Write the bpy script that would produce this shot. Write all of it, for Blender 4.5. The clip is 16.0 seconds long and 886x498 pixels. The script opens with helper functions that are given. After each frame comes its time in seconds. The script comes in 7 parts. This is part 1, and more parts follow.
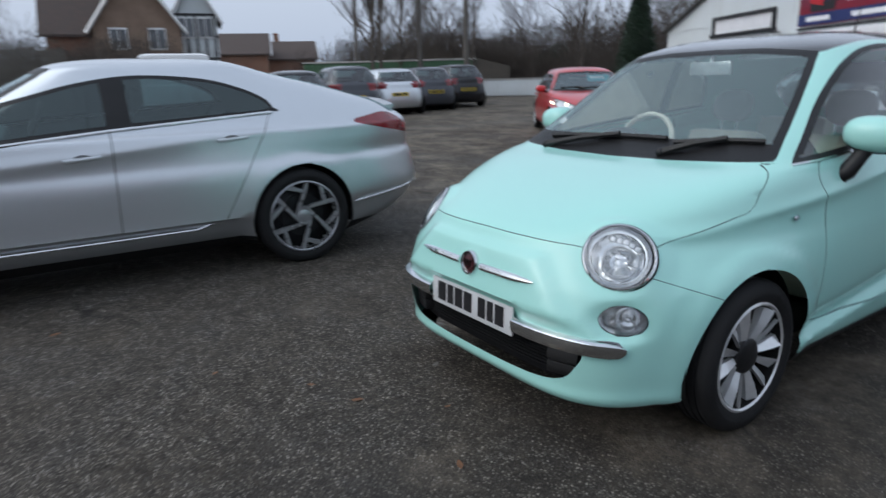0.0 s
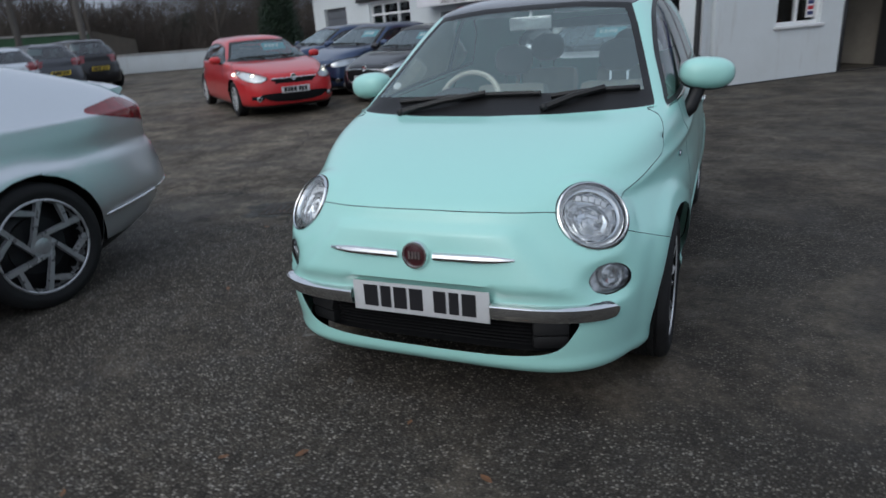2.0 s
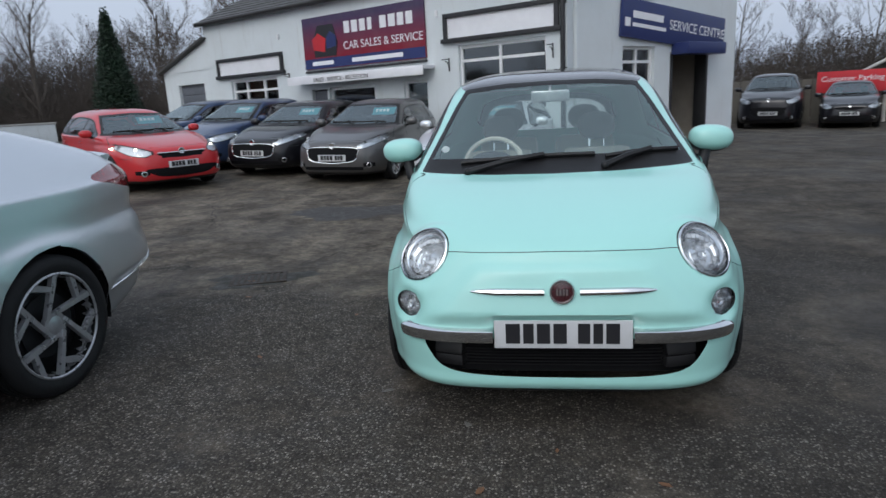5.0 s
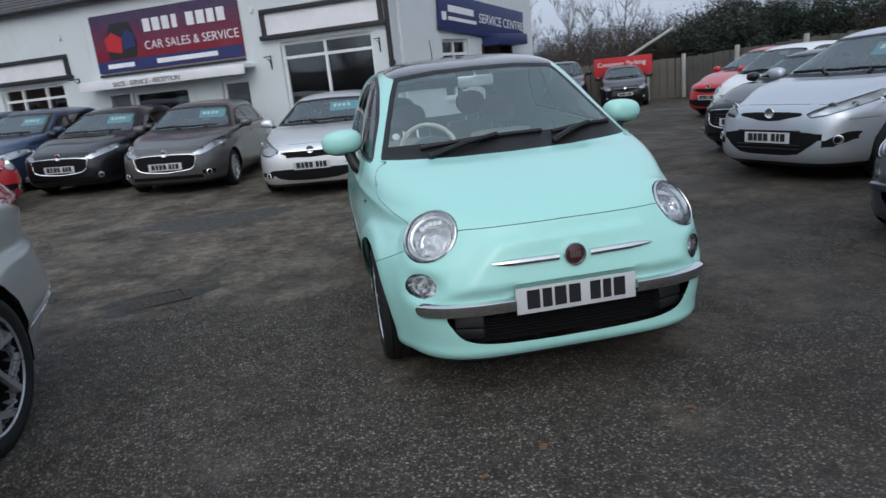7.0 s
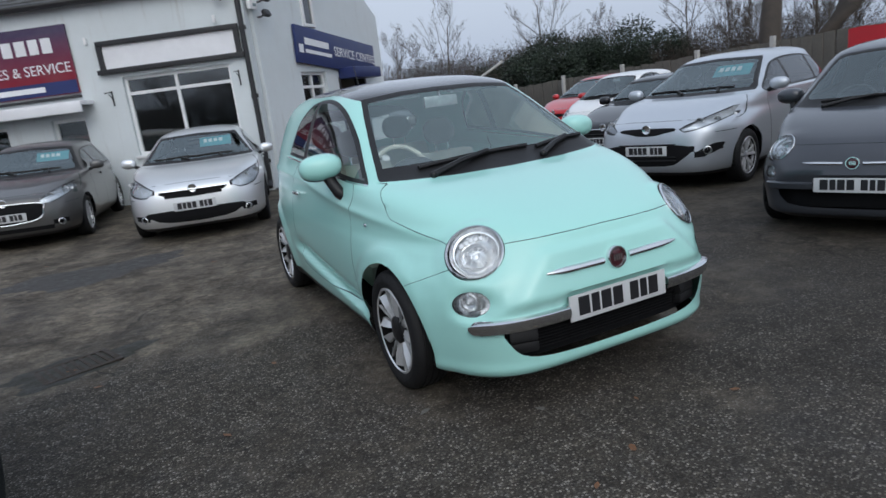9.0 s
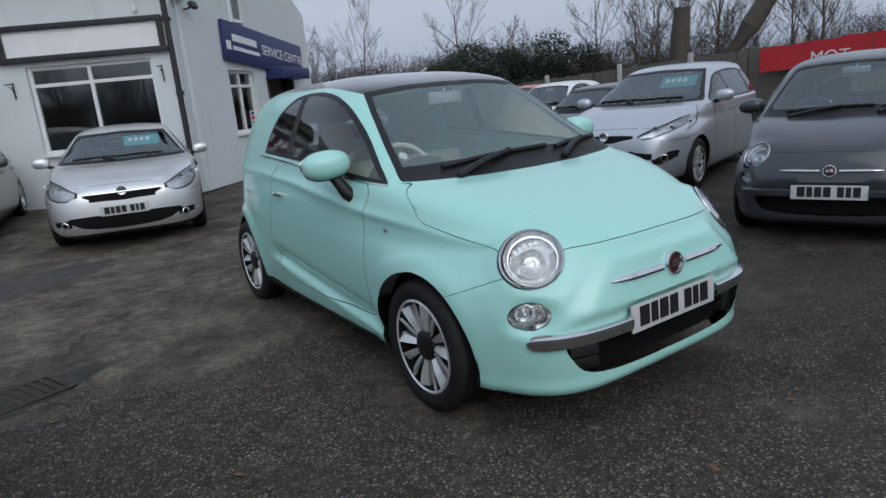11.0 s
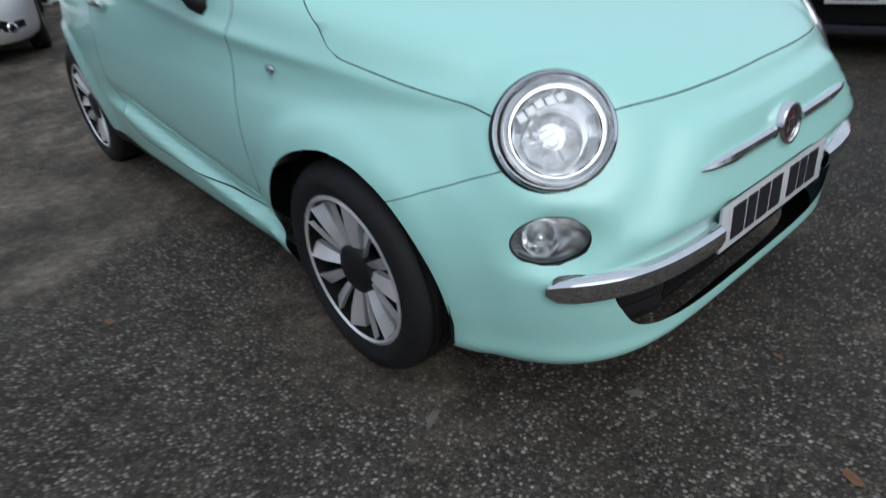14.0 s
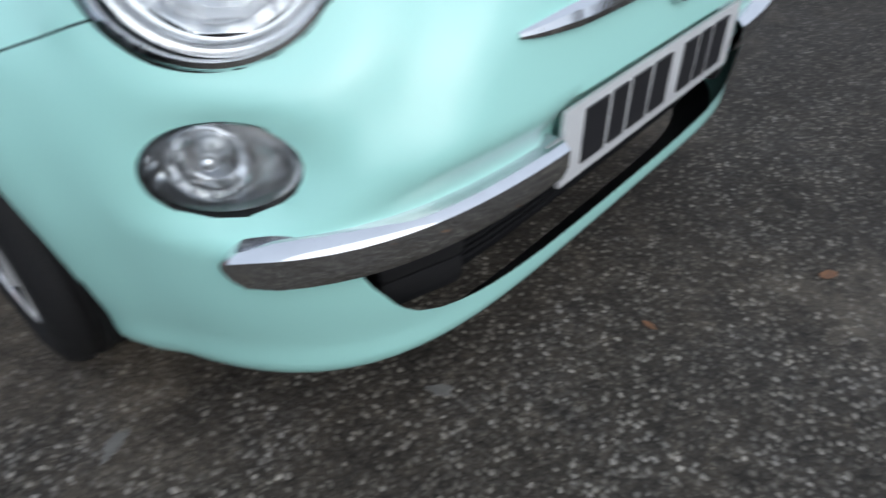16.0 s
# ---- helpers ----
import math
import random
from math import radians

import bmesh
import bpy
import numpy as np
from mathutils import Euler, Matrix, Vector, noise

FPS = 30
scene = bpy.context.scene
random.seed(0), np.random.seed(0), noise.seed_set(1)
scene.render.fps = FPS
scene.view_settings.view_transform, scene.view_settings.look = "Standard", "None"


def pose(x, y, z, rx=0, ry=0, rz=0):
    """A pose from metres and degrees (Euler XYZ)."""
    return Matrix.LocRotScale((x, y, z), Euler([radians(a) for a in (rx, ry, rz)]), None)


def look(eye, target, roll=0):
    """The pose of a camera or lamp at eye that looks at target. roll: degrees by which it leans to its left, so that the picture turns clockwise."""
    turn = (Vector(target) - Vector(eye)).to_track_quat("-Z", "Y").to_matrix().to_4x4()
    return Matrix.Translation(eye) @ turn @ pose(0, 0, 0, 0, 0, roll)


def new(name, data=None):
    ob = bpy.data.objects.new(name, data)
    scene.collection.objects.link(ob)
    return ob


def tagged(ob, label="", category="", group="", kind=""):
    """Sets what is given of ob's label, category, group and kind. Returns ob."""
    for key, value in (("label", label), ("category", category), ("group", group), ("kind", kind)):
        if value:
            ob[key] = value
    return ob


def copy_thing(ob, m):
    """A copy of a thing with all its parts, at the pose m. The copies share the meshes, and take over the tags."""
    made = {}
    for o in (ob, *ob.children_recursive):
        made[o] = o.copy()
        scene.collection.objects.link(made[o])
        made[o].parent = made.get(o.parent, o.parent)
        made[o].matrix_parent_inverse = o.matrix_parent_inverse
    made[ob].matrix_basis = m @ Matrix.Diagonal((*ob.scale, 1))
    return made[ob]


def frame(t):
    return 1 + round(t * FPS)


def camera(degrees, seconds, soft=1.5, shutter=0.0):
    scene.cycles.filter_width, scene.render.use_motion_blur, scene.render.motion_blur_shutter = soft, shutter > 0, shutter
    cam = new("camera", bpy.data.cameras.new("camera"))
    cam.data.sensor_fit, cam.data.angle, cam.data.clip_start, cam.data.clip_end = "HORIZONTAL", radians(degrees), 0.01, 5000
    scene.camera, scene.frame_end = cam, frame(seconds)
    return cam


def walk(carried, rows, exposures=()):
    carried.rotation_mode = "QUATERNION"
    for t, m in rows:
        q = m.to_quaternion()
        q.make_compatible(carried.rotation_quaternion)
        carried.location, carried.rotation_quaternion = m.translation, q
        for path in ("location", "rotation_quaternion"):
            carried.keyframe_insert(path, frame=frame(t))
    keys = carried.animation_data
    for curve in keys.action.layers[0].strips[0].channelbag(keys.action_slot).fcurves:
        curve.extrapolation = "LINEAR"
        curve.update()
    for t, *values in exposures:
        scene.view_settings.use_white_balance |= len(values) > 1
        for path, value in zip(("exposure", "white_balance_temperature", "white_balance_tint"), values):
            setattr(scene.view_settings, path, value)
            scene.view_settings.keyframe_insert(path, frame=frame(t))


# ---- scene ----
cam = camera(70.1, 16.0, shutter=0.5)
PATH = [
    (0, (1.902, -3.257, 1.294), (0.303, -2.173, 0.777), -1.5),
    (0.5, (1.619, -3.201, 1.32), (0.184, -1.945, 0.715), -4.0),
    (1, (1.315, -3.263, 1.291), (-0.04, -1.913, 0.707), -4.8),
    (1.5, (1.094, -3.375, 1.311), (-0.065, -1.909, 0.599), -6.6),
    (2, (0.929, -3.634, 1.314), (0.139, -1.917, 0.66), -4.3),
    (2.5, (0.764, -3.839, 1.337), (-0.064, -2.109, 0.77), -7.2),
    (3, (0.525, -3.939, 1.316), (-0.177, -2.125, 0.849), -8.3),
    (5.5, (-0.299, -4.211, 1.337), (-0.43, -2.268, 0.882), -3.2),
    (6, (-0.551, -4.283, 1.361), (-0.462, -2.334, 0.919), -4.9),
    (6.5, (-0.703, -4.298, 1.334), (-0.528, -2.365, 0.849), -3.4),
    (7, (-0.916, -4.193, 1.332), (-0.609, -2.284, 0.82), -5.8),
    (7.5, (-1.079, -4.08, 1.351), (-0.655, -2.183, 0.88), -5.6),
    (8, (-1.297, -4.022, 1.336), (-0.647, -2.187, 0.875), -8.0),
    (8.5, (-1.538, -3.971, 1.366), (-0.815, -2.158, 0.931), -8.4),
    (9, (-1.716, -3.853, 1.34), (-0.902, -2.087, 0.873), -7.2),
    (11.5, (-2.072, -3.206, 1.319), (-0.942, -1.633, 0.82), -5.5),
    (12, (-2.015, -3.044, 1.296), (-0.838, -1.551, 0.677), -4.4),
    (12.5, (-2.019, -2.857, 1.309), (-0.854, -1.347, 0.707), -2.3),
    (13, (-1.951, -2.72, 1.313), (-0.656, -1.342, 0.662), -1.8),
    (13.5, (-1.703, -2.599, 1.26), (-0.56, -1.181, 0.432), -3.7),
    (14, (-1.452, -2.375, 1.146), (-0.373, -1.035, 0.127), -5.4),
    (14.5, (-1.288, -2.221, 0.999), (-0.244, -0.962, -0.151), -4.8),
    (15, (-1.116, -2.166, 0.917), (-0.242, -0.9, -0.362), -6.9),
    (15.5, (-0.986, -2.17, 0.884), (-0.047, -0.978, -0.418), -5.4),
    (16, (-0.862, -2.19, 0.859), (0.265, -1.176, -0.447), 0.1),
]
walk(cam, [(t, look(eye, target, roll)) for t, eye, target, roll in PATH], [(0.0, 0.2), (1.0, 0.15), (2.0, -0.05), (3.0, 0.15), (7.0, 0.1), (9.0, 0.12), (11.5, -0.13), (12.0, -0.08), (12.5, 0.0), (13.0, -0.06), (13.5, -0.18), (14.0, 0.12), (14.5, 0.25), (15.5, 0.45), (16.0, 0.42)])

# ---------------------------------------------------------------- light
world = bpy.data.worlds.new("overcast_sky")
scene.world = world
world.use_nodes = True
wn, wl = world.node_tree.nodes, world.node_tree.links
wn.clear()
sky = wn.new("ShaderNodeTexSky")
sky.sky_type = 'NISHITA'
sky.sun_disc = False
sky.sun_elevation, sky.sun_rotation = radians(38), radians(195)
sky.air_density, sky.dust_density, sky.ozone_density = 1.6, 6.0, 1.0
grey = wn.new("ShaderNodeHueSaturation")
grey.inputs["Saturation"].default_value = 0.22
flat = wn.new("ShaderNodeMix")
flat.data_type = 'RGBA'
flat.inputs[0].default_value = 0.62
flat.inputs[7].default_value = (5.45, 6.5, 8.35, 1)
back = wn.new("ShaderNodeBackground")
back.inputs[1].default_value = 0.112
wout = wn.new("ShaderNodeOutputWorld")
wl.new(sky.outputs[0], grey.inputs["Color"])
wl.new(grey.outputs[0], flat.inputs[6])
wl.new(flat.outputs[2], back.inputs[0])
wl.new(back.outputs[0], wout.inputs[0])
sun = new("sun", bpy.data.lights.new("sun", 'SUN'))
sun.data.energy, sun.data.angle, sun.data.color = 0.55, radians(60), (0.90, 0.96, 1.0)
sun.matrix_world = look((-7, -15, 22), (0, 0, 0))


# ---------------------------------------------------------------- materials
def shader(name):
    m = bpy.data.materials.new(name)
    m.use_nodes = True
    nt = m.node_tree
    return m, nt, nt.nodes["Principled BSDF"]


def link(nt, a, b):
    nt.links.new(a, b)


def coords(nt):
    return nt.nodes.new("ShaderNodeTexCoord").outputs["Object"]


def noise_tex(nt, scale, detail=4.0, rough=0.6, vector=None):
    n = nt.nodes.new("ShaderNodeTexNoise")
    n.inputs["Scale"].default_value, n.inputs["Detail"].default_value, n.inputs["Roughness"].default_value = scale, detail, rough
    link(nt, vector or coords(nt), n.inputs["Vector"])
    return n.outputs["Fac"]


def ramp(nt, fac, stops):
    r = nt.nodes.new("ShaderNodeValToRGB")
    while len(r.color_ramp.elements) < len(stops):
        r.color_ramp.elements.new(0.5)
    for e, (p, c) in zip(r.color_ramp.elements, stops):
        e.position = p
        e.color = (c, c, c, 1) if isinstance(c, (int, float)) else (*c, 1)
    link(nt, fac, r.inputs[0])
    return r.outputs[0]


def mixed(nt, fac, a, b, mode='MIX'):
    m = nt.nodes.new("ShaderNodeMix")
    m.data_type, m.blend_type = 'RGBA', mode
    for k, v in ((0, fac), (6, a), (7, b)):
        if isinstance(v, tuple):
            m.inputs[k].default_value = (*v, 1)
        elif isinstance(v, (int, float)):
            m.inputs[k].default_value = v
        else:
            link(nt, v, m.inputs[k])
    return m.outputs[2]


def bumped(nt, bsdf, height, strength, distance):
    b = nt.nodes.new("ShaderNodeBump")
    b.inputs["Strength"].default_value, b.inputs["Distance"].default_value = strength, distance
    link(nt, height, b.inputs["Height"])
    link(nt, b.outputs[0], bsdf.inputs["Normal"])


def surface(name, colour, rough=0.5, metal=0.0, vary=0.15, scale=6.0, bump=0.0, fine=60.0, coat=0.0, spec=0.5):
    """A plain material whose colour, gloss and relief vary at two scales."""
    m, nt, b = shader(name)
    broad, small = noise_tex(nt, scale), noise_tex(nt, fine, 3.0)
    dark = tuple(c * (1 - vary) for c in colour)
    light = tuple(min(1.0, c * (1 + vary)) for c in colour)
    base = mixed(nt, ramp(nt, broad, [(0.3, 0.0), (0.7, 1.0)]), dark, light)
    base = mixed(nt, 0.25 * min(1.0, vary * 4), base, ramp(nt, small, [(0.3, dark), (0.7, light)]))
    link(nt, base, b.inputs["Base Color"])
    lo = max(0.02, rough * (1 - 0.5 * min(1.0, vary * 2)))
    link(nt, ramp(nt, broad, [(0.25, lo), (0.75, min(1.0, rough * 1.15))]), b.inputs["Roughness"])
    b.inputs["Metallic"].default_value = metal
    b.inputs["Coat Weight"].default_value, b.inputs["Coat Roughness"].default_value = coat, 0.06
    b.inputs["Specular IOR Level"].default_value = spec
    if bump:
        bumped(nt, b, small, bump, 0.004)
    return m


def car_paint(name, colour, metal=0.0, rough=0.35, dust=0.05):
    """Clear-coated paint with a faint film of road dust."""
    m, nt, b = shader(name)
    film = noise_tex(nt, 2.2, 5.0)
    flake = noise_tex(nt, 900.0, 1.0)
    base = mixed(nt, ramp(nt, flake, [(0.35, 0.0), (0.65, 0.06 + 0.2 * metal)]), colour, tuple(min(1.0, c * 1.35) for c in colour))
    base = mixed(nt, ramp(nt, film, [(0.45, 0.0), (0.8, dust)]), base, (0.30, 0.29, 0.27))
    link(nt, base, b.inputs["Base Color"])
    b.inputs["Metallic"].default_value = metal
    b.inputs["Roughness"].default_value = rough
    b.inputs["Specular IOR Level"].default_value = 0.25
    b.inputs["Coat Weight"].default_value = 0.85
    link(nt, ramp(nt, film, [(0.3, 0.05), (0.8, 0.16)]), b.inputs["Coat Roughness"])
    return m


def glass(name, tint, gloss_rough=0.02, base=0.0, skin=(0.97, 0.98, 1.0)):
    """A thin pane: tinted see-through, with a mirror-like skin, strongest at grazing angles; base adds to it evenly."""
    m = bpy.data.materials.new(name)
    m.use_nodes = True
    nt = m.node_tree
    nt.nodes.clear()
    out, mix = nt.nodes.new("ShaderNodeOutputMaterial"), nt.nodes.new("ShaderNodeMixShader")
    tr, gl, fr = nt.nodes.new("ShaderNodeBsdfTransparent"), nt.nodes.new("ShaderNodeBsdfGlossy"), nt.nodes.new("ShaderNodeFresnel")
    tr.inputs[0].default_value = (*tint, 1)
    gl.inputs["Color"].default_value, gl.inputs["Roughness"].default_value = (*skin, 1), gloss_rough
    fr.inputs[0].default_value = 1.55
    fac = fr.outputs[0]
    if base:
        add = nt.nodes.new("ShaderNodeMath")
        add.operation, add.use_clamp = 'ADD', True
        add.inputs[1].default_value = base
        link(nt, fac, add.inputs[0])
        fac = add.outputs[0]
    link(nt, fac, mix.inputs[0])
    link(nt, tr.outputs[0], mix.inputs[1])
    link(nt, gl.outputs[0], mix.inputs[2])
    link(nt, mix.outputs[0], out.inputs[0])
    return m


def glowing(name, colour, strength):
    m, nt, b = shader(name)
    b.inputs["Base Color"].default_value = (*colour, 1)
    b.inputs["Emission Color"].default_value = (*colour, 1)
    b.inputs["Emission Strength"].default_value = strength
    return m


MINT = car_paint("mint_paint", (0.40, 0.755, 0.69), 0.0, 0.32, 0.02)
SILVER = car_paint("silver_paint", (0.66, 0.69, 0.72), 0.86, 0.34)
SILVER_LIGHT = car_paint("pale_silver_paint", (0.80, 0.82, 0.835), 0.75, 0.36)
SILVER_BLUE = car_paint("blue_silver_paint", (0.52, 0.56, 0.61), 0.55, 0.32)
RED = car_paint("red_paint", (0.52, 0.025, 0.03), 0.0, 0.3)
BLACK_PAINT = car_paint("black_paint", (0.006, 0.006, 0.009), 0.0, 0.35, 0.01)
GREY_PAINT = car_paint("dark_grey_paint", (0.055, 0.06, 0.072), 0.3, 0.34, 0.03)
TAUPE_PAINT = car_paint("grey_brown_paint", (0.105, 0.103, 0.102), 0.5, 0.3, 0.02)
BLUE_PAINT = car_paint("navy_paint", (0.03, 0.055, 0.12), 0.3, 0.3)
WHITE_PAINT = car_paint("white_paint", (0.75, 0.76, 0.76), 0.0, 0.3)
ROOF_BLACK = surface("gloss_black_roof", (0.03, 0.03, 0.035), 0.16, 0.0, 0.1, 3.0, coat=1.0)
SCREEN = glass("windscreen_glass", (0.84, 0.92, 0.90), base=0.11, skin=(0.88, 0.99, 1.0))
# high base and teal skin stand for the dash mirrored in the screen
NEAR_SCREEN = glass("clear_windscreen_glass", (0.94, 1.0, 0.985), base=0.15, skin=(0.86, 1.0, 0.98))
TINTED = glass("tinted_glass", (0.50, 0.57, 0.57), base=0.06)
CABIN = glass("light_green_glass", (0.80, 0.88, 0.86), base=0.04)
SMOKED = glass("smoked_glass", (0.30, 0.40, 0.41), base=0.05, skin=(0.85, 1.0, 1.0))
PRIVACY = glass("dark_privacy_glass", (0.13, 0.16, 0.17), base=0.07)
CLEAR = glass("clear_lens", (0.93, 0.95, 0.96))
RUBBER = surface("tyre_rubber", (0.014, 0.014, 0.015), 0.75, 0.0, 0.3, 9.0, 0.4, 220.0, spec=0.3)
TRIM = surface("black_trim_plastic", (0.012, 0.012, 0.013), 0.45, 0.0, 0.2, 8.0, 0.15, 300.0, spec=0.35)
SHADE = surface("handle_hollow_shade", (0.12, 0.125, 0.13), 0.6, 0.3, 0.1)
# dark tone of panel gaps, and painted shade in the plate slot
SEAM = surface("dark_gap_tone", (0.03, 0.045, 0.042), 0.8, 0.0, 0.1)
PIT = surface("black_recess", (0.006, 0.006, 0.007), 0.8, 0.0, 0.1, spec=0.2)
DARK = surface("underbody_black", (0.006, 0.006, 0.006), 0.9, 0.0, 0.2, spec=0.2)
CHROME = surface("chrome", (0.80, 0.81, 0.82), 0.07, 1.0, 0.06, 12.0)
ALLOY = surface("silver_alloy", (0.82, 0.83, 0.84), 0.20, 0.55, 0.10, 14.0)
ALLOY_GREY = surface("machined_grey_alloy", (0.42, 0.43, 0.45), 0.3, 0.6, 0.2, 14.0)
ALLOY_DARK = surface("dark_wheel_metal", (0.022, 0.022, 0.025), 0.5, 0.5, 0.2, 14.0)
REFLECTOR = surface("lamp_reflector", (0.93, 0.94, 0.95), 0.12, 0.70, 0.05, 30.0)
LAMP_CHROME = surface("bright_lamp_lining", (0.86, 0.87, 0.88), 0.16, 0.85, 0.08, 24.0)
LAMP_GREY = surface("lamp_bowl_grey", (0.74, 0.76, 0.78), 0.22, 0.6, 0.25, 20.0)
LAMP_FROST = surface("frosted_lamp_ring", (0.90, 0.91, 0.92), 0.25, 0.15, 0.05, 30.0)
TAIL = surface("red_tail_lens", (0.22, 0.008, 0.015), 0.12, 0.0, 0.35, 14.0, coat=1.0)
PLATE_WHITE = surface("plate_white", (0.60, 0.61, 0.62), 0.35, 0.0, 0.05, 10.0)
PLATE_YELLOW = surface("plate_yellow", (0.70, 0.50, 0.04), 0.35, 0.0, 0.05, 10.0)
PLATE_INK = surface("plate_ink", (0.015, 0.015, 0.018), 0.4, 0.0, 0.05)
BADGE_RED = surface("badge_enamel_red", (0.055, 0.008, 0.013), 0.25, 0.0, 0.15, 60.0, coat=1.0)
CREAM = surface("cream_upholstery", (0.76, 0.73, 0.63), 0.6, 0.0, 0.1, 8.0, 0.2, 200.0)
SEAT_DARK = surface("dark_seat_cloth", (0.05, 0.05, 0.055), 0.85, 0.0, 0.2, 8.0, 0.3, 300.0)
HEADLINER = surface("pale_headliner", (0.72, 0.71, 0.67), 0.9, 0.0, 0.08, 8.0, 0.2, 200.0)
SEAT_GREY = surface("grey_seat_cloth", (0.20, 0.20, 0.195), 0.85, 0.0, 0.15, 8.0, 0.3, 300.0)
DASH_BLUE = surface("grey_dash_plastic", (0.22, 0.28, 0.285), 0.5, 0.0, 0.1, 8.0, 0.2, 300.0)
CARD_CYAN = surface("cyan_price_card", (0.06, 0.36, 0.43), 0.5, 0.0, 0.06, 6.0)
CARD_WHITE = surface("white_card", (0.8, 0.8, 0.8), 0.5, 0.0, 0.05, 6.0)
LIT = glowing("lit_headlamp", (1.0, 0.90, 0.68), 9.0)


# ---------------------------------------------------------------- mesh helpers
def mesh_of(name, verts, faces, mats, slots=None, smooth=True):
    me = bpy.data.meshes.new(name)
    me.from_pydata([tuple(map(float, v)) for v in verts], [], faces)
    for m in (mats if isinstance(mats, (list, tuple)) else [mats]):
        me.materials.append(m)
    if slots is not None:
        me.polygons.foreach_set("material_index", slots)
    me.polygons.foreach_set("use_smooth", [smooth] * len(me.polygons))
    me.update()
    if smooth:
        me.set_sharp_from_angle(angle=radians(42))
    return me


def solid(name, vf, mat, parent=None, label="", smooth=True):
    """One mesh object from (verts, faces), under a thing, or top-level."""
    ob = new(name, mesh_of(name, vf[0], vf[1], mat, vf[2] if len(vf) > 2 else None, smooth))
    if parent is not None:
        ob.parent = parent
    return tagged(ob, label) if label else ob


def thing(name, m=None, label="", category="", group="", kind=""):
    ob = new(name)
    ob.matrix_basis = m or Matrix()
    return tagged(ob, label, category, group, kind)


def join(*parts):
    verts, faces = [], []
    for p in parts:
        k = len(verts)
        verts += [tuple(v) for v in p[0]]
        faces += [[i + k for i in f] for f in p[1]]
    return verts, faces


def moved(vf, m):
    return [tuple(m @ Vector(v)) for v in vf[0]], vf[1]


def box(sx, sy, sz, c=(0, 0, 0), bevel=0.0):
    """A box with chamfered edges."""
    bm = bmesh.new()
    bmesh.ops.create_cube(bm, size=1.0)
    for v in bm.verts:
        v.co = Vector((v.co.x * sx, v.co.y * sy, v.co.z * sz))
    if bevel > 0:
        bmesh.ops.bevel(bm, geom=bm.edges[:], offset=min(bevel, 0.45 * min(sx, sy, sz)), segments=2, affect='EDGES', profile=0.6)
    for v in bm.verts:
        v.co += Vector(c)
    bm.verts.index_update()
    out = [tuple(v.co) for v in bm.verts], [[v.index for v in f.verts] for f in bm.faces]
    bm.free()
    return out


def lathe(profile, n=32, axis='x', closed=False):
    """Turns (radius, along) pairs round an axis."""
    verts, faces = [], []
    for r, a in profile:
        for k in range(n):
            t = 2 * math.pi * k / n
            c, s = r * math.cos(t), r * math.sin(t)
            verts.append({'x': (a, c, s), 'y': (c, a, s), 'z': (c, s, a)}[axis])
    m = len(profile)
    for i in range(m if closed else m - 1):
        for k in range(n):
            j = (i + 1) % m
            faces.append([i * n + k, i * n + (k + 1) % n, j * n + (k + 1) % n, j * n + k])
    return verts, faces


def tube(points, radius, n=6, cap=True):
    """A round bar along points; radius a number or one for each point."""
    pts = [Vector(p) for p in points]
    rad = radius if isinstance(radius, (list, tuple)) else [radius] * len(pts)
    verts, faces = [], []
    up = Vector((0, 0, 1))
    for i, p in enumerate(pts):
        d = (pts[min(i + 1, len(pts) - 1)] - pts[max(i - 1, 0)]).normalized()
        a = d.cross(up if abs(d.dot(up)) < 0.95 else Vector((1, 0, 0))).normalized()
        b = d.cross(a)
        for k in range(n):
            t = 2 * math.pi * k / n
            verts.append(tuple(p + (a * math.cos(t) + b * math.sin(t)) * rad[i]))
    for i in range(len(pts) - 1):
        for k in range(n):
            faces.append([i * n + k, i * n + (k + 1) % n, (i + 1) * n + (k + 1) % n, (i + 1) * n + k])
    if cap:
        faces += [list(range(n))[::-1], [(len(pts) - 1) * n + k for k in range(n)]]
    return verts, faces


def arch_lining(r, w, n=22):
    """The upper half of a drum across the car, over a pair of wheels."""
    verts = [(s * w, r * math.cos(a), r * math.sin(a)) for a in np.linspace(radians(-14), radians(194), n) for s in (-1, 1)]
    return verts, [[2 * k, 2 * k + 1, 2 * k + 3, 2 * k + 2] for k in range(n - 1)]


def prism(outline, depth, axis='y'):
    """A flat outline of (a, b) pairs given thickness along an axis."""
    n = len(outline)
    put = {'y': lambda a, b, d: (a, d, b), 'x': lambda a, b, d: (d, a, b), 'z': lambda a, b, d: (a, b, d)}[axis]
    verts = [put(a, b, 0.0) for a, b in outline] + [put(a, b, depth) for a, b in outline]
    faces = [list(range(n)), [n + k for k in range(n)][::-1]]
    faces += [[k, n + k, n + (k + 1) % n, (k + 1) % n] for k in range(n)]
    return verts, faces


def ellipsoid(rx, ry, rz, c=(0, 0, 0), n=16, m=10, power=1.0):
    verts, faces = [], []
    sp = lambda v: math.copysign(abs(v) ** power, v)
    for i in range(m + 1):
        t = math.pi * i / m
        for k in range(n):
            p = 2 * math.pi * k / n
            verts.append((c[0] + rx * sp(math.sin(t)) * sp(math.cos(p)), c[1] + ry * sp(math.sin(t)) * sp(math.sin(p)), c[2] + rz * sp(math.cos(t))))
    for i in range(m):
        for k in range(n):
            faces.append([i * n + k, (i + 1) * n + k, (i + 1) * n + (k + 1) % n, i * n + (k + 1) % n])
    return verts, faces


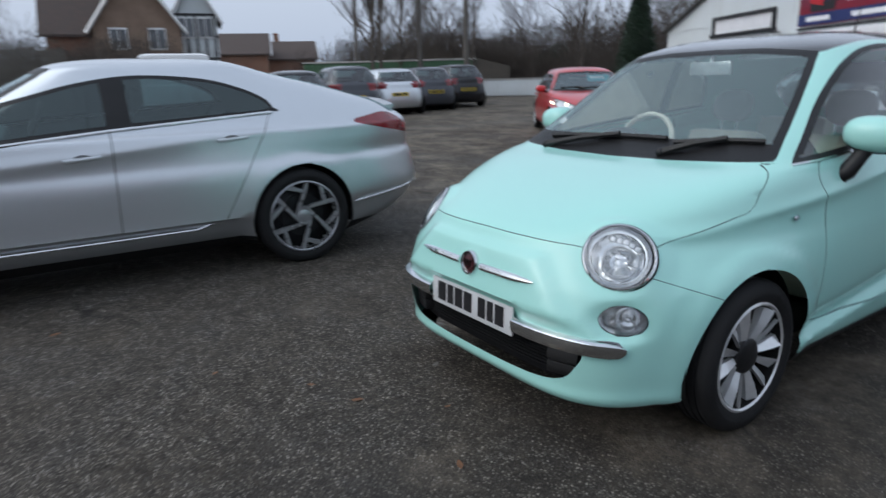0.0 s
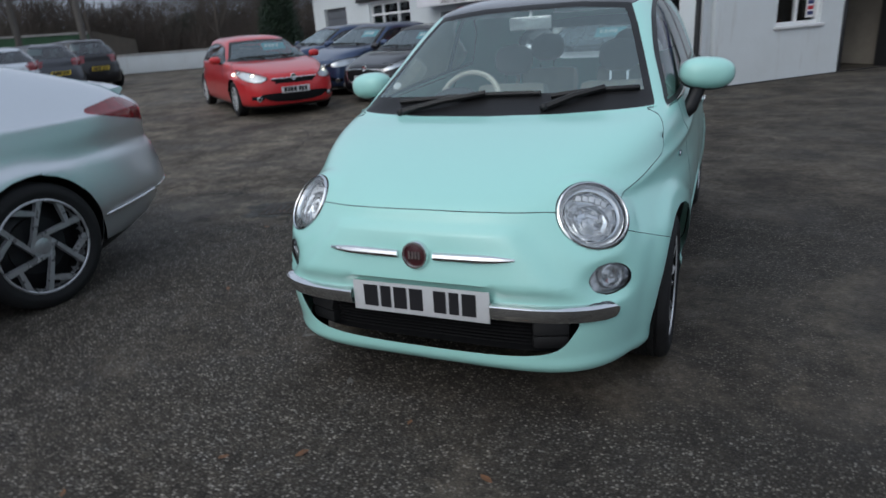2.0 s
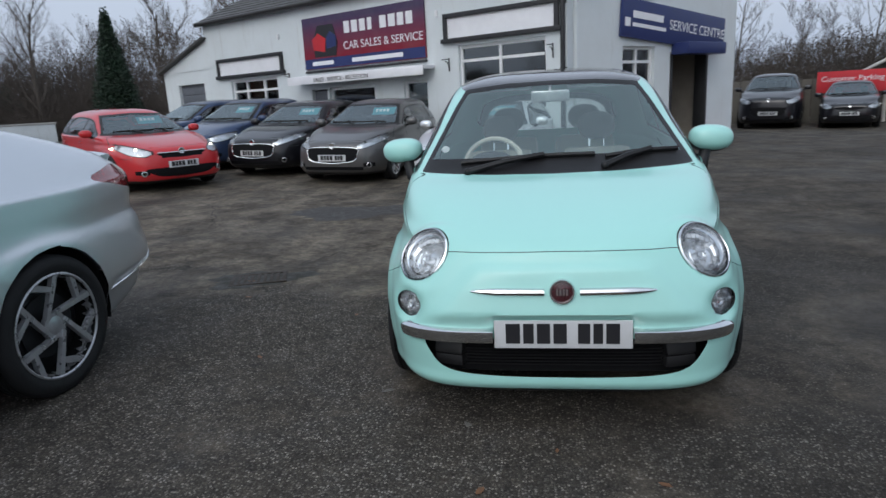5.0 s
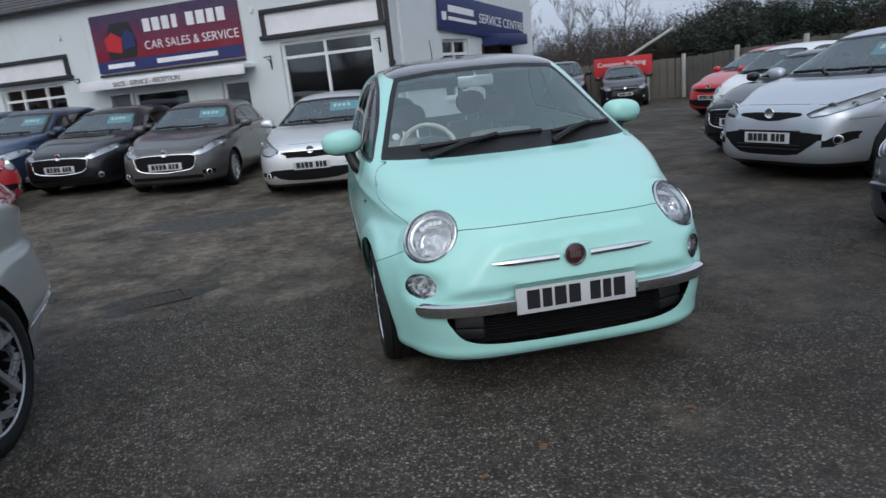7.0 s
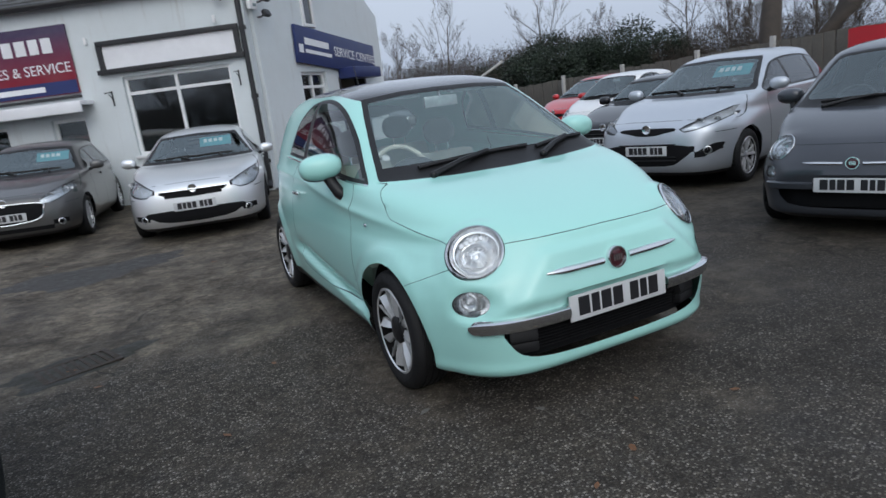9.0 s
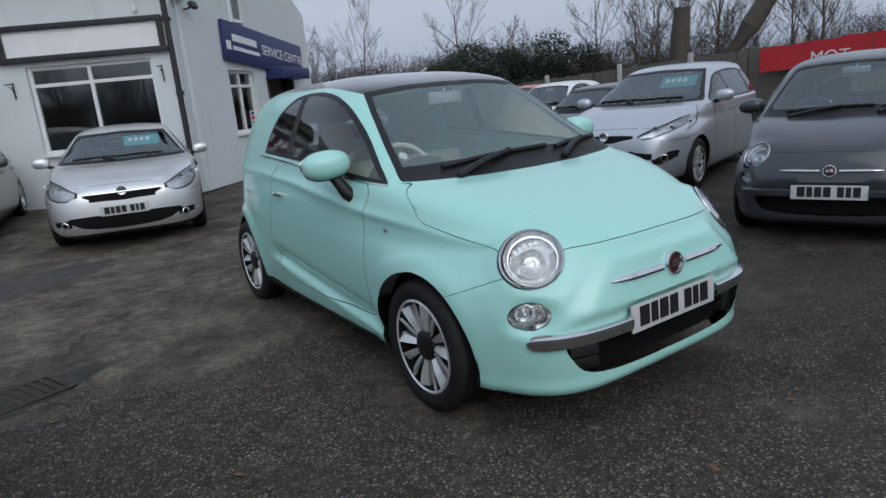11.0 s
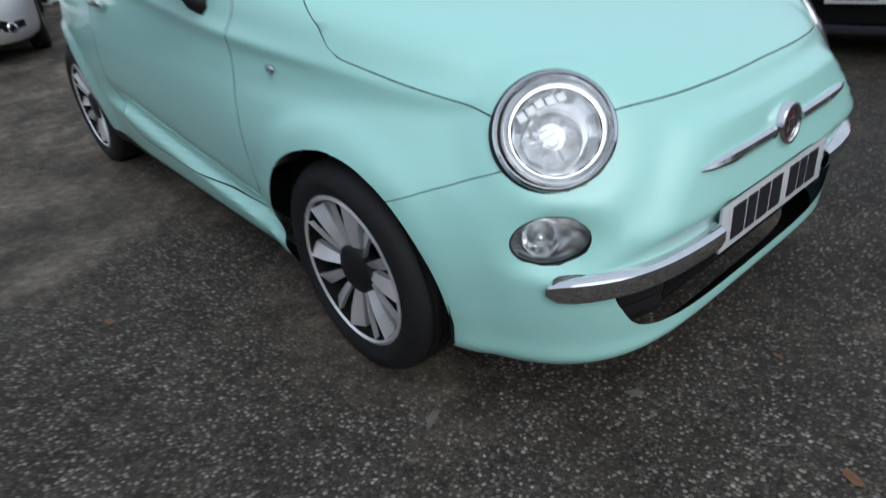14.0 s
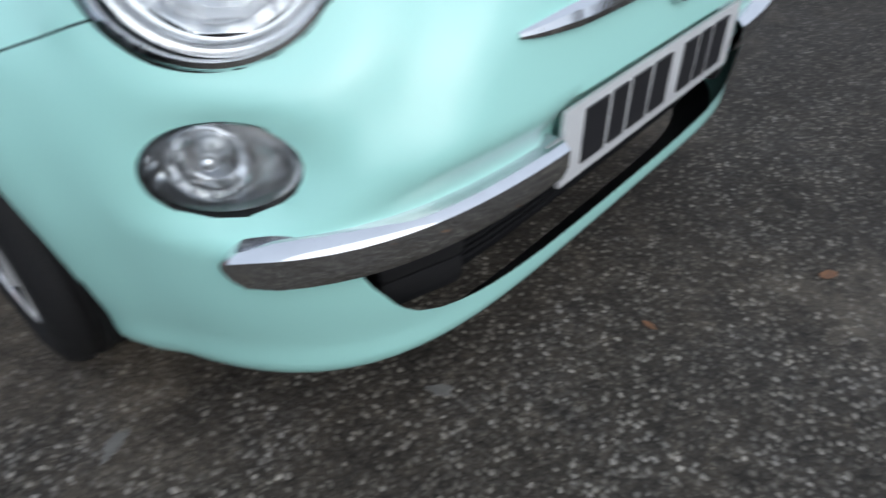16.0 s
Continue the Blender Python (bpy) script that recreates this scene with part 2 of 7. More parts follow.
def ease(xs, ys, q):
    """A smooth monotone curve through knots."""
    xs, ys, q = np.asarray(xs, float), np.asarray(ys, float), np.asarray(q, float)
    h, d = np.diff(xs), np.diff(ys) / np.diff(xs)
    g = np.zeros(len(xs))
    for i in range(1, len(xs) - 1):
        if d[i - 1] * d[i] > 0:
            a, b = 2 * h[i] + h[i - 1], h[i] + 2 * h[i - 1]
            g[i] = (a + b) / (a / d[i - 1] + b / d[i])
    g[0], g[-1] = d[0], d[-1]
    i = np.clip(np.searchsorted(xs, q) - 1, 0, len(h) - 1)
    t = (q - xs[i]) / h[i]
    return (ys[i] * (1 + 2 * t) * (1 - t) ** 2 + g[i] * h[i] * t * (1 - t) ** 2 + ys[i + 1] * t * t * (3 - 2 * t) + g[i + 1] * h[i] * t * t * (t - 1))


def rounded(points, per=8):
    """A closed smooth curve through corner points (Catmull-Rom)."""
    p = np.array(points, float)
    n, out = len(p), []
    for i in range(n):
        a, b, c, d = p[i - 1], p[i], p[(i + 1) % n], p[(i + 2) % n]
        for k in range(per):
            t = k / per
            out.append(0.5 * (2 * b + (c - a) * t + (2 * a - 5 * b + 4 * c - d) * t * t + (3 * b - a - 3 * c + d) * t ** 3))
    return np.array(out)


def inside(px, py, poly):
    """Signed distance to a closed outline, negative inside."""
    a = np.asarray(poly, float)
    b = np.roll(a, -1, 0)
    px, py = np.asarray(px, float), np.asarray(py, float)
    best, odd = np.full(px.shape, 1e9), np.zeros(px.shape, bool)
    for (ax, ay), (bx, by) in zip(a, b):
        ex, ey = bx - ax, by - ay
        t = np.clip(((px - ax) * ex + (py - ay) * ey) / (ex * ex + ey * ey + 1e-12), 0, 1)
        best = np.minimum(best, (px - ax - t * ex) ** 2 + (py - ay - t * ey) ** 2)
        if ay != by:
            odd ^= ((ay > py) != (by > py)) & (px < (bx - ax) * (py - ay) / (by - ay) + ax)
    return np.where(odd, -1, 1) * np.sqrt(best)


class Shell:
    """A car's skin that can be cut along curves into panels."""

    def __init__(self, spec, rings, around, bulge=None, crowd=1.0):
        z, yf, yr, w, nf, nr = (np.array(spec[k], float) for k in ("z", "front", "rear", "half", "nose", "tail"))
        run = np.r_[0, np.cumsum(np.hypot(np.diff(z), 0.6 * np.abs(np.diff(yf)) + 0.4 * np.abs(np.diff(yr))))]
        s = np.linspace(0, run[-1], rings)
        self.cols = [ease(run, c, s) for c in (z, yf, yr, w, nf, nr)]
        half = around // 2
        self.V, self.F = [], []
        grid = []
        for Z, A, B, W, NF, NR in zip(*self.cols):
            mid = 0.5 * (A + B)
            t = np.linspace(0, math.pi, 500)
            c, sn = np.cos(t), np.abs(np.sin(t))
            n = np.where(c > 0, NF, NR)
            x = W * sn ** (2 / n)
            y = mid - np.sign(c) * (mid - A) * np.abs(c) ** (2 / n)
            d = np.r_[0, np.cumsum(np.hypot(np.diff(x), np.diff(y)))]
            q = d[-1] * np.linspace(0, 1, half + 1) ** crowd
            xs, ys = np.interp(q, d, x), np.interp(q, d, y)
            xs[0] = xs[-1] = 0
            grid.append(np.array([np.r_[xs, -xs[-2:0:-1]], np.r_[ys, ys[-2:0:-1]], np.full(around, Z)]).T)
        P = np.concatenate(grid)
        if bulge:
            P = bulge(P)
        self.V = [tuple(p) for p in P]
        self.fore = P[P[:, 1] < -0.3]
        for i in range(rings - 1):
            for k in range(around):
                a, b = i * around + k, i * around + (k + 1) % around
                self.F.append([a, b, b + around, a + around])
        self.F.append([(rings - 1) * around + k for k in range(around)])
        self.tag = [0] * len(self.F)

    def face_y(self, x, z):
        """Where the finished nose lies, x metres off the middle, at a height."""
        d = (self.fore[:, 0] - x) ** 2 + (self.fore[:, 2] - z) ** 2
        k = np.argpartition(d, 5)[:5]
        w = 1 / (d[k] + 2e-5)
        return float((self.fore[k, 1] * w).sum() / w.sum())

    def cut(self, fn, where=None):
        P = np.array(self.V)
        ok = where(P[:, 0], P[:, 1], P[:, 2]) if where is not None else np.ones(len(P), bool)
        val = np.ones(len(P))
        at = np.nonzero(ok)[0]
        if not len(at):
            return
        q = P[at]
        val[at] = fn(q[:, 0], q[:, 1], q[:, 2])
        val = np.where(np.abs(val) < 1e-6, 1e-6, val)
        sign = val > 0
        made, extra, tags = {}, [], []
        sign, ok, val = sign.tolist(), ok.tolist(), val.tolist()
        for k, f in enumerate(self.F):
            s0 = sign[f[0]]
            for i in f:
                if sign[i] != s0:
                    break
            else:
                continue
            if not all(ok[i] for i in f):
                continue
            one, two = [], []
            for a, b in zip(f, f[1:] + f[:1]):
                (one if sign[a] else two).append(a)
                if sign[a] != sign[b]:
                    key = (a, b) if a < b else (b, a)
                    if key not in made:
                        i, j = key
                        t = val[i] / (val[i] - val[j])
                        made[key] = len(self.V)
                        self.V.append(tuple(p + (q - p) * t for p, q in zip(self.V[i], self.V[j])))
                    one.append(made[key])
                    two.append(made[key])
            self.F[k] = one
            extra.append(two)
            tags.append(self.tag[k])
        self.F += extra
        self.tag += tags

    def centres(self):
        P = np.array(self.V)
        n = np.array([len(f) for f in self.F])
        flat = np.concatenate([np.array(f) for f in self.F]) if len(set(n)) > 1 else np.array(self.F).ravel()
        start = np.r_[0, np.cumsum(n)[:-1]]
        return np.add.reduceat(P[flat], start, axis=0) / n[:, None]

    def mark(self, name, fn, over=None, where=None):
        c = self.centres()
        hit = np.ones(len(c), bool) if over is None else np.array([t in over for t in self.tag])
        if where is not None:
            hit &= where(c[:, 0], c[:, 1], c[:, 2])
        at = np.nonzero(hit)[0]
        if not len(at):
            return
        q = c[at]
        for k, h in zip(at.tolist(), np.asarray(fn(q[:, 0], q[:, 1], q[:, 2])).tolist()):
            if h:
                self.tag[k] = name

    def groove(self, fn, width, where, name="gap", depth=0.004):
        """A panel gap along fn = 0, as a narrow valley."""
        for d in (-width, 0.0, width):
            self.cut(lambda x, y, z: fn(x, y, z) - d, where)
        self.mark(name, lambda x, y, z: np.abs(fn(x, y, z)) < width, (0,), where)
        P = np.array(self.V)
        ring = sorted({i for f, g in zip(self.F, self.tag) if g == name for i in f})
        if not ring:
            return
        q = P[ring]
        deep = {i for i, v in zip(ring, np.abs(fn(q[:, 0], q[:, 1], q[:, 2])) < width * 0.2) if v}
        push = {}
        for f, g in zip(self.F, self.tag):
            if g == name:
                a, b, c = P[f[0]], P[f[1]], P[f[2]]
                n = np.cross(b - a, c - a)
                n /= np.linalg.norm(n) + 1e-12
                for i in f:
                    if i in deep:
                        push.setdefault(i, []).append(n)
        for i, ns in push.items():
            n = np.mean(ns, 0)
            self.V[i] = tuple(P[i] - n * depth)

    def piece(self, names, pick=None):
        """The verts and faces of some panels."""
        names = names if isinstance(names, (tuple, list, set)) else (names,)
        c = self.centres() if pick else None
        keep = [f for k, (f, t) in enumerate(zip(self.F, self.tag)) if t in names and (pick is None or pick(*c[k]))]
        index, verts, faces = {}, [], []
        for f in keep:
            g = []
            for i in f:
                if i not in index:
                    index[i] = len(verts)
                    verts.append(self.V[i])
                g.append(index[i])
            faces.append(g)
        return verts, faces


# ---------------------------------------------------------------- the ground's shape
def lift(x, y):
    """Height of the yard: level round the hatchback, rising gently away from it."""
    soft = lambda v, k: math.log1p(math.exp(min(v / k, 40))) * k
    left = 10.0 * math.tanh(max(0.0, soft(-x - 1.6, 0.5)) / 10.0)
    deep = 14.0 * math.tanh(max(0.0, soft(y - 2.6, 0.6)) / 14.0)
    fade = 1 / (1 + math.exp((x - 4.5) / 1.2))
    return 0.026 * left + 0.014 * deep * fade


def stand(x, y, turn):
    """The pose of a car that stands at x, y on the yard, nose turned by degrees from -y."""
    h = 0.8
    n = Vector((lift(x - h, y) - lift(x + h, y), lift(x, y - h) - lift(x, y + h), 2 * h)).normalized()
    tilt = Vector((0, 0, 1)).rotation_difference(n).to_matrix().to_4x4()
    return Matrix.Translation((x, y, lift(x, y))) @ tilt @ pose(0, 0, 0, 0, 0, turn)


# ---------------------------------------------------------------- car parts
def paddle(r0, r1, w0, w1, depth0, depth1, thick, angle, twist, sweep=0.0):
    """One wheel spoke from radius r0 to r1, its outer face along +x."""
    verts = []
    for r, w, d in ((r0, w0, depth0), (0.5 * (r0 + r1), 0.5 * (w0 + w1) * 1.04, 0.5 * (depth0 + depth1) + 0.004), (r1, w1, depth1)):
        a = angle + sweep * (r - r0)
        for side in (-1, 1):
            for t in (0, -thick):
                x = d + t + side * w * math.sin(twist)
                c = side * w * math.cos(twist)
                verts.append((x, r * math.cos(a) - c * math.sin(a), r * math.sin(a) + c * math.cos(a)))
    faces = []
    for k in (0, 4):
        a, b, c, d = k, k + 1, k + 2, k + 3
        e, f, g, h = k + 4, k + 5, k + 6, k + 7
        faces += [[a, c, g, e], [b, f, h, d], [a, e, f, b], [c, d, h, g]]
    faces += [[0, 1, 3, 2], [8, 10, 11, 9]]
    return verts, faces


WHEELS, BARS = {}, {}


def wheel(parent, x, y, radius, style):
    """Tyre, rim, spokes, hub cap and brake disc; meshes are shared by alike wheels."""
    side = 1 if x > 0 else -1
    holder_mesh = WHEELS.get((style, radius))
    hw, rb = 0.092, radius * {"wide": 0.735, "multi": 0.70}.get(style, 0.675)
    if holder_mesh is None:
        tread = [(rb, -hw * 0.8), (rb + 0.02, -hw * 0.96), (radius - 0.045, -hw), (radius - 0.016, -hw * 0.9), (radius - 0.004, -hw * 0.72)]
        for g in (-0.5, -0.17, 0.17, 0.5):
            tread += [(radius, hw * (g - 0.07)), (radius - 0.007, hw * (g - 0.055)), (radius - 0.007, hw * (g + 0.055)), (radius, hw * (g + 0.07))]
        tread += [(radius - 0.004, hw * 0.72), (radius - 0.016, hw * 0.9), (radius - 0.045, hw), (rb + 0.034, hw * 0.99), (rb + 0.03, hw * 0.97), (rb + 0.02, hw * 0.96), (rb, hw * 0.8)]
        tyre = mesh_of("tyre", *lathe(tread, 56), RUBBER)
        rim = [(rb + 0.004, hw * 0.72), (rb + 0.006, hw * 0.88), (rb - 0.002, hw * 0.92), (rb - 0.008, hw * 0.86), (rb - 0.014, hw * 0.55), (rb - 0.022, -hw * 0.7)]
        dark = mesh_of("brake_disc", *lathe([(0.05, 0.012), (rb * 0.62, 0.012), (rb * 0.62, 0.0), (rb - 0.022, -0.03)], 40), ALLOY_DARK)
        bits, cap = [lathe(rim[:4] if style == "multi" else rim, 56)], []
        if style == "multi":
            for k in range(7):
                for s in (-1, 1):
                    bits.append(paddle(0.062, rb - 0.006, 0.0105, 0.0235, hw * 0.60, hw * 0.76, 0.016, 2 * math.pi * k / 7 + s * 0.200, 0.52 * s, 0.0))
            cap = lathe([(0.0, hw * 0.78), (0.056, hw * 0.77), (0.067, hw * 0.68), (0.071, hw * 0.3)], 28)
        elif style == "wide":
            def arm(p, q, w0, w1, x0, x1):
                """A straight flat-faced bar between two places on the wheel's disc."""
                (a, b), (c, d) = p, q
                n = Vector((b - d, c - a)).normalized()
                put = [(x + dx, y + e * w * n.x, z + e * w * n.y) for y, z, w, x in ((a, b, w0, x0), (c, d, w1, x1)) for dx, f in ((0.0, 1.0), (-0.022, 1.25)) for e in (-f, f)]
                return put, [[0, 1, 5, 4], [2, 6, 7, 3], [0, 4, 6, 2], [1, 3, 7, 5], [0, 2, 3, 1], [4, 5, 7, 6]]
            ring = lambda r, a: (r * math.cos(a), r * math.sin(a))
            for k in range(6):
                a = 2 * math.pi * k / 6
                p, q = ring(0.060, a), ring(rb - 0.002, a - 0.95)
                mid = (p[0] + (q[0] - p[0]) * 0.66, p[1] + (q[1] - p[1]) * 0.66)
                bits.append(arm(p, q, 0.010, 0.015, hw * 0.70, hw * 0.84))
                bits.append(arm(mid, ring(rb - 0.002, a - 0.33), 0.011, 0.016, hw * 0.78, hw * 0.83))
            bits.append(lathe([(0.04, hw * 0.62), (0.066, hw * 0.64), (0.070, hw * 0.4)], 24))
            cap = lathe([(0.0, hw * 0.7), (0.03, hw * 0.69), (0.05, hw * 0.6), (0.062, hw * 0.3)], 24)
        else:
            for k in range(5):
                for s in (-1, 1):
                    bits.append(paddle(0.05, rb - 0.004, 0.013, 0.016, hw * 0.60, hw * 0.78, 0.022, 2 * math.pi * k / 5 + s * 0.16, 0.2 * s, 0.5 * s))
            cap = lathe([(0.0, hw * 0.7), (0.03, hw * 0.69), (0.045, hw * 0.6), (0.055, hw * 0.3)], 24)
        body = join(*bits)
        rim_mesh = mesh_of("rim", body[0], body[1], ALLOY_GREY if style == "wide" else ALLOY, None, False)
        cap_mesh = mesh_of("hub_cap", cap[0], cap[1], TRIM if style == "multi" else ALLOY_GREY)
        back = mesh_of("barrel", *lathe([(0.0, -0.035), (rb - 0.022, -0.035), (rb - 0.0095, hw * 0.85)], 32), DARK)
        holder_mesh = WHEELS[(style, radius)] = (tyre, rim_mesh, dark, cap_mesh, back)
    hub = new("wheel")
    hub.parent = parent
    hub.matrix_basis = pose(x, y, radius - 0.004, 17 * (1 + round(7 * abs(x + y)) % 5), 0, 0 if side > 0 else 180)
    for name, me in zip(("tyre", "rim", "brake_disc", "hub_cap", "barrel"), holder_mesh):
        p = new(name, me)
        p.parent = hub
    return hub


def number_plate(parent, x, y, z, turn=0.0, tilt=0.0, white=True, name="number_plate"):
    """A plate with plain bars in place of its characters."""
    at = pose(x, y, z, tilt, 0, turn)
    plate = solid(name, moved(box(0.52, 0.008, 0.111, (0, 0, 0), 0.003), at), PLATE_WHITE if white else PLATE_YELLOW, parent, "white number plate with dark bars" if white else "yellow number plate with dark bars")
    px = -0.215
    for k, w in enumerate((0.055, 0.04, 0.05, 0.05, 0.045, 0.035, 0.05)):
        px += 0.03 if k == 4 else 0
        if w not in BARS:
            BARS[w] = mesh_of("character_bar", *box(w, 0.003, 0.079), PLATE_INK)
        bar = new("character_bar", BARS[w])
        bar.parent = plate
        bar.matrix_basis = at @ Matrix.Translation((px + w / 2, -0.0055, 0.004))
        px += w + 0.012
    return plate


def lamp_frame(centre, axis):
    z = Vector(axis).normalized()
    x = Vector((1, 0, 0)) - z * z.x
    x.normalize()
    y = z.cross(x)
    m = Matrix((x, y, z)).transposed().to_4x4()
    m.translation = centre
    return m


def squash(vf, sx, sy):
    return [(v[0] * sx, v[1] * sy, v[2]) for v in vf[0]], vf[1]


def seat(parent, x, y, cloth, head, z=0.30):
    s = solid("front_seat" if y < 0.3 else "rear_seat", join(moved(box(0.48, 0.50, 0.16, (0, 0, 0.08), 0.06), pose(x, y, z, 6)), moved(box(0.46, 0.15, 0.62, (0, 0, 0.31), 0.06), pose(x, y + 0.22, z + 0.10, -16))), cloth, parent)
    solid("headrest", moved(ellipsoid(0.125, 0.05, 0.095, (0, 0, 0), 20, 12, 0.8), pose(x, y + 0.42, z + 0.84, -12)), head, s)
    for k in (-0.05, 0.05):
        solid("headrest_stem", tube([(x + k, y + 0.38, z + 0.66), (x + k, y + 0.41, z + 0.80)], 0.008), CHROME, s)


def steering(parent, x, y, z, r, rim_mat):
    m = pose(x, y, z, 66)
    w = solid("steering_wheel", moved(lathe([(r + 0.014 * math.cos(a), 0.014 * math.sin(a)) for a in np.linspace(0, 2 * math.pi, 9)[:-1]], 36, 'z', True), m), rim_mat, parent)
    solid("boss", moved(join(ellipsoid(0.07, 0.065, 0.03), box(2 * r, 0.035, 0.015), moved(box(0.035, r, 0.015, (0, -r / 2, 0)), Matrix())), m), SEAT_DARK, w)


def wiper(parent, shell_y, x0, x1, zt, pivot_x, rise=0.0):
    zs = [zt + rise * (x - x0) / (x1 - x0) + 0.008 * math.sin(3 * (x - x0) / (x1 - x0)) for x in np.linspace(x0, x1, 9)]
    pts = [(x, shell_y(x, z) - 0.009, z + 0.006) for x, z in zip(np.linspace(x0, x1, 9), zs)]
    w = solid("wiper", tube(pts, 0.012, 6), TRIM, parent)
    mid = pts[5]
    piv = (pivot_x, shell_y(pivot_x, zt - 0.035) - 0.02, zt - 0.03)
    solid("wiper_arm", tube([piv, tuple(0.5 * (a + b) + (0.012 if k == 2 else 0) for k, (a, b) in enumerate(zip(piv, mid))), (mid[0], mid[1] - 0.008, mid[2] + 0.008)], [0.018, 0.015, 0.014], 6), TRIM, w)
    solid("wiper_pivot", ellipsoid(0.02, 0.02, 0.02, piv), TRIM, w)


def front_y(spec, x, z):
    """Where the nose or the windscreen lies at a height, x metres off the middle."""
    zz = np.array(spec["z"])
    a, b, w, n = (float(ease(zz, spec[k], [z])[0]) for k in ("front", "rear", "half", "nose"))
    mid = 0.5 * (a + b)
    return mid - (mid - a) * max(0.0, 1 - min(1.0, abs(x) / w) ** n) ** (1 / n)


def hood_spec(front, rear, half, height, lip, cowl, top, back, tail, roof_half, deck=0.0):
    """The rings of an ordinary car's skin, from a dozen dimensions."""
    rows = []

    def row(z, a, b, w, n, t):
        rows.append((z, a, b, w, n, t))
    cy, cz = cowl
    ty, tz = top
    by, bz = back
    ey, ez = tail
    row(0.17, front + 0.12, rear - 0.10, half * 0.90, 5.2, 4.6)
    row(0.25, front + 0.03, rear - 0.03, half * 0.965, 5.4, 4.8)
    row(0.38, front, rear, half * 0.99, 5.2, 4.8)
    row(0.50, front + 0.005, rear, half, 5.0, 4.8)
    row(lip - 0.06, front + 0.03, rear - 0.02, half, 4.6, 4.5)
    row(lip, front + 0.09, rear - 0.03, half * 0.995, 4.2, 4.4)
    row(lip + 0.05, front + 0.22, rear - 0.05, half * 0.985, 3.8, 4.2)
    for f in (0.4, 0.72):
        z = lip + 0.05 + (cz - lip - 0.05) * (1 - (1 - f) ** 1.7)
        row(z, front + 0.22 + (cy - front - 0.22) * f, min(rear - 0.05 - 0.04 * f, ey + (rear - ey) * (1 if z < ez else 0)), half * (0.985 - 0.03 * f), 4.4 + 2 * f, 4.4)
    row(cz, cy, ey if ez <= cz else rear - 0.10, half * 0.93, 7.5, 4.6)
    for f in (0.3, 0.6, 0.85):
        z = cz + (tz - cz) * f
        g = min(1.0, max(0.0, (z - ez) / (bz - ez)))
        row(z, cy + (ty - cy) * (f + 0.10 * f * (1 - f)), ey + (by - ey) * (g ** 1.25), half * 0.93 + (roof_half - half * 0.93) * (f ** 1.15), 7.0, 5.0)
    row(tz, ty, by, roof_half, 6.0, 5.0)
    c = 0.5 * (ty + by)
    for f, g in ((0.5, 0.16), (0.82, 0.42), (0.97, 0.75), (1.0, 0.96)):
        row(tz + (height - tz) * f, ty + (c - ty) * g, by + (c - by) * g, roof_half * (1 - g * 0.93), 5.0, 5.0)
    return {k: [r[i] for r in rows] for i, k in enumerate(("z", "front", "rear", "half", "nose", "tail"))}


def flare(wheels, radius, amount=0.016, sweep=False):
    """Swells the skin round the wheel arches, with a crease along the waist."""
    def bulge(P):
        for y0 in wheels:
            r = np.hypot(P[:, 1] - y0, P[:, 2] - radius)
            k = amount * np.exp(-((r - radius - 0.05) / 0.05) ** 2) * (np.abs(P[:, 0]) > 0.5) * (P[:, 2] < 0.95)
            P[:, 0] += np.sign(P[:, 0]) * k
        if sweep:
            # the tail's lower edge rises behind the rear wheels
            k = np.clip((P[:, 1] - wheels[1] - radius - 0.06) / 0.65, 0, 1) * np.clip((0.52 - P[:, 2]) / 0.05, 0, 1)
            P[:, 2] += (0.52 - P[:, 2]) * 0.45 * k
            x, y, z = P[:, 0].copy(), P[:, 1].copy(), P[:, 2].copy()
            flank = (np.abs(x) > 0.5) * np.clip((y + 1.5) / 0.3, 0, 1)
            # the shoulder crease, the blade along the doors and the turned-in lower bumper
            d = z - 0.875 - 0.083 * y
            P[:, 0] += np.sign(x) * flank * (0.008 * np.exp(-np.abs(d / 0.045) ** 1.5) - 0.004 * np.exp(-((d + 0.13) / 0.10) ** 2)) * np.clip((1.5 - y) / 0.8, 0, 1)
            P[:, 0] -= np.sign(x) * flank * 0.07 * np.clip((0.335 - z) / 0.13, 0, 1) * (np.abs(y) < 0.99)
            d = z - 0.385
            e = np.clip((0.004 - d) / 0.030, 0, 1)
            P[:, 0] += np.sign(x) * flank * (0.010 * np.exp(-(np.maximum(d, 0) / 0.05) ** 2) * (1 - e) - 0.030 * e * e * (3 - 2 * e)) * (np.abs(y) < 0.99)
            d = z - 0.40 - 0.11 * (y - 1.75)
            e = np.clip((0.006 - d) / 0.02, 0, 1) * np.clip((y - 1.70) / 0.04, 0, 1)
            P[:, 0] -= np.sign(x) * 0.030 * e
            P[:, 1] -= 0.030 * e * (y > 2.2)
        return P
    return bulge


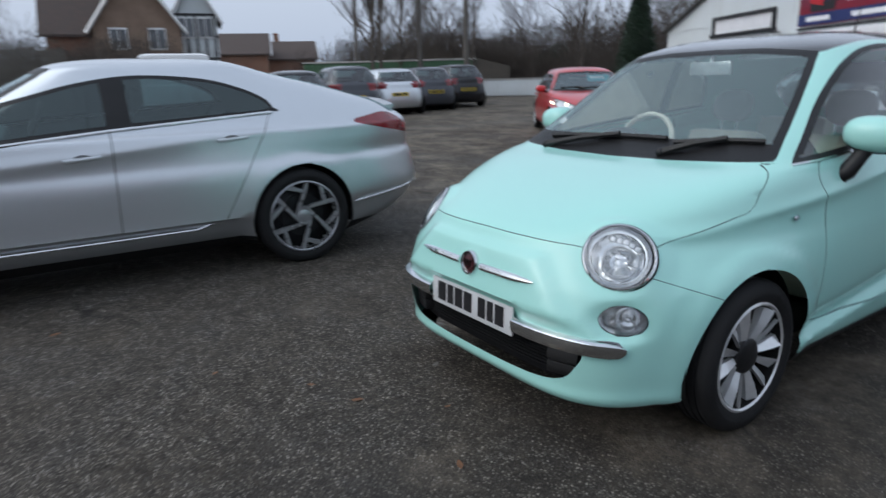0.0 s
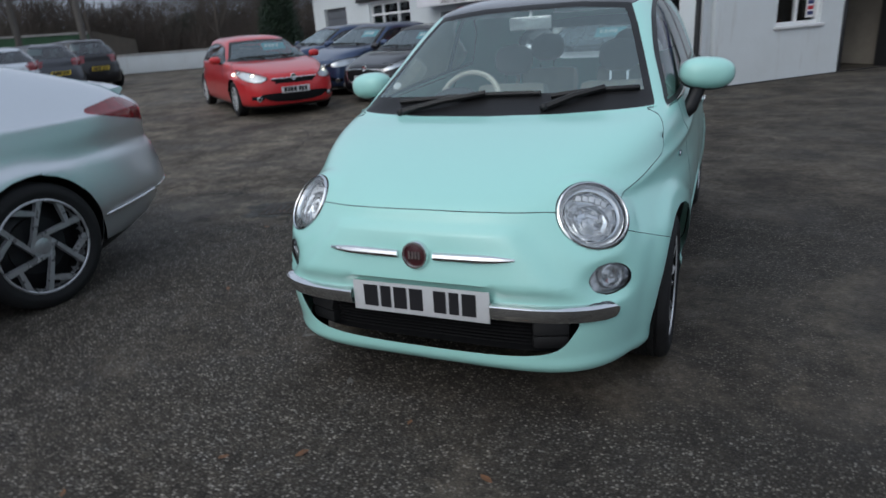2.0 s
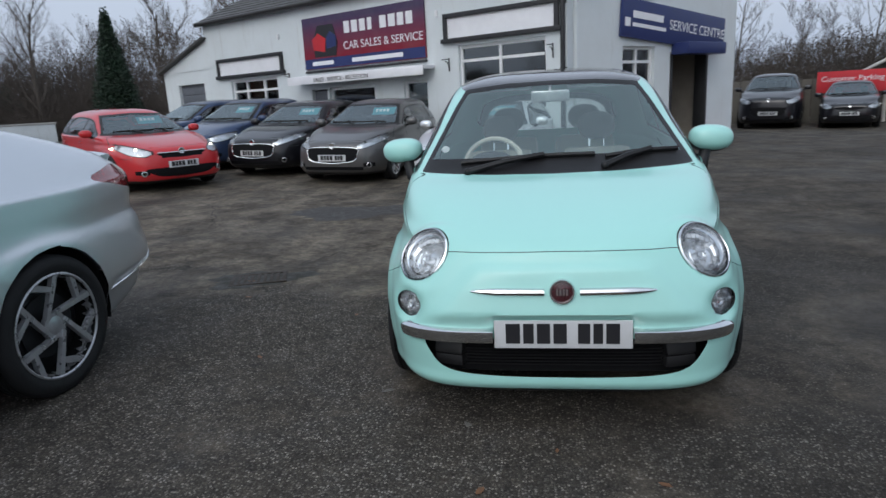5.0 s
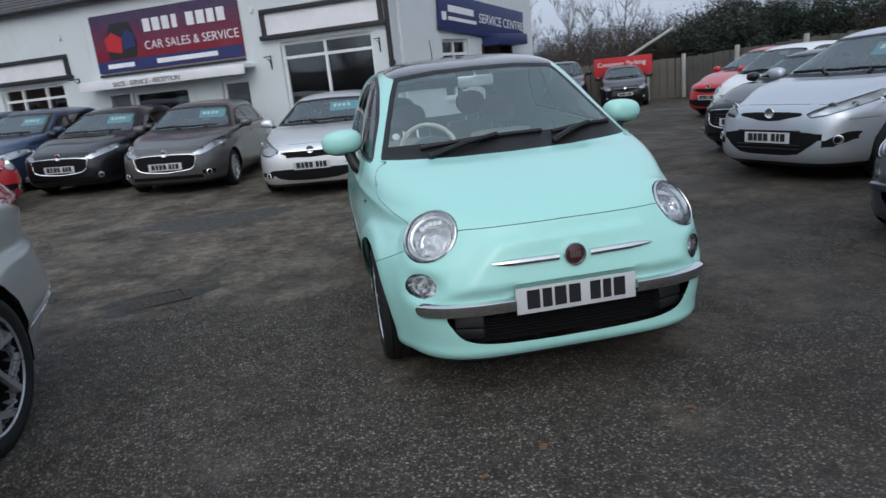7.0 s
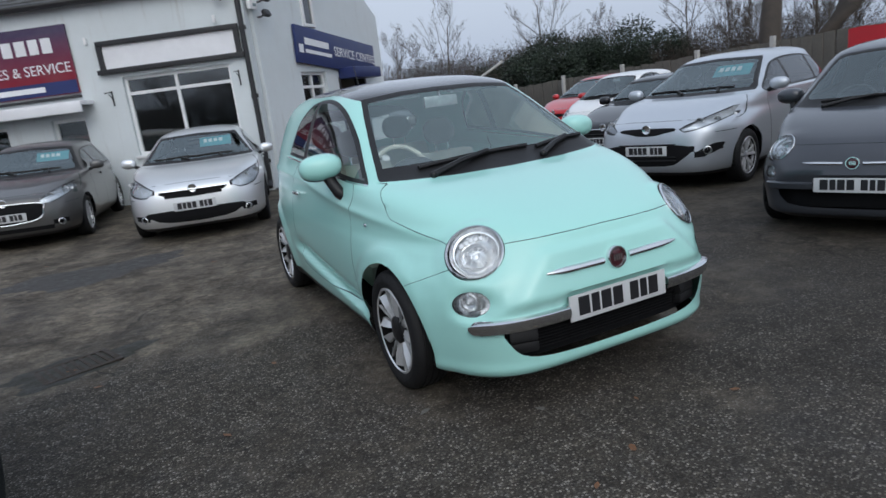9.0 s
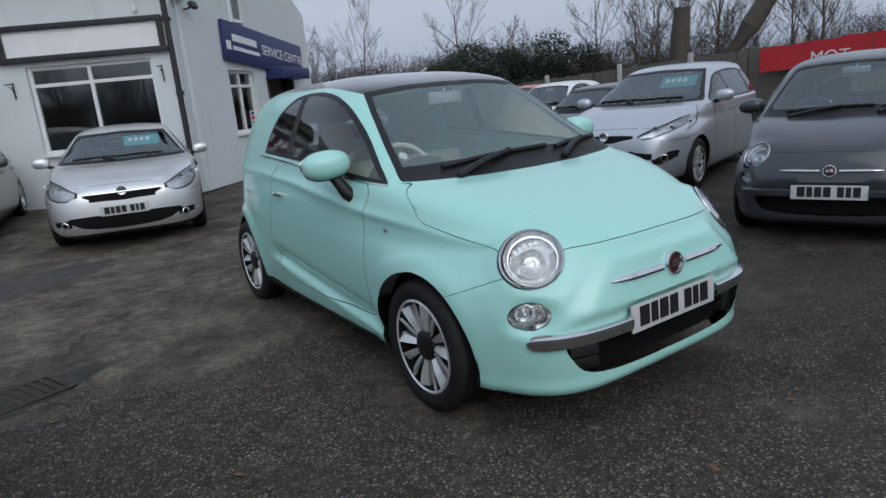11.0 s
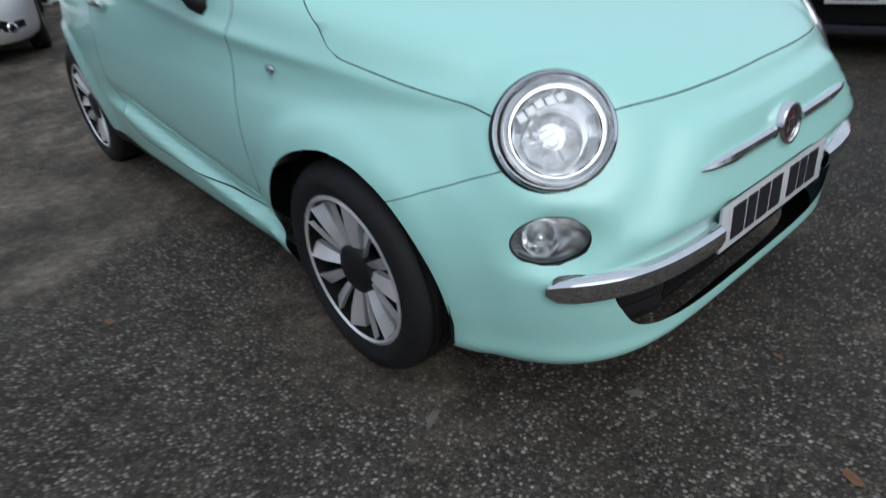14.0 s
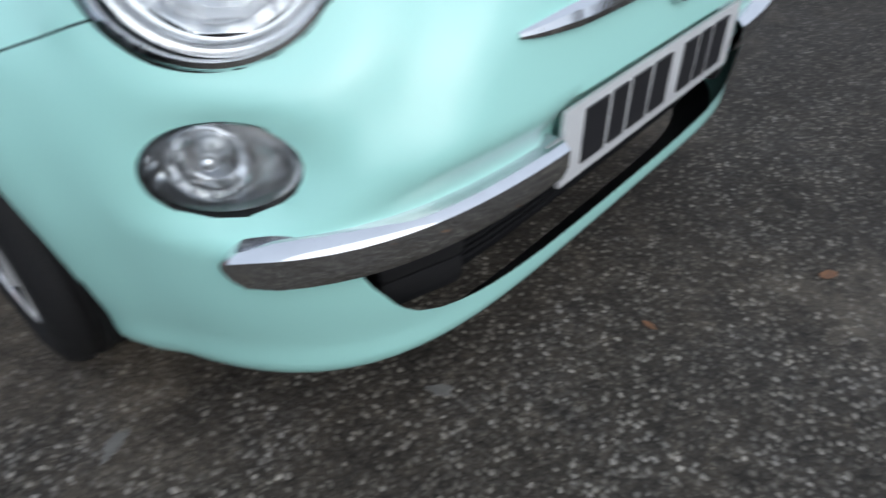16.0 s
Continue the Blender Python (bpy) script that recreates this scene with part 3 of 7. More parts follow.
def saloon(label, paint, m, spec, base, radius, half, style="five", plate=True, lamps=None, grille=None, doors=4, glass_rear=None, card=None, lit=False, rings=46, around=92, tail_lamp=None, grille_mat=None, category="car", group="", fogs=True, emblem=True, name="parked_car", chrome=(), bars=(), slats=(), fog=((0.575, 0.375), (0.70, 0.39), (0.73, 0.335), (0.64, 0.295), (0.585, 0.31)), mirror_mat=None, strips=False, glass_end=None):
    """A parked car: skin cut into panels, panes, lamps, wheels, plates, mirrors and seats."""
    car = thing(name, m, label, category, group)
    axles = (-base / 2, base / 2)
    sh = Shell(spec, rings, around, flare(axles, radius, 0.016, strips))
    z, yf, yr = spec["z"], spec["front"], spec["rear"]
    cowl = 9
    cy, cz, ty, tz, by = yf[cowl], z[cowl], yf[13], z[13], yr[13]
    ey = yr[cowl]
    roof_half = spec["half"][13]
    ra = radius + 0.035
    arch = lambda x, y, zz: np.minimum(np.hypot(y - axles[0], zz - radius), np.hypot(y - axles[1], zz - radius)) - ra
    lower = lambda x, y, zz: (np.abs(x) > half * 0.6) & (zz < radius + ra + 0.1)
    sh.cut(arch, lower)
    sh.mark("void", lambda x, y, zz: arch(x, y, zz) < 0, None, lower)
    low = cz - 0.03
    outline = rounded([(cy + 0.30, low + 0.0), (0.5 * (cy + ty) + 0.20, 0.5 * (low + tz)), (ty + 0.14, tz - 0.075), (0.5 * (ty + by), tz - 0.035), (by - 0.28, tz - 0.075), (0.5 * (by + ey) - 0.22, 0.5 * (low + tz) + 0.06), (ey - 0.36, low + 0.06), (0.0, low + 0.02)]) if glass_end is None else rounded([(cy + 0.30, low), (0.5 * (cy + ty) + 0.20, 0.5 * (low + tz)), (ty + 0.14, tz - 0.075), (0.25, tz - 0.035), (0.62, tz - 0.065), (glass_end - 0.30, tz - 0.14), (glass_end - 0.07, tz - 0.245), (glass_end, low + 0.10), (glass_end - 0.08, low + 0.045), (0.3, low + 0.02)])
    if strips:
        outline = rounded([(-0.78, 0.965), (-0.62, 1.07), (-0.38, 1.185), (-0.19, 1.24), (0.07, 1.305), (0.40, 1.343), (0.80, 1.315), (1.05, 1.245), (1.19, 1.17), (1.225, 1.11), (1.19, 1.085), (0.16, 1.026), (-0.40, 0.978)])
    side = lambda x, y, zz: inside(y, zz, outline)
    high = lambda x, y, zz: (np.abs(x) > 0.35) & (zz > low - 0.1) & (y > cy)
    sh.cut(side, high)
    sh.cut(lambda x, y, zz: side(x, y, zz) + 0.022, high)
    sh.mark("trim", lambda x, y, zz: (side(x, y, zz) < 0), (0,), high)
    thick, hem = (0.07, 0.245) if strips else (0.035, 0.215)
    posts = [0.25] if strips else [0.10] + ([0.98] if doors == 4 else [])
    for p in posts:
        for d in (-thick, thick):
            sh.cut(lambda x, y, zz: y - p - d, high)
    sh.mark("side_window", lambda x, y, zz: (side(x, y, zz) < -0.022) & np.all([np.abs(y - p) > thick for p in posts], axis=0), ("trim",), high)
    wb = spec["half"][cowl] * 0.93
    screen = np.array([(-wb, cz + 0.012), (-roof_half * 0.93, tz - 0.01), (0, tz + 0.012), (roof_half * 0.93, tz - 0.01), (wb, cz + 0.012), (0, cz + 0.0)])
    ws = lambda x, y, zz: inside(x, zz, screen)
    fore = lambda x, y, zz: (y < ty + 0.45) & (y < 0.35) & (zz > cz - 0.08)
    sh.cut(ws, fore)
    sh.cut(lambda x, y, zz: ws(x, y, zz) + 0.035, fore)
    sh.mark("trim", lambda x, y, zz: (ws(x, y, zz) < 0), (0,), fore)
    sh.mark("windscreen", lambda x, y, zz: (ws(x, y, zz) < -0.035), ("trim",), fore)
    rw = np.array([(-wb * 0.86, cz + 0.05), (-roof_half * 0.84, tz - 0.03), (roof_half * 0.84, tz - 0.03), (wb * 0.86, cz + 0.05)])
    rs = lambda x, y, zz: inside(x, zz, rw)
    aft = lambda x, y, zz: (y > by - 0.3) & (zz > cz - 0.02)
    sh.cut(rs, aft)
    sh.mark("rear_window", lambda x, y, zz: (rs(x, y, zz) < 0), (0,), aft)
    nose = lambda x, y, zz: (y < axles[0] - 0.1) & (zz < cz)
    if lamps:
        for s in (-1, 1):
            pl = rounded([(s * a, b) for a, b in lamps], 6)
            fn = lambda x, y, zz: inside(x, zz, pl)
            nz = lambda x, y, zz: nose(x, y, zz) & (x * s > 0)
            sh.cut(fn, nz)
            sh.cut(lambda x, y, zz: fn(x, y, zz) + 0.012, nz)
            sh.mark("lamp_rim", lambda x, y, zz: (fn(x, y, zz) < 0), (0,), nz)
            sh.mark("headlight", lambda x, y, zz: (fn(x, y, zz) < -0.012), ("lamp_rim",), nz)
    for poly in grille or ():
        pl = rounded([(-a, b) for a, b in poly][::-1] + list(poly), 6)
        fn = lambda x, y, zz: inside(x, zz, pl)
        sh.cut(fn, nose)
        sh.mark("grille", lambda x, y, zz: (fn(x, y, zz) < 0), (0,), nose)
    if lamps and fogs:
        for s in (-1, 1):
            pl = rounded([(s * a, b) for a, b in fog], 6)
            fn = lambda x, y, zz: inside(x, zz, pl)
            nz = lambda x, y, zz: nose(x, y, zz) & (x * s > 0)
            sh.cut(fn, nz)
            sh.mark("fog_recess", lambda x, y, zz: (fn(x, y, zz) < 0), (0,), nz)
        lamp_low = min(b for a, b in lamps)
        sh.groove(lambda x, y, zz: zz - lamp_low + 0.02, 0.003, lambda x, y, zz: (y < axles[0] - ra * 0.7) & (np.abs(x) > half * 0.80) & (zz < lamp_low + 0.1))
    if tail_lamp:
        pl = rounded(tail_lamp, 6)
        fn = lambda x, y, zz: inside(y, zz, pl)
        end = lambda x, y, zz: (y > axles[1]) & (np.abs(x) > half * 0.45)
        sh.cut(fn, end)
        sh.mark("tail_light", lambda x, y, zz: (fn(x, y, zz) < 0), (0,), end)
    bon = rounded([(-half * 0.80, yf[6] + 0.08), (0, yf[6] - 0.06), (half * 0.80, yf[6] + 0.08), (half * 0.86, cy - 0.05), (0, cy + 0.12), (-half * 0.86, cy - 0.05)], 6)
    sh.groove(lambda x, y, zz: inside(x, y, bon), 0.004, lambda x, y, zz: (zz > z[5] - 0.02) & (zz < cz + 0.005) & (y < cy + 0.05))
    sides = lambda x, y, zz: (np.abs(x) > half * 0.75) & (zz > (0.39 if strips else 0.30)) & (zz < low + (0.13 if strips else 0.005))
    for p in [cy + 0.34, 0.175 if strips else 0.12] + ([axles[1] - (0.445 if strips else 0.30)] if doors == 4 else []):
        tilt = (-0.56 if p > 0.6 else -0.03) if strips else 0.10
        sh.groove(lambda x, y, zz: y - p + tilt * (zz - 0.6), 0.003, sides)
    sh.cut(lambda x, y, zz: zz - hem)
    sh.mark("lower_trim", lambda x, y, zz: zz < hem, (0,))
    body = solid("body", sh.piece((0, "gap")), [paint, SEAM], car)
    flags = [1 if t == "gap" else 0 for t in sh.tag if t in (0, "gap")]
    body.data.polygons.foreach_set("material_index", flags)
    for tag, mat in (("trim", TRIM), ("lower_trim", TRIM), ("grille", grille_mat or PIT)):
        if tag in sh.tag:
            solid(tag, sh.piece(tag), mat, car)
    for tag, mat in (("lamp_rim", TRIM), ("tail_light", TAIL), ("fog_recess", PIT)):
        if tag in sh.tag:
            for s in (-1, 1):
                solid(tag, sh.piece(tag, lambda x, y, zz: x * s > 0), mat, car)
    for poly in chrome or ():
        ring = [tuple(p) for p in rounded([(-a, b) for a, b in poly][::-1] + list(poly), 6)]
        solid("grille_surround", tube([(x, front_y(spec, x, zz) - 0.006, zz) for x, zz in ring + ring[:1]], 0.009, 6, False), CHROME, car)
    for a0, a1, zz in bars:
        solid("grille_bar", tube([(x, front_y(spec, x, zz) - 0.012, zz) for x in np.linspace(a0, a1, 13)], 0.011, 6), CHROME, car)
    if slats:
        for zz in slats:
            solid("grille_slat", tube([(x, front_y(spec, x, zz) - 0.004, zz) for x in np.linspace(-0.36, 0.36, 9)], 0.007, 4), TRIM, car)
    if "headlight" in sh.tag:
        for s in (-1, 1):
            skin = sh.piece("headlight", lambda x, y, zz: x * s > 0)
            h = solid("headlight", skin, CLEAR, car, "clear headlamp over a grey bowl" if not lit else "switched-on headlamp")
            pts = np.array(skin[0])
            c = pts.mean(0)
            solid("lamp_bowl", ([tuple(c + (np.array(p) - c) * (1.0, 1.0, 1.0) + np.array((-s * 0.006, 0.030, 0.0))) for p in skin[0]], skin[1]), LAMP_GREY if not lit else LAMP_FROST, h)
            wide = pts[:, 0].max() - pts[:, 0].min()
            for k, rad in ((-0.22, 0.048), (0.16, 0.040)):
                bx = c[0] + s * k * wide
                near_by = pts[np.argsort(np.abs(pts[:, 0] - bx))[:12]].mean(0)
                at = pose(bx, near_by[1] + 0.016, near_by[2], 0, 0, s * 22)
                solid("lamp_cup", moved(lathe([(rad, -0.004), (rad * 0.97, -0.012), (rad * 0.88, -0.010), (rad * 0.72, 0.012), (rad * 0.3, 0.022), (0.0, 0.024)], 24, 'y'), at), REFLECTOR, h)
                solid("bulb", moved(ellipsoid(rad * 0.45, rad * 0.4, rad * 0.45), at), LIT if lit and k < 0 else CLEAR, h)
            solid("indicator", ellipsoid(0.022, 0.015, 0.02, (c[0] + s * 0.36 * wide, pts[np.argsort(np.abs(pts[:, 0] - c[0] - s * 0.36 * wide))[:10], 1].mean() + 0.02, c[2] + 0.02)), LAMP_FROST if not lit else LIT, h)
            if fogs:
                fx, fz = sum(a for a, b in fog) / len(fog), sum(b for a, b in fog) / len(fog)
                fl = solid("front_fog_light", moved(lathe([(0.045, 0.01), (0.046, -0.012), (0.040, -0.016), (0.036, -0.006), (0.022, 0.012), (0.0, 0.016)], 24, 'y'), pose(s * fx, front_y(spec, fx, fz) + 0.006, fz, 0, 0, s * 30)), REFLECTOR, car)
                solid("lamp_cover", moved(lathe([(0.040, -0.014), (0.02, -0.018), (0.0, -0.019)], 20, 'y'), pose(s * fx, front_y(spec, fx, fz) + 0.006, fz, 0, 0, s * 30)), CLEAR, fl)
    solid("windscreen", sh.piece("windscreen"), SCREEN, car)
    for s in (-1, 1):
        solid("side_window", sh.piece("side_window", lambda x, y, zz: x * s > 0), glass_rear or TINTED, car)
    if "rear_window" in sh.tag:
        solid("rear_window", sh.piece("rear_window"), glass_rear or TINTED, car)
    floor_in = [(x * 0.96, y * 0.97, max(0.24, h + 0.03)) for x, y, h in sh.V[:around]]
    solid("underbody", (floor_in, [list(range(around))]), DARK, car)
    for y0 in axles:
        solid("wheel_housing", moved(arch_lining(ra + 0.004, half * 0.955), pose(0, y0, radius)), DARK, car)
    for y0 in axles:
        for s in (-1, 1):
            wheel(car, s * (half - 0.105), y0, radius, style)
    for s in (-1, 1):
        my = cy + 0.36
        mir = solid("door_mirror", moved(ellipsoid(0.105, 0.075, 0.07, (0, 0, 0), 18, 12, 0.8), pose(s * (half + 0.085), my, cz + 0.055, 0, 0, s * 8)), mirror_mat or paint, car)
        solid("mirror_foot", tube([(s * (half - 0.05), my + 0.02, cz - 0.02), (s * (half + 0.05), my + 0.01, cz + 0.02)], 0.025), TRIM, mir)
        solid("mirror_glass", moved(ellipsoid(0.09, 0.006, 0.055), pose(s * (half + 0.085), my + 0.062, cz + 0.055, 0, 0, s * 8)), CHROME, mir)
        for k, hy in enumerate([0.02] + ([axles[1] - (0.47 if strips else 0.42)] if doors == 4 else [])):
            hx = half * 0.985 + 0.012
            hz = low - 0.09 + (0.0 if not strips else 0.0 if k == 0 else 0.06)
            hd = solid("door_handle", moved(box(0.024, 0.20, 0.026, (0, 0, 0), 0.011), pose(s * (hx + 0.006), hy, hz, 4 if strips else 0)), paint, car)
            # grey ellipsoid in the door skin stands for the shaded hollow
            solid("handle_shade_spot", moved(ellipsoid(0.006, 0.045, 0.016), pose(s * (hx - 0.006), hy, hz + 0.010)), SHADE, hd)
    for x in (-0.36, 0.36):
        seat(car, x, -0.02, SEAT_DARK, SEAT_DARK, 0.34)
    solid("rear_bench", join(box(1.15, 0.5, 0.2, (0, 0.9, 0.45), 0.06), moved(box(1.15, 0.16, 0.55, (0, 0, 0.27), 0.06), pose(0, 1.12, 0.5, -18))), SEAT_DARK, car)
    solid("dashboard", join(box(half * 1.66, 0.42, 0.26, (0, cy + 0.42, cz - 0.12), 0.09)), DASH_BLUE, car)
    steering(car, -0.36, cy + 0.78, cz + 0.0, 0.175, SEAT_DARK)
    fy = lambda x, zz: front_y(spec, x, zz)
    for x0, x1, p in ((-0.60, -0.02, -0.12), (-0.02, 0.50, 0.34)):
        wiper(car, fy, x0, x1, cz + 0.06, p)
    if plate:
        number_plate(car, 0, fy(0, 0.47) - 0.012, 0.47)
        number_plate(car, 0, max(yr) + 0.012, 0.62, 180, 0, False)
    if strips:
        def sh_at(y, zz):
            a, b, w, nf, nt = (float(ease(z, spec[k], [zz])[0]) for k in ("front", "rear", "half", "nose", "tail"))
            mid = 0.5 * (a + b)
            n = nt if y > mid else nf
            return w * max(0.0, 1 - (abs(y - mid) / (b - mid)) ** n) ** (1 / n)
        for s in (-1, 1):
            belt = lambda y: float(np.interp(y, [-0.78, -0.40, 0.16, 1.2], [0.952, 0.970, 1.018, 1.086]))
            solid("waist_strip", tube([(s * (sh_at(y, belt(y)) + 0.006), y, belt(y)) for y in np.linspace(-0.74, 1.21, 18)], 0.011, 6), CHROME, car)
            solid("bumper_line", tube([(s * (sh_at(y, 0.402 + 0.11 * (y - 1.75)) - 0.002), y, 0.402 + 0.11 * (y - 1.75)) for y in np.linspace(axles[1] + ra + 0.02, max(yr) - 0.10, 14)], 0.006, 6), CHROME, car)
            solid("sill_strip", tube([(s * (half * 0.99 - 0.022), y, zz) for y, zz in ((-0.90, 0.345), (-0.5, 0.345), (0.1, 0.345), (0.62, 0.348), (0.70, 0.372), (0.94, 0.392))], 0.007, 6), CHROME, car)
            solid("fuel_flap_line", tube([(s * (half * 1.0 - 0.012), axles[1] + 0.12 + 0.09 * math.cos(a), low - 0.06 + 0.09 * math.sin(a)) for a in np.linspace(0, 6.283, 17)], 0.002, 4), SEAM, car) if s < 0 else None
        lip = [(x, 2.27 + 0.07 * (1 - (x / 0.60) ** 2), 1.092 + 0.034 * (1 - (x / 0.60) ** 2)) for x in np.linspace(-0.60, 0.60, 15)]
        rows = []
        for x, y, zz in lip:
            rows += [(x, y - 0.34, zz - 0.030), (x, y, zz), (x, y + 0.014, zz - 0.014), (x, y - 0.07, zz - 0.10)]
        solid("boot_spoiler", (rows, [[4 * i + j, 4 * i + (j + 1) % 4, 4 * i + 4 + (j + 1) % 4, 4 * i + 4 + j] for i in range(14) for j in range(4)] + [[0, 1, 2, 3], [56, 57, 58, 59]]), paint, car)
    if emblem:
        lz = z[5] - 0.045
        solid("emblem", moved(lathe([(0.0, 0.0), (0.038, 0.0), (0.05, -0.006), (0.055, -0.002)], 24, 'y'), pose(0, fy(0, lz) - 0.012, lz)), CHROME, car, "round chrome emblem")
    if card:
        cx, cw = card
        top = 0.5 * (cz + tz) + 0.07
        cd = solid("price_card", moved(box(cw, 0.004, 0.20), pose(cx, fy(cx, top) + 0.05, top - 0.02, -50)), CARD_CYAN, car, "cyan price card behind the windscreen")
        solid("price_bars", moved(join(*(box(0.05, 0.004, 0.07, (-cw * 0.32 + k * 0.075, -0.004, 0.02)) for k in range(4))), pose(cx, fy(cx, top) + 0.05, top - 0.02, -50)), CARD_WHITE, cd)
    return car, sh


# ---------------------------------------------------------------- the mint hatchback
FIAT = {
    "z": [0.155, 0.192, 0.28, 0.37, 0.46, 0.58, 0.68, 0.735, 0.785, 0.84, 0.89, 0.93, 0.962, 1.04, 1.14, 1.25, 1.34, 1.395, 1.435, 1.465, 1.483, 1.488],
    "front": [-1.750, -1.806, -1.832, -1.840, -1.838, -1.814, -1.790, -1.768, -1.69, -1.55, -1.385, -1.215, -1.05, -0.90, -0.735, -0.565, -0.425, -0.335, -0.20, -0.02, 0.18, 0.34],
    "rear": [1.58, 1.63, 1.66, 1.675, 1.68, 1.675, 1.66, 1.645, 1.63, 1.61, 1.59, 1.575, 1.56, 1.525, 1.47, 1.40, 1.32, 1.24, 1.10, 0.88, 0.64, 0.46],
    "half": [0.70, 0.760, 0.784, 0.798, 0.808, 0.814, 0.812, 0.806, 0.80, 0.792, 0.782, 0.77, 0.757, 0.728, 0.692, 0.648, 0.604, 0.562, 0.50, 0.40, 0.22, 0.03],
    "nose": [5.0, 5.2, 5.0, 4.95, 4.9, 4.5, 3.5, 3.15, 3.3, 3.9, 4.8, 6.0, 7.5, 7.5, 7.2, 7.0, 6.5, 6.0, 5.0, 4.5, 4.0, 4.0],
    "tail": [4.2, 4.4, 4.6, 4.6, 4.6, 4.4, 4.2, 4.2, 4.2, 4.2, 4.2, 4.2, 4.4, 4.6, 4.8, 4.8, 4.6, 4.4, 4.2, 4.0, 4.0, 4.0],
}


def small_hatch(label, paint, m, near, seat_mat, head_mat, roof_mat, group="", mirror_mat=None, strip_mat=None):
    """The round-eyed three-door hatchback; near adds what shows only close by."""
    car = thing("small_hatchback", m, label, "car", group)

    eyes = []
    for s in (-1, 1):
        eyes += [(lamp_frame((s * 0.554, -1.632, 0.706), (s * 0.48, -0.68, 0.55)), 0.124, 0.118, s), (lamp_frame((s * 0.617, -1.676, 0.510), (s * 0.66, -0.74, 0.06)), 0.080, 0.053, s)]

    def swell(P):
        x, y, z = P[:, 0].copy(), P[:, 1].copy(), P[:, 2].copy()
        for y0 in (-1.15, 1.15):
            r = np.hypot(y - y0, z - 0.30)
            k = np.clip((0.412 - r) / 0.034, 0, 1)
            P[:, 0] += np.sign(x) * 0.015 * k * k * (3 - 2 * k) * (np.abs(x) > 0.5) * (z < 0.9)
        # the waist crease and the tuck above the sill
        run = (np.abs(y) < 1.5) * (np.abs(x) > 0.5)
        zc = np.interp(y, [-1.5, -1.15, -0.923, -0.393, 0.092, 0.725, 1.5], [0.75, 0.80, 0.824, 0.875, 0.925, 0.956, 0.97])
        P[:, 0] += np.sign(x) * run * 0.012 * np.exp(-np.abs((z - zc) / 0.026) ** 1.5)
        # the ledge along the sill, which rises and fades towards the rear wheel
        d = z - np.interp(y, [-0.85, -0.48, 0.09, 0.50], [0.268, 0.306, 0.371, 0.425])
        k, e = np.clip((0.012 - d) / 0.026, 0, 1), np.clip((y + 0.87) / 0.10, 0, 1) * np.clip((0.62 - y) / 0.22, 0, 1)
        P[:, 0] += np.sign(x) * run * e * (0.006 * k * k * (3 - 2 * k) * np.clip((z - 0.19) / 0.06, 0, 1) - 0.036 * np.exp(-((d - 0.030) / 0.055) ** 2) * (1 - k))
        # the lip under the lower grille
        P[:, 1] -= 0.010 * np.exp(-((z - 0.219) / 0.024) ** 2) * (y < -1.3)
        # the raised nose between the lamps, and the swelling round each lamp
        t = np.clip((0.440 - np.abs(x) - 0.90 * (z - 0.60)) / 0.055, 0, 1)
        u = np.clip((z - 0.46) / 0.06, 0, 1) * np.clip((0.704 - z) / 0.026, 0, 1)
        P[:, 1] -= 0.028 * t * t * (3 - 2 * t) * u * u * (3 - 2 * u) * (y < -1.5)
        # the pocket that holds the plate
        t = np.clip((0.276 - np.abs(x)) / 0.012, 0, 1) * np.clip((0.512 - z) / 0.012, 0, 1) * np.clip((z - 0.36) / 0.03, 0, 1)
        P[:, 1] += 0.016 * t * t * (3 - 2 * t) * (y < -1.5)
        for fr, rx, ry, s in eyes:
            q = np.array(fr.inverted()) @ np.vstack([P.T, np.ones(len(P))])
            d = np.hypot(q[0] / rx, q[1] / ry)
            k = np.clip(((1.48 if ry > 0.09 else 1.46) - d) / (0.48 if ry > 0.09 else 0.46), 0, 1)
            k = (0.78 if ry > 0.09 else 0.75) * k * k * (3 - 2 * k) * (y < -1.1) * (x * s > 0.2) * (np.abs(q[2]) < 0.25)
            q[2] *= 1 - k
            P[:] = (np.array(fr) @ q)[:3].T
        return P
    sh = Shell(FIAT, 184 if near else 60, 200 if near else 100, swell, 1.45 if near else 1.0)
    arch = lambda x, y, z: np.minimum(np.hypot(y + 1.16, z - 0.295), np.hypot(y - 1.15, z - 0.295)) - 0.331
    low = lambda x, y, z: (np.abs(x) > 0.5) & (z < 0.75)
    sh.cut(arch, low)
    sh.mark("void", lambda x, y, z: arch(x, y, z) < 0, None, low)
    # side panes
    pane = rounded([(-0.895, 0.960), (-0.875, 0.972), (-0.742, 1.062), (-0.58, 1.174), (-0.437, 1.262), (-0.295, 1.333), (-0.124, 1.384), (0.10, 1.405), (0.34, 1.392), (0.46, 1.345), (0.565, 1.285), (0.635, 1.183), (0.672, 1.082), (0.655, 1.070), (0.022, 1.033), (-0.725, 0.971), (-0.86, 0.960)])
    ps = lambda x, y, z: inside(y, z, pane)
    high = lambda x, y, z: (np.abs(x) > 0.42) & (z > 0.85)
    sh.cut(ps, high)
    sh.cut(lambda x, y, z: ps(x, y, z) + 0.02, high)
    for d in (0.20, 0.275, -0.757):
        sh.cut(lambda x, y, z: y - d - 0.10 * (1.2 - z), high)
    sh.mark("window_rubber", lambda x, y, z: ps(x, y, z) < 0, (0,), high)
    sh.mark("side_window", lambda x, y, z: ps(x, y, z) < -0.02, ("window_rubber",), high)
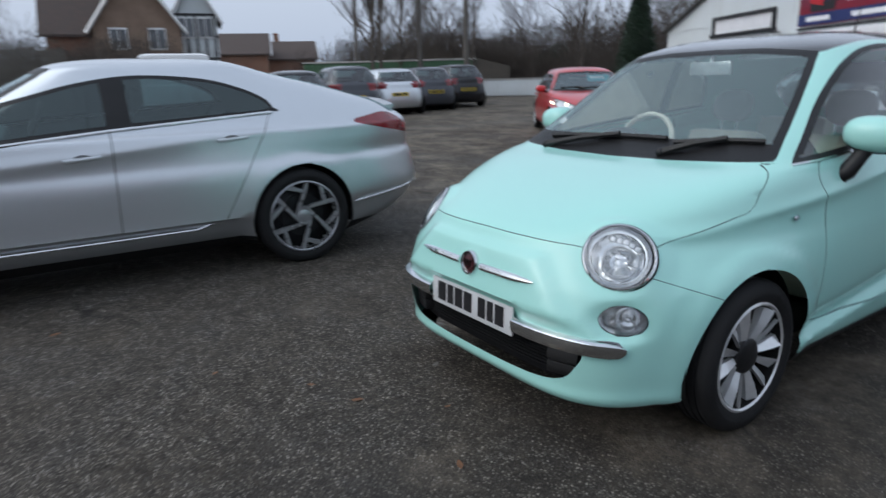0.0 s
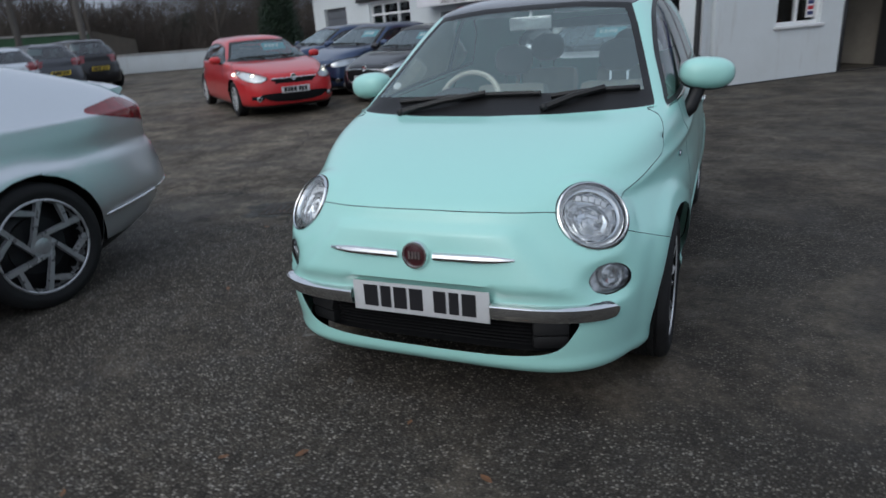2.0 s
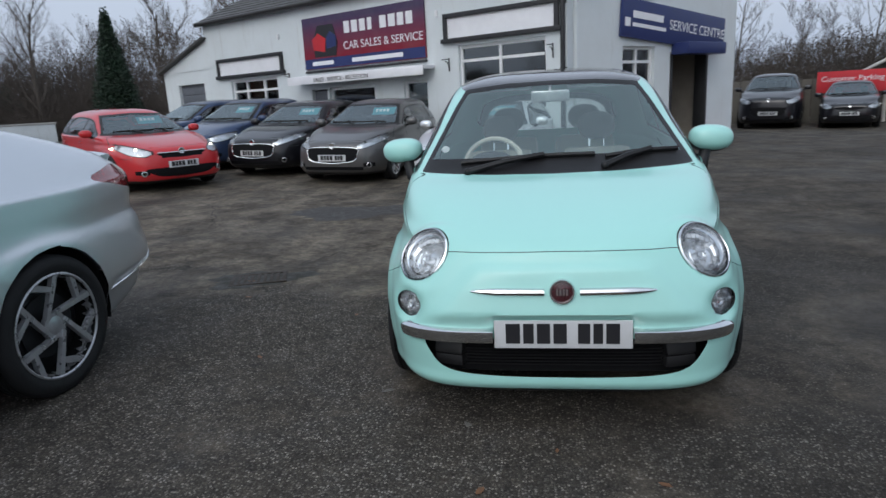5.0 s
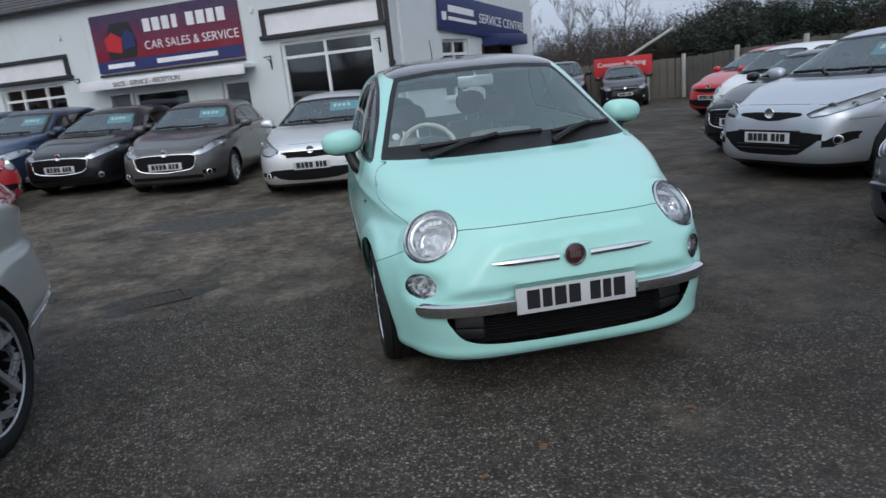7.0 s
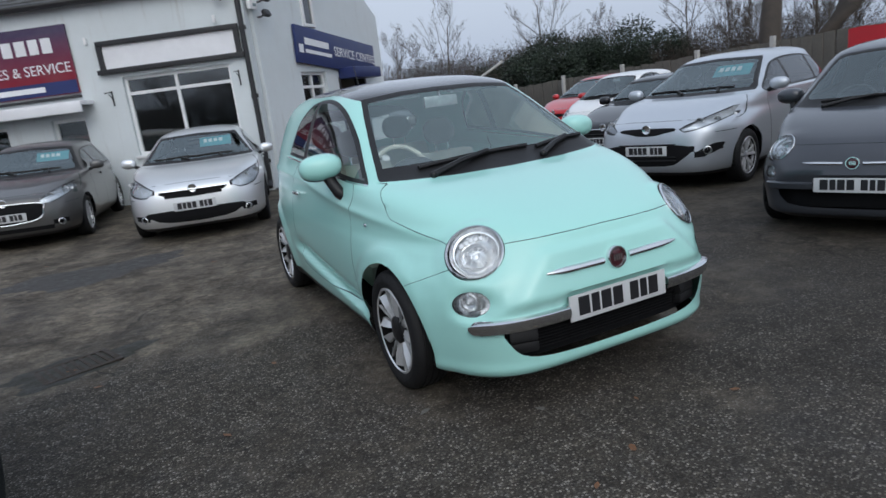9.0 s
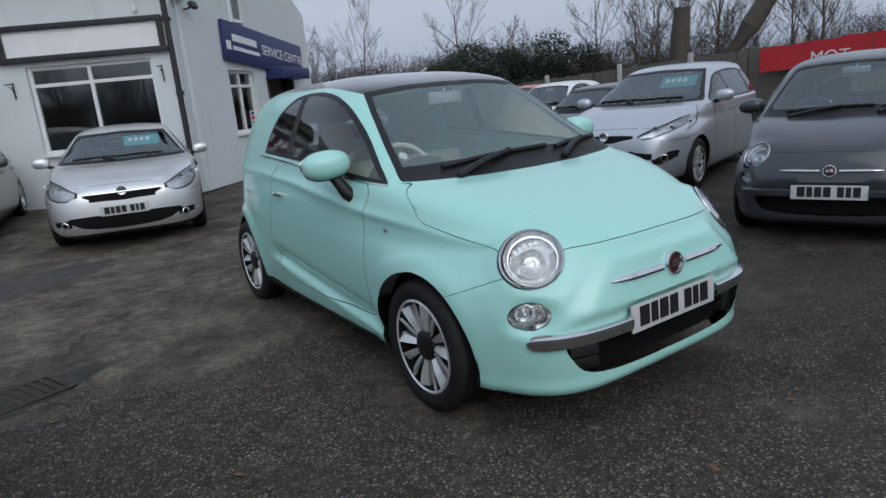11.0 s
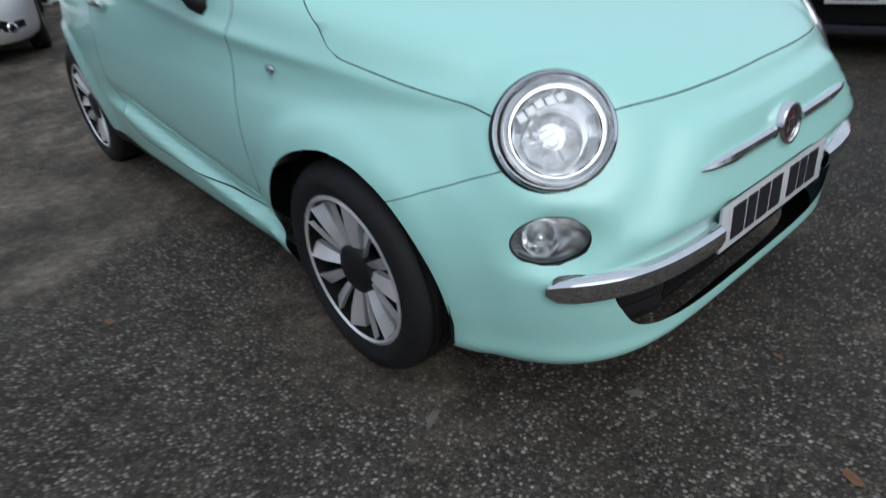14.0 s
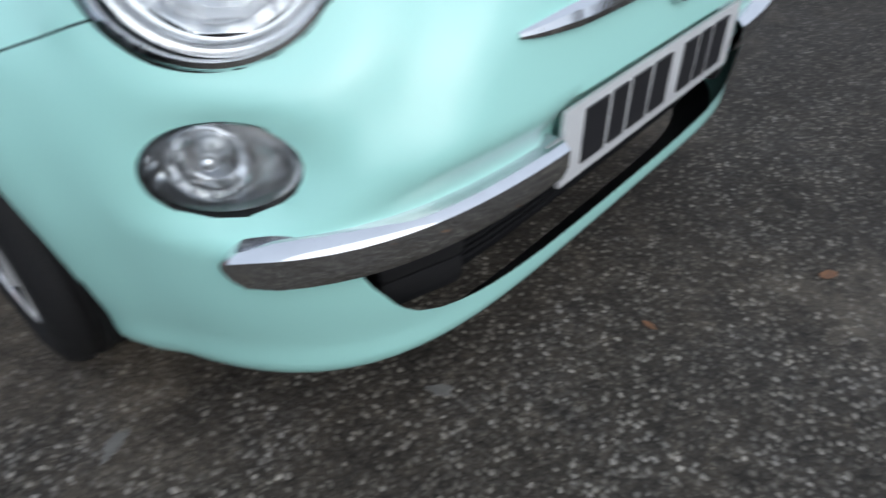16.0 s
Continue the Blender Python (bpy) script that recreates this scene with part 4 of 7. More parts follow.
    sh.mark("window_rubber", lambda x, y, z: np.abs(y - 0.2375 - 0.10 * (1.2 - z)) < 0.0375, ("side_window",), high)
    sh.mark("quarter_panel", lambda x, y, z: y + 0.757 - 0.10 * (1.2 - z) < 0, ("side_window",), high)
    # windscreen
    scr = np.array([(-0.668, 0.972), (-0.60, 1.13), (-0.535, 1.28), (-0.485, 1.375), (-0.25, 1.398), (0, 1.402), (0.25, 1.398), (0.485, 1.375), (0.535, 1.28), (0.60, 1.13), (0.668, 0.972), (0.3, 0.958), (0, 0.955), (-0.3, 0.958)])
    ss = lambda x, y, z: inside(x, z, scr)
    fore = lambda x, y, z: (y < -0.1) & (z > 0.85)
    sh.cut(ss, fore)
    band = lambda x, y, z: np.maximum(ss(x, y, z) + 0.026, 1.028 - z)
    sh.cut(band, fore)
    sh.mark("screen_surround", lambda x, y, z: ss(x, y, z) < 0, (0,), fore)
    sh.mark("windscreen", lambda x, y, z: band(x, y, z) < 0, ("screen_surround",), fore)
    # roof skin, rear window
    top = rounded([(-0.47, -0.36), (0, -0.42), (0.47, -0.36), (0.52, 0.1), (0.50, 0.7), (0.44, 1.10), (0, 1.17), (-0.44, 1.10), (-0.50, 0.7), (-0.52, 0.1)], 6)
    rs = lambda x, y, z: inside(x, y, top)
    sky_up = lambda x, y, z: z > 1.30
    sh.cut(rs, sky_up)
    sh.mark("roof", lambda x, y, z: rs(x, y, z) < 0, (0,), sky_up)
    rear = rounded([(-0.50, 1.06), (-0.42, 1.31), (0.42, 1.31), (0.50, 1.06)], 6)
    qs = lambda x, y, z: inside(x, z, rear)
    aft = lambda x, y, z: (y > 1.0) & (z > 0.9)
    sh.cut(qs, aft)
    sh.mark("rear_window", lambda x, y, z: qs(x, y, z) < 0, (0,), aft)
    # nose openings
    nose = lambda x, y, z: (y < -1.3) & (z < 0.9)
    mouth = rounded([(-0.515, 0.405), (-0.518, 0.335), (-0.44, 0.273), (-0.2, 0.252), (0.2, 0.252), (0.44, 0.273), (0.518, 0.335), (0.515, 0.405), (0.2, 0.41), (-0.2, 0.41)], 6)
    ms = lambda x, y, z: inside(x, z, mouth)
    sh.cut(ms, nose)
    sh.mark("void", lambda x, y, z: ms(x, y, z) < 0, None, nose)
    # thin dark line that paints the shade of the body-coloured recess over the plate
    slot = lambda x, y, z: np.maximum(np.abs(x) - 0.250, np.abs(z - 0.5265) - 0.0028)
    sh.cut(slot, nose)
    sh.mark("slot", lambda x, y, z: slot(x, y, z) < 0, (0,), nose)
    lamps = eyes
    for fr, rx, ry, s in eyes:
        inv = np.array(fr.inverted())

        def ring(x, y, z):
            q = inv @ np.array([x, y, z, np.ones_like(x)])
            return np.hypot(q[0] / rx, q[1] / ry) - 1.0
        hole = lambda x, y, z: nose(x, y, z) & (x * s > 0.3)
        sh.cut(ring, hole)
        sh.mark("void", lambda x, y, z: ring(x, y, z) < 0, None, hole)
    # panel gaps
    lid_edge = lambda x: np.interp(np.abs(x), [0, 0.24, 0.44, 0.52, 0.56], [0.740, 0.738, 0.731, 0.70, 0.66])
    lid_side = lambda y: np.interp(y, [-1.75, -1.62, -1.49, -1.33, -1.17, -1.135, -1.10, -0.98], [0.70, 0.722, 0.746, 0.781, 0.820, 0.840, 0.880, 0.966])
    ls = lambda x, y, z: np.maximum(lid_edge(x) - z, np.where(np.abs(x) > 0.5, lid_side(y), 0.5) - z)
    on_lid = lambda x, y, z: (z > 0.64) & (z < 0.972) & (y < -0.95)
    sh.groove(ls, 0.0013, on_lid, depth=0.004)
    sh.mark("bonnet", lambda x, y, z: ls(x, y, z) < 0, (0,), on_lid)
    door = rounded([(-0.742, 0.970), (-0.750, 0.80), (-0.757, 0.57), (-0.755, 0.40), (-0.70, 0.318), (-0.40, 0.318), (0.25, 0.330), (0.44, 0.40), (0.50, 0.58), (0.46, 0.80), (0.36, 1.04), (-0.2, 1.10)], 6)
    ds = lambda x, y, z: inside(y, z, door)
    sh.groove(ds, 0.0019, lambda x, y, z: (np.abs(x) > 0.5) & (z < 1.02))
    sh.mark("door", lambda x, y, z: ds(x, y, z) < 0, (0,), lambda x, y, z: (np.abs(x) > 0.5) & (z < 1.02))
    sh.groove(lambda x, y, z: z - 0.585 - 0.40 * (-1.43 - y), 0.0012, lambda x, y, z: (y < -1.30) & (y > -1.75) & (np.abs(x) > 0.53) & (z < 0.72))
    hem = lambda x, y, z: z - np.interp(y, [-1.5, -0.9, 0.1, 0.8], [0.192, 0.222, 0.228, 0.248])
    sh.cut(hem)
    sh.mark("lower_lip", lambda x, y, z: hem(x, y, z) < 0, (0,))
    body = solid("body", sh.piece((0, "gap")), [paint, SEAM], car)
    body.data.polygons.foreach_set("material_index", [1 if t == "gap" else 0 for t in sh.tag if t in (0, "gap")])
    solid("bonnet", sh.piece("bonnet"), paint, car)
    for s in (-1, 1):
        pick = lambda x, y, z: x * s > 0
        d = solid("door", sh.piece("door", pick), paint, car)
        hy, hz = 0.285, 0.846
        hx = 0.792
        solid("door_handle", join(box(0.02, 0.135, 0.022, (s * (hx + 0.020), hy, hz), 0.008), box(0.03, 0.022, 0.02, (s * (hx + 0.005), hy - 0.055, hz), 0.006), box(0.03, 0.022, 0.02, (s * (hx + 0.005), hy + 0.055, hz), 0.006)), CHROME, d, "chrome handle")
        solid("side_window", sh.piece("side_window", pick), CABIN, car)
        solid("quarter_panel", sh.piece("quarter_panel", pick), PRIVACY, car, "dark corner pane")
        solid("window_rubber", sh.piece("window_rubber", pick), TRIM, car)
        def flank(y, z):
            a, b, w, nf, nr = (float(ease(FIAT["z"], FIAT[k], [z])[0]) for k in ("front", "rear", "half", "nose", "tail"))
            c = 0.5 * (a + b)
            n = nf if y < c else nr
            return w * max(0.0, 1 - (abs(y - c) / (b - c)) ** n) ** (1 / n)
        solid("waist_strip", tube([(s * (flank(y, z) + 0.004), y, z) for y, z in ((y, 0.960 + 0.060 * (y + 0.90)) for y in np.linspace(-0.90, 0.72, 14))], 0.006), CHROME, car)
    solid("screen_surround", sh.piece("screen_surround"), TRIM, car)
    solid("windscreen", sh.piece("windscreen"), NEAR_SCREEN if near else SCREEN, car)
    solid("rear_window", sh.piece("rear_window"), CABIN, car)
    hl = sh.piece("roof")
    solid("headliner", ([(v[0] * 0.99, v[1], v[2] - 0.02) for v in hl[0]], hl[1]), HEADLINER, car)
    solid("roof", hl, roof_mat, car, "gloss black roof" if roof_mat is ROOF_BLACK else "")
    solid("plate_slot", sh.piece("slot"), SEAM, car)
    solid("lower_lip", sh.piece("lower_lip"), TRIM, car)
    n = 200 if near else 100
    solid("underbody", ([(x * 0.96, y * 0.97, 0.22) for x, y, _ in sh.V[:n]], [list(range(n))]), DARK, car)
    for y0 in (-1.15, 1.15):
        solid("wheel_housing", moved(arch_lining(0.338, 0.745), pose(0, y0 - (0.01 if y0 < 0 else 0), 0.295)), DARK, car)
        for s in (-1, 1):
            wheel(car, s * 0.699, y0, 0.292, "multi")
    fy = lambda x, z: front_y(FIAT, x, z)
    ny = sh.face_y
    # lower grille: dark box, slats, corner block
    gr = solid("lower_grille", ([(x, ny(x, z) + 0.060 + 0.02 * (abs(x) / 0.57) ** 6, z) for z in (0.25, 0.30, 0.35, 0.42) for x in np.linspace(-0.56, 0.56, 25)], [[r * 25 + c, r * 25 + c + 1, (r + 1) * 25 + c + 1, (r + 1) * 25 + c] for r in range(3) for c in range(24)]), PIT, car, "black lower grille")
    if near:
        for z in np.linspace(0.285, 0.395, 9):
            solid("grille_slat", tube([(x, ny(x, z) + 0.048, z) for x in np.linspace(-0.40, 0.40, 15)], 0.0030, 4), PIT, gr)
        for s in (-1, 1):
            solid("grille_block", moved(join(box(0.125, 0.05, 0.05, (0, 0.004, -0.030), 0.016), moved(box(0.125, 0.05, 0.065, (0, 0, 0), 0.016), pose(0, 0.006, 0.022, -16))), pose(s * 0.445, ny(0.445, 0.345) + 0.050, 0.335, 0, 0, s * 17)), TRIM, gr)
    # chrome bumper strip, in two halves beside the plate
    for s in (-1, 1):
        rows, prof = [], [(-0.027, -0.045), (-0.025, 0.012), (-0.004, 0.019), (0.020, 0.018), (0.029, 0.006), (0.031, -0.045)]
        xs = np.r_[np.linspace(0.263, 0.635, 18), 0.642, 0.647, 0.650]
        sample = np.linspace(0.24, 0.665, 36)
        bend = np.polyfit(sample ** 2, [front_y(FIAT, v, 0.427) for v in sample], 4)
        for x in xs:
            k = min(1.0, (0.652 - x) / 0.022) ** 0.5
            zc = 0.427 - 0.010 * (x / 0.65) ** 4
            d = 0.01
            level = lambda v: float(np.polyval(bend, v * v))
            t = Vector((0.02, level(x + 0.01) - level(x - 0.01), 0)).normalized()
            nrm = Vector((t.y, -t.x, 0))
            for dz, out in prof:
                p = Vector((x, level(x), zc + dz * k)) + nrm * (out * (k if out > 0 else 1.5) + 0.006)
                rows.append((s * p.x, p.y, p.z))
        m_ = len(prof)
        fs = [[i * m_ + j, i * m_ + j + 1, (i + 1) * m_ + j + 1, (i + 1) * m_ + j] for i in range(len(xs) - 1) for j in range(m_ - 1)]
        fs.append([(len(xs) - 1) * m_ + j for j in range(m_)])
        solid("bumper_strip", (rows, fs if s > 0 else [f[::-1] for f in fs]), strip_mat or CHROME, car, "" if strip_mat else "chrome bumper strip")
        # bright bars beside the badge
        pts, rad = [], []
        for x in np.linspace(0.066, 0.345, 14):
            z = 0.600 + 0.004 * (x / 0.34)
            pts.append((s * x, ny(x, z) - 0.001, z))
            rad.append(0.0135 * min(1.0, (0.351 - x) / 0.10) ** 0.55 + 0.001)
        solid("nose_bar", tube(pts, rad, 8), CHROME, car, "tapered chrome bar")
    bz = 0.603
    badge = solid("nose_badge", moved(lathe([(0.049, 0.012), (0.050, -0.004), (0.046, -0.013), (0.040, -0.013), (0.038, -0.008)], 36, 'y'), pose(0, ny(0, bz) - 0.003, bz, -6)), CHROME, car, "round badge with a chrome ring")
    solid("badge_field", moved(join(lathe([(0.0, -0.011), (0.02, -0.010), (0.0385, -0.007)], 30, 'y')), pose(0, ny(0, bz) - 0.003, bz, -6)), BADGE_RED, badge)
    solid("badge_bars", moved(join(*(box(0.007, 0.003, 0.026, (-0.018 + 0.012 * k, -0.012, 0)) for k in range(4))), pose(0, ny(0, bz) - 0.003, bz, -6)), CHROME, badge)
    number_plate(car, 0, ny(0, 0.435) - 0.022, 0.435, 0, -2)
    for fr, rx, ry, s in lamps:
        big = ry > 0.09
        if big:
            oval = fr @ Matrix.Diagonal((1, 0.952, 1, 1))
            inner = oval @ Matrix.Translation((-0.006 * s, -0.002, 0))
            h = solid("headlight", moved(lathe([(0.1235, -0.05), (0.1240, -0.002), (0.1220, 0.006), (0.1170, 0.009), (0.113, 0.006), (0.111, -0.002)], 56, 'z'), oval), CHROME, car, "round headlamp with a chrome ring")
            solid("lamp_seal", moved(lathe([(0.127, -0.06), (0.1272, -0.002), (0.1238, 0.001)], 56, 'z'), oval), TRIM, h)
            solid("lamp_surround", moved(lathe([(0.112, 0.002), (0.105, -0.004), (0.097, -0.008), (0.091, -0.008)], 56, 'z'), inner), LAMP_CHROME, h)
            solid("lamp_bowl", moved(lathe([(0.091, -0.008), (0.088, -0.022), (0.070, -0.034), (0.058, -0.038), (0.050, -0.046), (0.030, -0.060), (0.0, -0.066)], 11, 'z'), inner), LAMP_CHROME, h, "", False)
            solid("lamp_cup", moved(lathe([(0.060, -0.044), (0.062, -0.022), (0.060, -0.020), (0.057, -0.040)], 40, 'z'), inner @ Matrix.Translation((0.012 * s, -0.012, 0))), LAMP_CHROME, h)
            solid("bulb_shield", moved(join(lathe([(0.0, -0.024), (0.012, -0.026), (0.017, -0.034), (0.018, -0.060)], 14, 'z'), box(0.044, 0.012, 0.008, (0, 0.016, -0.026), 0.003)), inner @ Matrix.Translation((0.010 * s, -0.008, 0))), LAMP_GREY, h)
            solid("indicator", moved(join(*(box(0.020, 0.020, 0.010, (-0.044 + 0.022 * k, 0.068 - 0.004 * abs(k - 2), -0.020), 0.005) for k in range(5))), inner), LAMP_FROST, h)
            solid("lamp_cover", moved(lathe([(0.114, 0.006), (0.094, 0.015), (0.060, 0.021), (0.02, 0.024), (0.0, 0.0245)], 56, 'z'), oval), CLEAR, h)
        else:
            h = solid("front_fog_light", moved(squash(lathe([(1.02, -0.03), (1.025, 0.003), (1.0, 0.007), (0.975, 0.003), (0.97, -0.01)], 56, 'z'), rx, ry), fr), TRIM, car, "oval clear fog lamp")
            solid("lamp_bowl", moved(squash(lathe([(0.972, -0.002), (0.90, -0.010), (0.74, -0.020), (0.5, -0.030), (0.0, -0.034)], 30, 'z'), rx, ry), fr), LAMP_CHROME, h)
            solid("lamp_cup", moved(join(lathe([(0.042, -0.028), (0.0425, -0.010), (0.040, -0.009), (0.037, -0.018), (0.028, -0.028), (0.012, -0.032), (0.0, -0.033)], 16, 'z')), fr @ Matrix.Translation((0.016 * s, 0.002, 0))), LAMP_CHROME, h, "", False)
            solid("bulb", moved(ellipsoid(0.012, 0.010, 0.010, (0.018 * s, 0.0, -0.018), 12, 6), fr), REFLECTOR, h)
            solid("lamp_cover", moved(squash(lathe([(0.975, 0.003), (0.75, 0.011), (0.4, 0.016), (0.0, 0.018)], 40, 'z'), rx, ry), fr), CLEAR, h)
    for s in (-1, 1):
        mir = solid("door_mirror", moved(ellipsoid(0.115, 0.085, 0.068, (0, 0, 0), 28, 18, 0.82), pose(s * 0.842, -0.545, 1.056, 0, s * 4, s * 14)), mirror_mat or paint, car)
        solid("mirror_shell", moved(ellipsoid(0.112, 0.070, 0.066, (0, 0.014, -0.006), 28, 18, 0.82), pose(s * 0.842, -0.545, 1.052, 0, s * 4, s * 14)), TRIM, mir)
        solid("mirror_glass", moved(ellipsoid(0.10, 0.005, 0.055), pose(s * 0.838, -0.463, 1.052, 0, 0, s * 10)), CHROME, mir)
        solid("mirror_foot", tube([(s * 0.762, -0.625, 0.895), (s * 0.782, -0.615, 0.915), (s * 0.80, -0.585, 0.96), (s * 0.815, -0.555, 1.01)], [0.030, 0.034, 0.030, 0.034], 10), TRIM, mir)
        solid("side_repeater", moved(ellipsoid(0.010, 0.020, 0.012), pose(s * 0.772, -0.935, 0.777)), CLEAR, car)
        solid("repeater_bulb", moved(ellipsoid(0.006, 0.014, 0.008), pose(s * 0.772, -0.935, 0.777)), LAMP_GREY, car)
    for x0, x1, p, zt, up in ((-0.46, 0.20, -0.42, 1.005, 0.018), (0.25, 0.60, 0.24, 1.012, 0.018)):
        wiper(car, fy, x0, x1, zt, p, up)
    for x in (-0.33, 0.33):
        seat(car, x, -0.02, seat_mat, head_mat, 0.26)
    for x in (-0.30, 0.30):
        seat(car, x, 0.72, seat_mat, head_mat, 0.30)
    solid("dashboard", join(box(1.28, 0.40, 0.30, (0, -0.60, 0.80), 0.10), box(1.24, 0.30, 0.05, (0, -0.80, 0.925), 0.02)), DASH_BLUE, car)
    solid("instrument_pod", moved(ellipsoid(0.13, 0.10, 0.07), pose(-0.33, -0.60, 0.965)), SEAT_DARK, car)
    steering(car, -0.33, -0.42, 0.93, 0.172, CREAM if near else SEAT_DARK)
    solid("cabin_mirror", join(box(0.22, 0.025, 0.065, (0, -0.36, 1.315), 0.012), tube([(0, -0.36, 1.33), (0, -0.335, 1.385)], 0.01)), LAMP_GREY, car)
    solid("aerial", tube([(0.0, 1.02, 1.42), (0.0, 1.06, 1.50), (0.0, 1.13, 1.66)], [0.012, 0.005, 0.003]), TRIM, car)
    if near:
        for s in (-1, 1):
            solid("sun_visor", moved(box(0.34, 0.13, 0.016, (0, 0, 0), 0.007), pose(s * 0.27, -0.24, 1.372, 12)), LAMP_GREY, car)
        solid("tax_disc", moved(lathe([(0.0, 0.0), (0.022, 0.0)], 20, 'y'), pose(-0.56, fy(0.56, 1.07) + 0.03, 1.07, -45)), CARD_WHITE, car)
    if near:
        for ob in car.children:
            if ob.name.split(".")[0] in ("windscreen", "side_window", "rear_window"):
                ob.visible_shadow = False
    return car


# ---------------------------------------------------------------- the yard
def asphalt():
    m, nt, b = shader("worn_asphalt")
    co = coords(nt)
    warp = nt.nodes.new("ShaderNodeVectorMath")
    warp.operation = 'ADD'
    wob = nt.nodes.new("ShaderNodeTexNoise")
    wob.inputs["Scale"].default_value = 70.0
    link(nt, co, wob.inputs["Vector"])
    small = nt.nodes.new("ShaderNodeVectorMath")
    small.operation = 'SCALE'
    small.inputs["Scale"].default_value = 0.010
    link(nt, wob.outputs["Color"], small.inputs[0])
    link(nt, co, warp.inputs[0])
    link(nt, small.outputs[0], warp.inputs[1])
    bent = warp.outputs[0]

    def chips(scale):
        cells = nt.nodes.new("ShaderNodeTexVoronoi")
        cells.inputs["Scale"].default_value = scale
        link(nt, bent, cells.inputs["Vector"])
        tone = nt.nodes.new("ShaderNodeSeparateColor")
        link(nt, cells.outputs["Color"], tone.inputs[0])
        return cells.outputs["Distance"], tone.outputs[0]
    d1, t1 = chips(88.0)
    d2, t2 = chips(160.0)
    broad, mid, fine = noise_tex(nt, 0.42, 5.0, 0.65, co), noise_tex(nt, 1.9, 6.0, 0.72, co), noise_tex(nt, 60.0, 3.0, 0.7, co)
    tar = mixed(nt, ramp(nt, fine, [(0.38, 0.0), (0.68, 1.0)]), (0.023, 0.0205, 0.018), (0.062, 0.055, 0.048))
    grit = ramp(nt, t2, [(0.0, (0.034, 0.031, 0.027)), (0.5, (0.062, 0.056, 0.050)), (0.8, (0.10, 0.092, 0.083)), (1.0, (0.17, 0.16, 0.148))])
    base = mixed(nt, ramp(nt, d2, [(0.28, 0.85), (0.55, 0.0)]), tar, grit)
    stone = ramp(nt, t1, [(0.0, (0.035, 0.032, 0.029)), (0.35, (0.066, 0.062, 0.057)), (0.60, (0.115, 0.110, 0.103)), (0.80, (0.20, 0.195, 0.186)), (1.0, (0.35, 0.34, 0.33))])
    pick = ramp(nt, t1, [(0.12, 0.0), (0.24, 1.0)])
    edge = ramp(nt, d1, [(0.34, 0.92), (0.56, 0.0)])
    both = nt.nodes.new("ShaderNodeMath")
    both.operation = 'MULTIPLY'
    link(nt, pick, both.inputs[0])
    link(nt, edge, both.inputs[1])
    base = mixed(nt, both.outputs[0], base, stone)
    # brown silt that fills the low places, and damp darker ground
    silt = mixed(nt, ramp(nt, mid, [(0.38, 0.0), (0.62, 1.0)]), (0.045, 0.038, 0.031), (0.21, 0.188, 0.160))
    base = mixed(nt, ramp(nt, mid, [(0.50, 0.0), (0.70, 0.42)]), base, (0.080, 0.069, 0.056))
    sep = nt.nodes.new("ShaderNodeSeparateXYZ")
    link(nt, co, sep.inputs[0])
    worn = nt.nodes.new("ShaderNodeMath")
    worn.operation = 'MULTIPLY_ADD'
    worn.inputs[1].default_value, worn.inputs[2].default_value = 0.042, 0.0
    link(nt, sep.outputs[1], worn.inputs[0])
    cap = nt.nodes.new("ShaderNodeClamp")
    cap.inputs[1].default_value, cap.inputs[2].default_value = -0.10, 0.13
    link(nt, worn.outputs[0], cap.inputs[0])
    summed = nt.nodes.new("ShaderNodeMath")
    link(nt, broad, summed.inputs[0])
    link(nt, cap.outputs[0], summed.inputs[1])
    base = mixed(nt, ramp(nt, summed.outputs[0], [(0.47, 0.0), (0.55, 0.80)]), base, silt)
    damp = noise_tex(nt, 0.8, 4.0, 0.6, co)
    base = mixed(nt, ramp(nt, damp, [(0.54, 0.0), (0.68, 0.55)]), base, mixed(nt, 0.5, (0.016, 0.014, 0.012), base))
    grime = noise_tex(nt, 4.5, 8.0, 0.75, co)
    base = mixed(nt, 1.0, base, ramp(nt, grime, [(0.36, (0.62, 0.59, 0.55)), (0.50, (1.0, 0.97, 0.91)), (0.64, (1.0, 1.0, 1.0))]), 'MULTIPLY')
    coarse, speck = noise_tex(nt, 11.0, 7.0, 0.8, co), noise_tex(nt, 26.0, 5.0, 0.75, co)
    base = mixed(nt, 1.0, base, ramp(nt, coarse, [(0.34, (0.58, 0.565, 0.55)), (0.50, (1.0, 0.99, 0.97)), (0.66, (1.28, 1.26, 1.23))]), 'MULTIPLY')
    base = mixed(nt, 1.0, base, ramp(nt, speck, [(0.36, (0.66, 0.64, 0.62)), (0.52, (1.0, 1.0, 1.0)), (0.66, (1.35, 1.33, 1.28))]), 'MULTIPLY')
    # hairline cracks in some places
    split = nt.nodes.new("ShaderNodeTexVoronoi")
    split.feature = 'DISTANCE_TO_EDGE'
    split.inputs["Scale"].default_value = 0.62
    jag = nt.nodes.new("ShaderNodeVectorMath")
    jag.operation = 'MULTIPLY_ADD'
    wide = nt.nodes.new("ShaderNodeTexNoise")
    wide.inputs["Scale"].default_value, wide.inputs["Detail"].default_value = 2.4, 6.0
    link(nt, co, wide.inputs["Vector"])
    link(nt, wide.outputs["Color"], jag.inputs[0])
    jag.inputs[1].default_value = (0.5, 0.5, 0.5)
    link(nt, co, jag.inputs[2])
    link(nt, jag.outputs[0], split.inputs["Vector"])
    crack = nt.nodes.new("ShaderNodeMath")
    crack.operation = 'MULTIPLY'
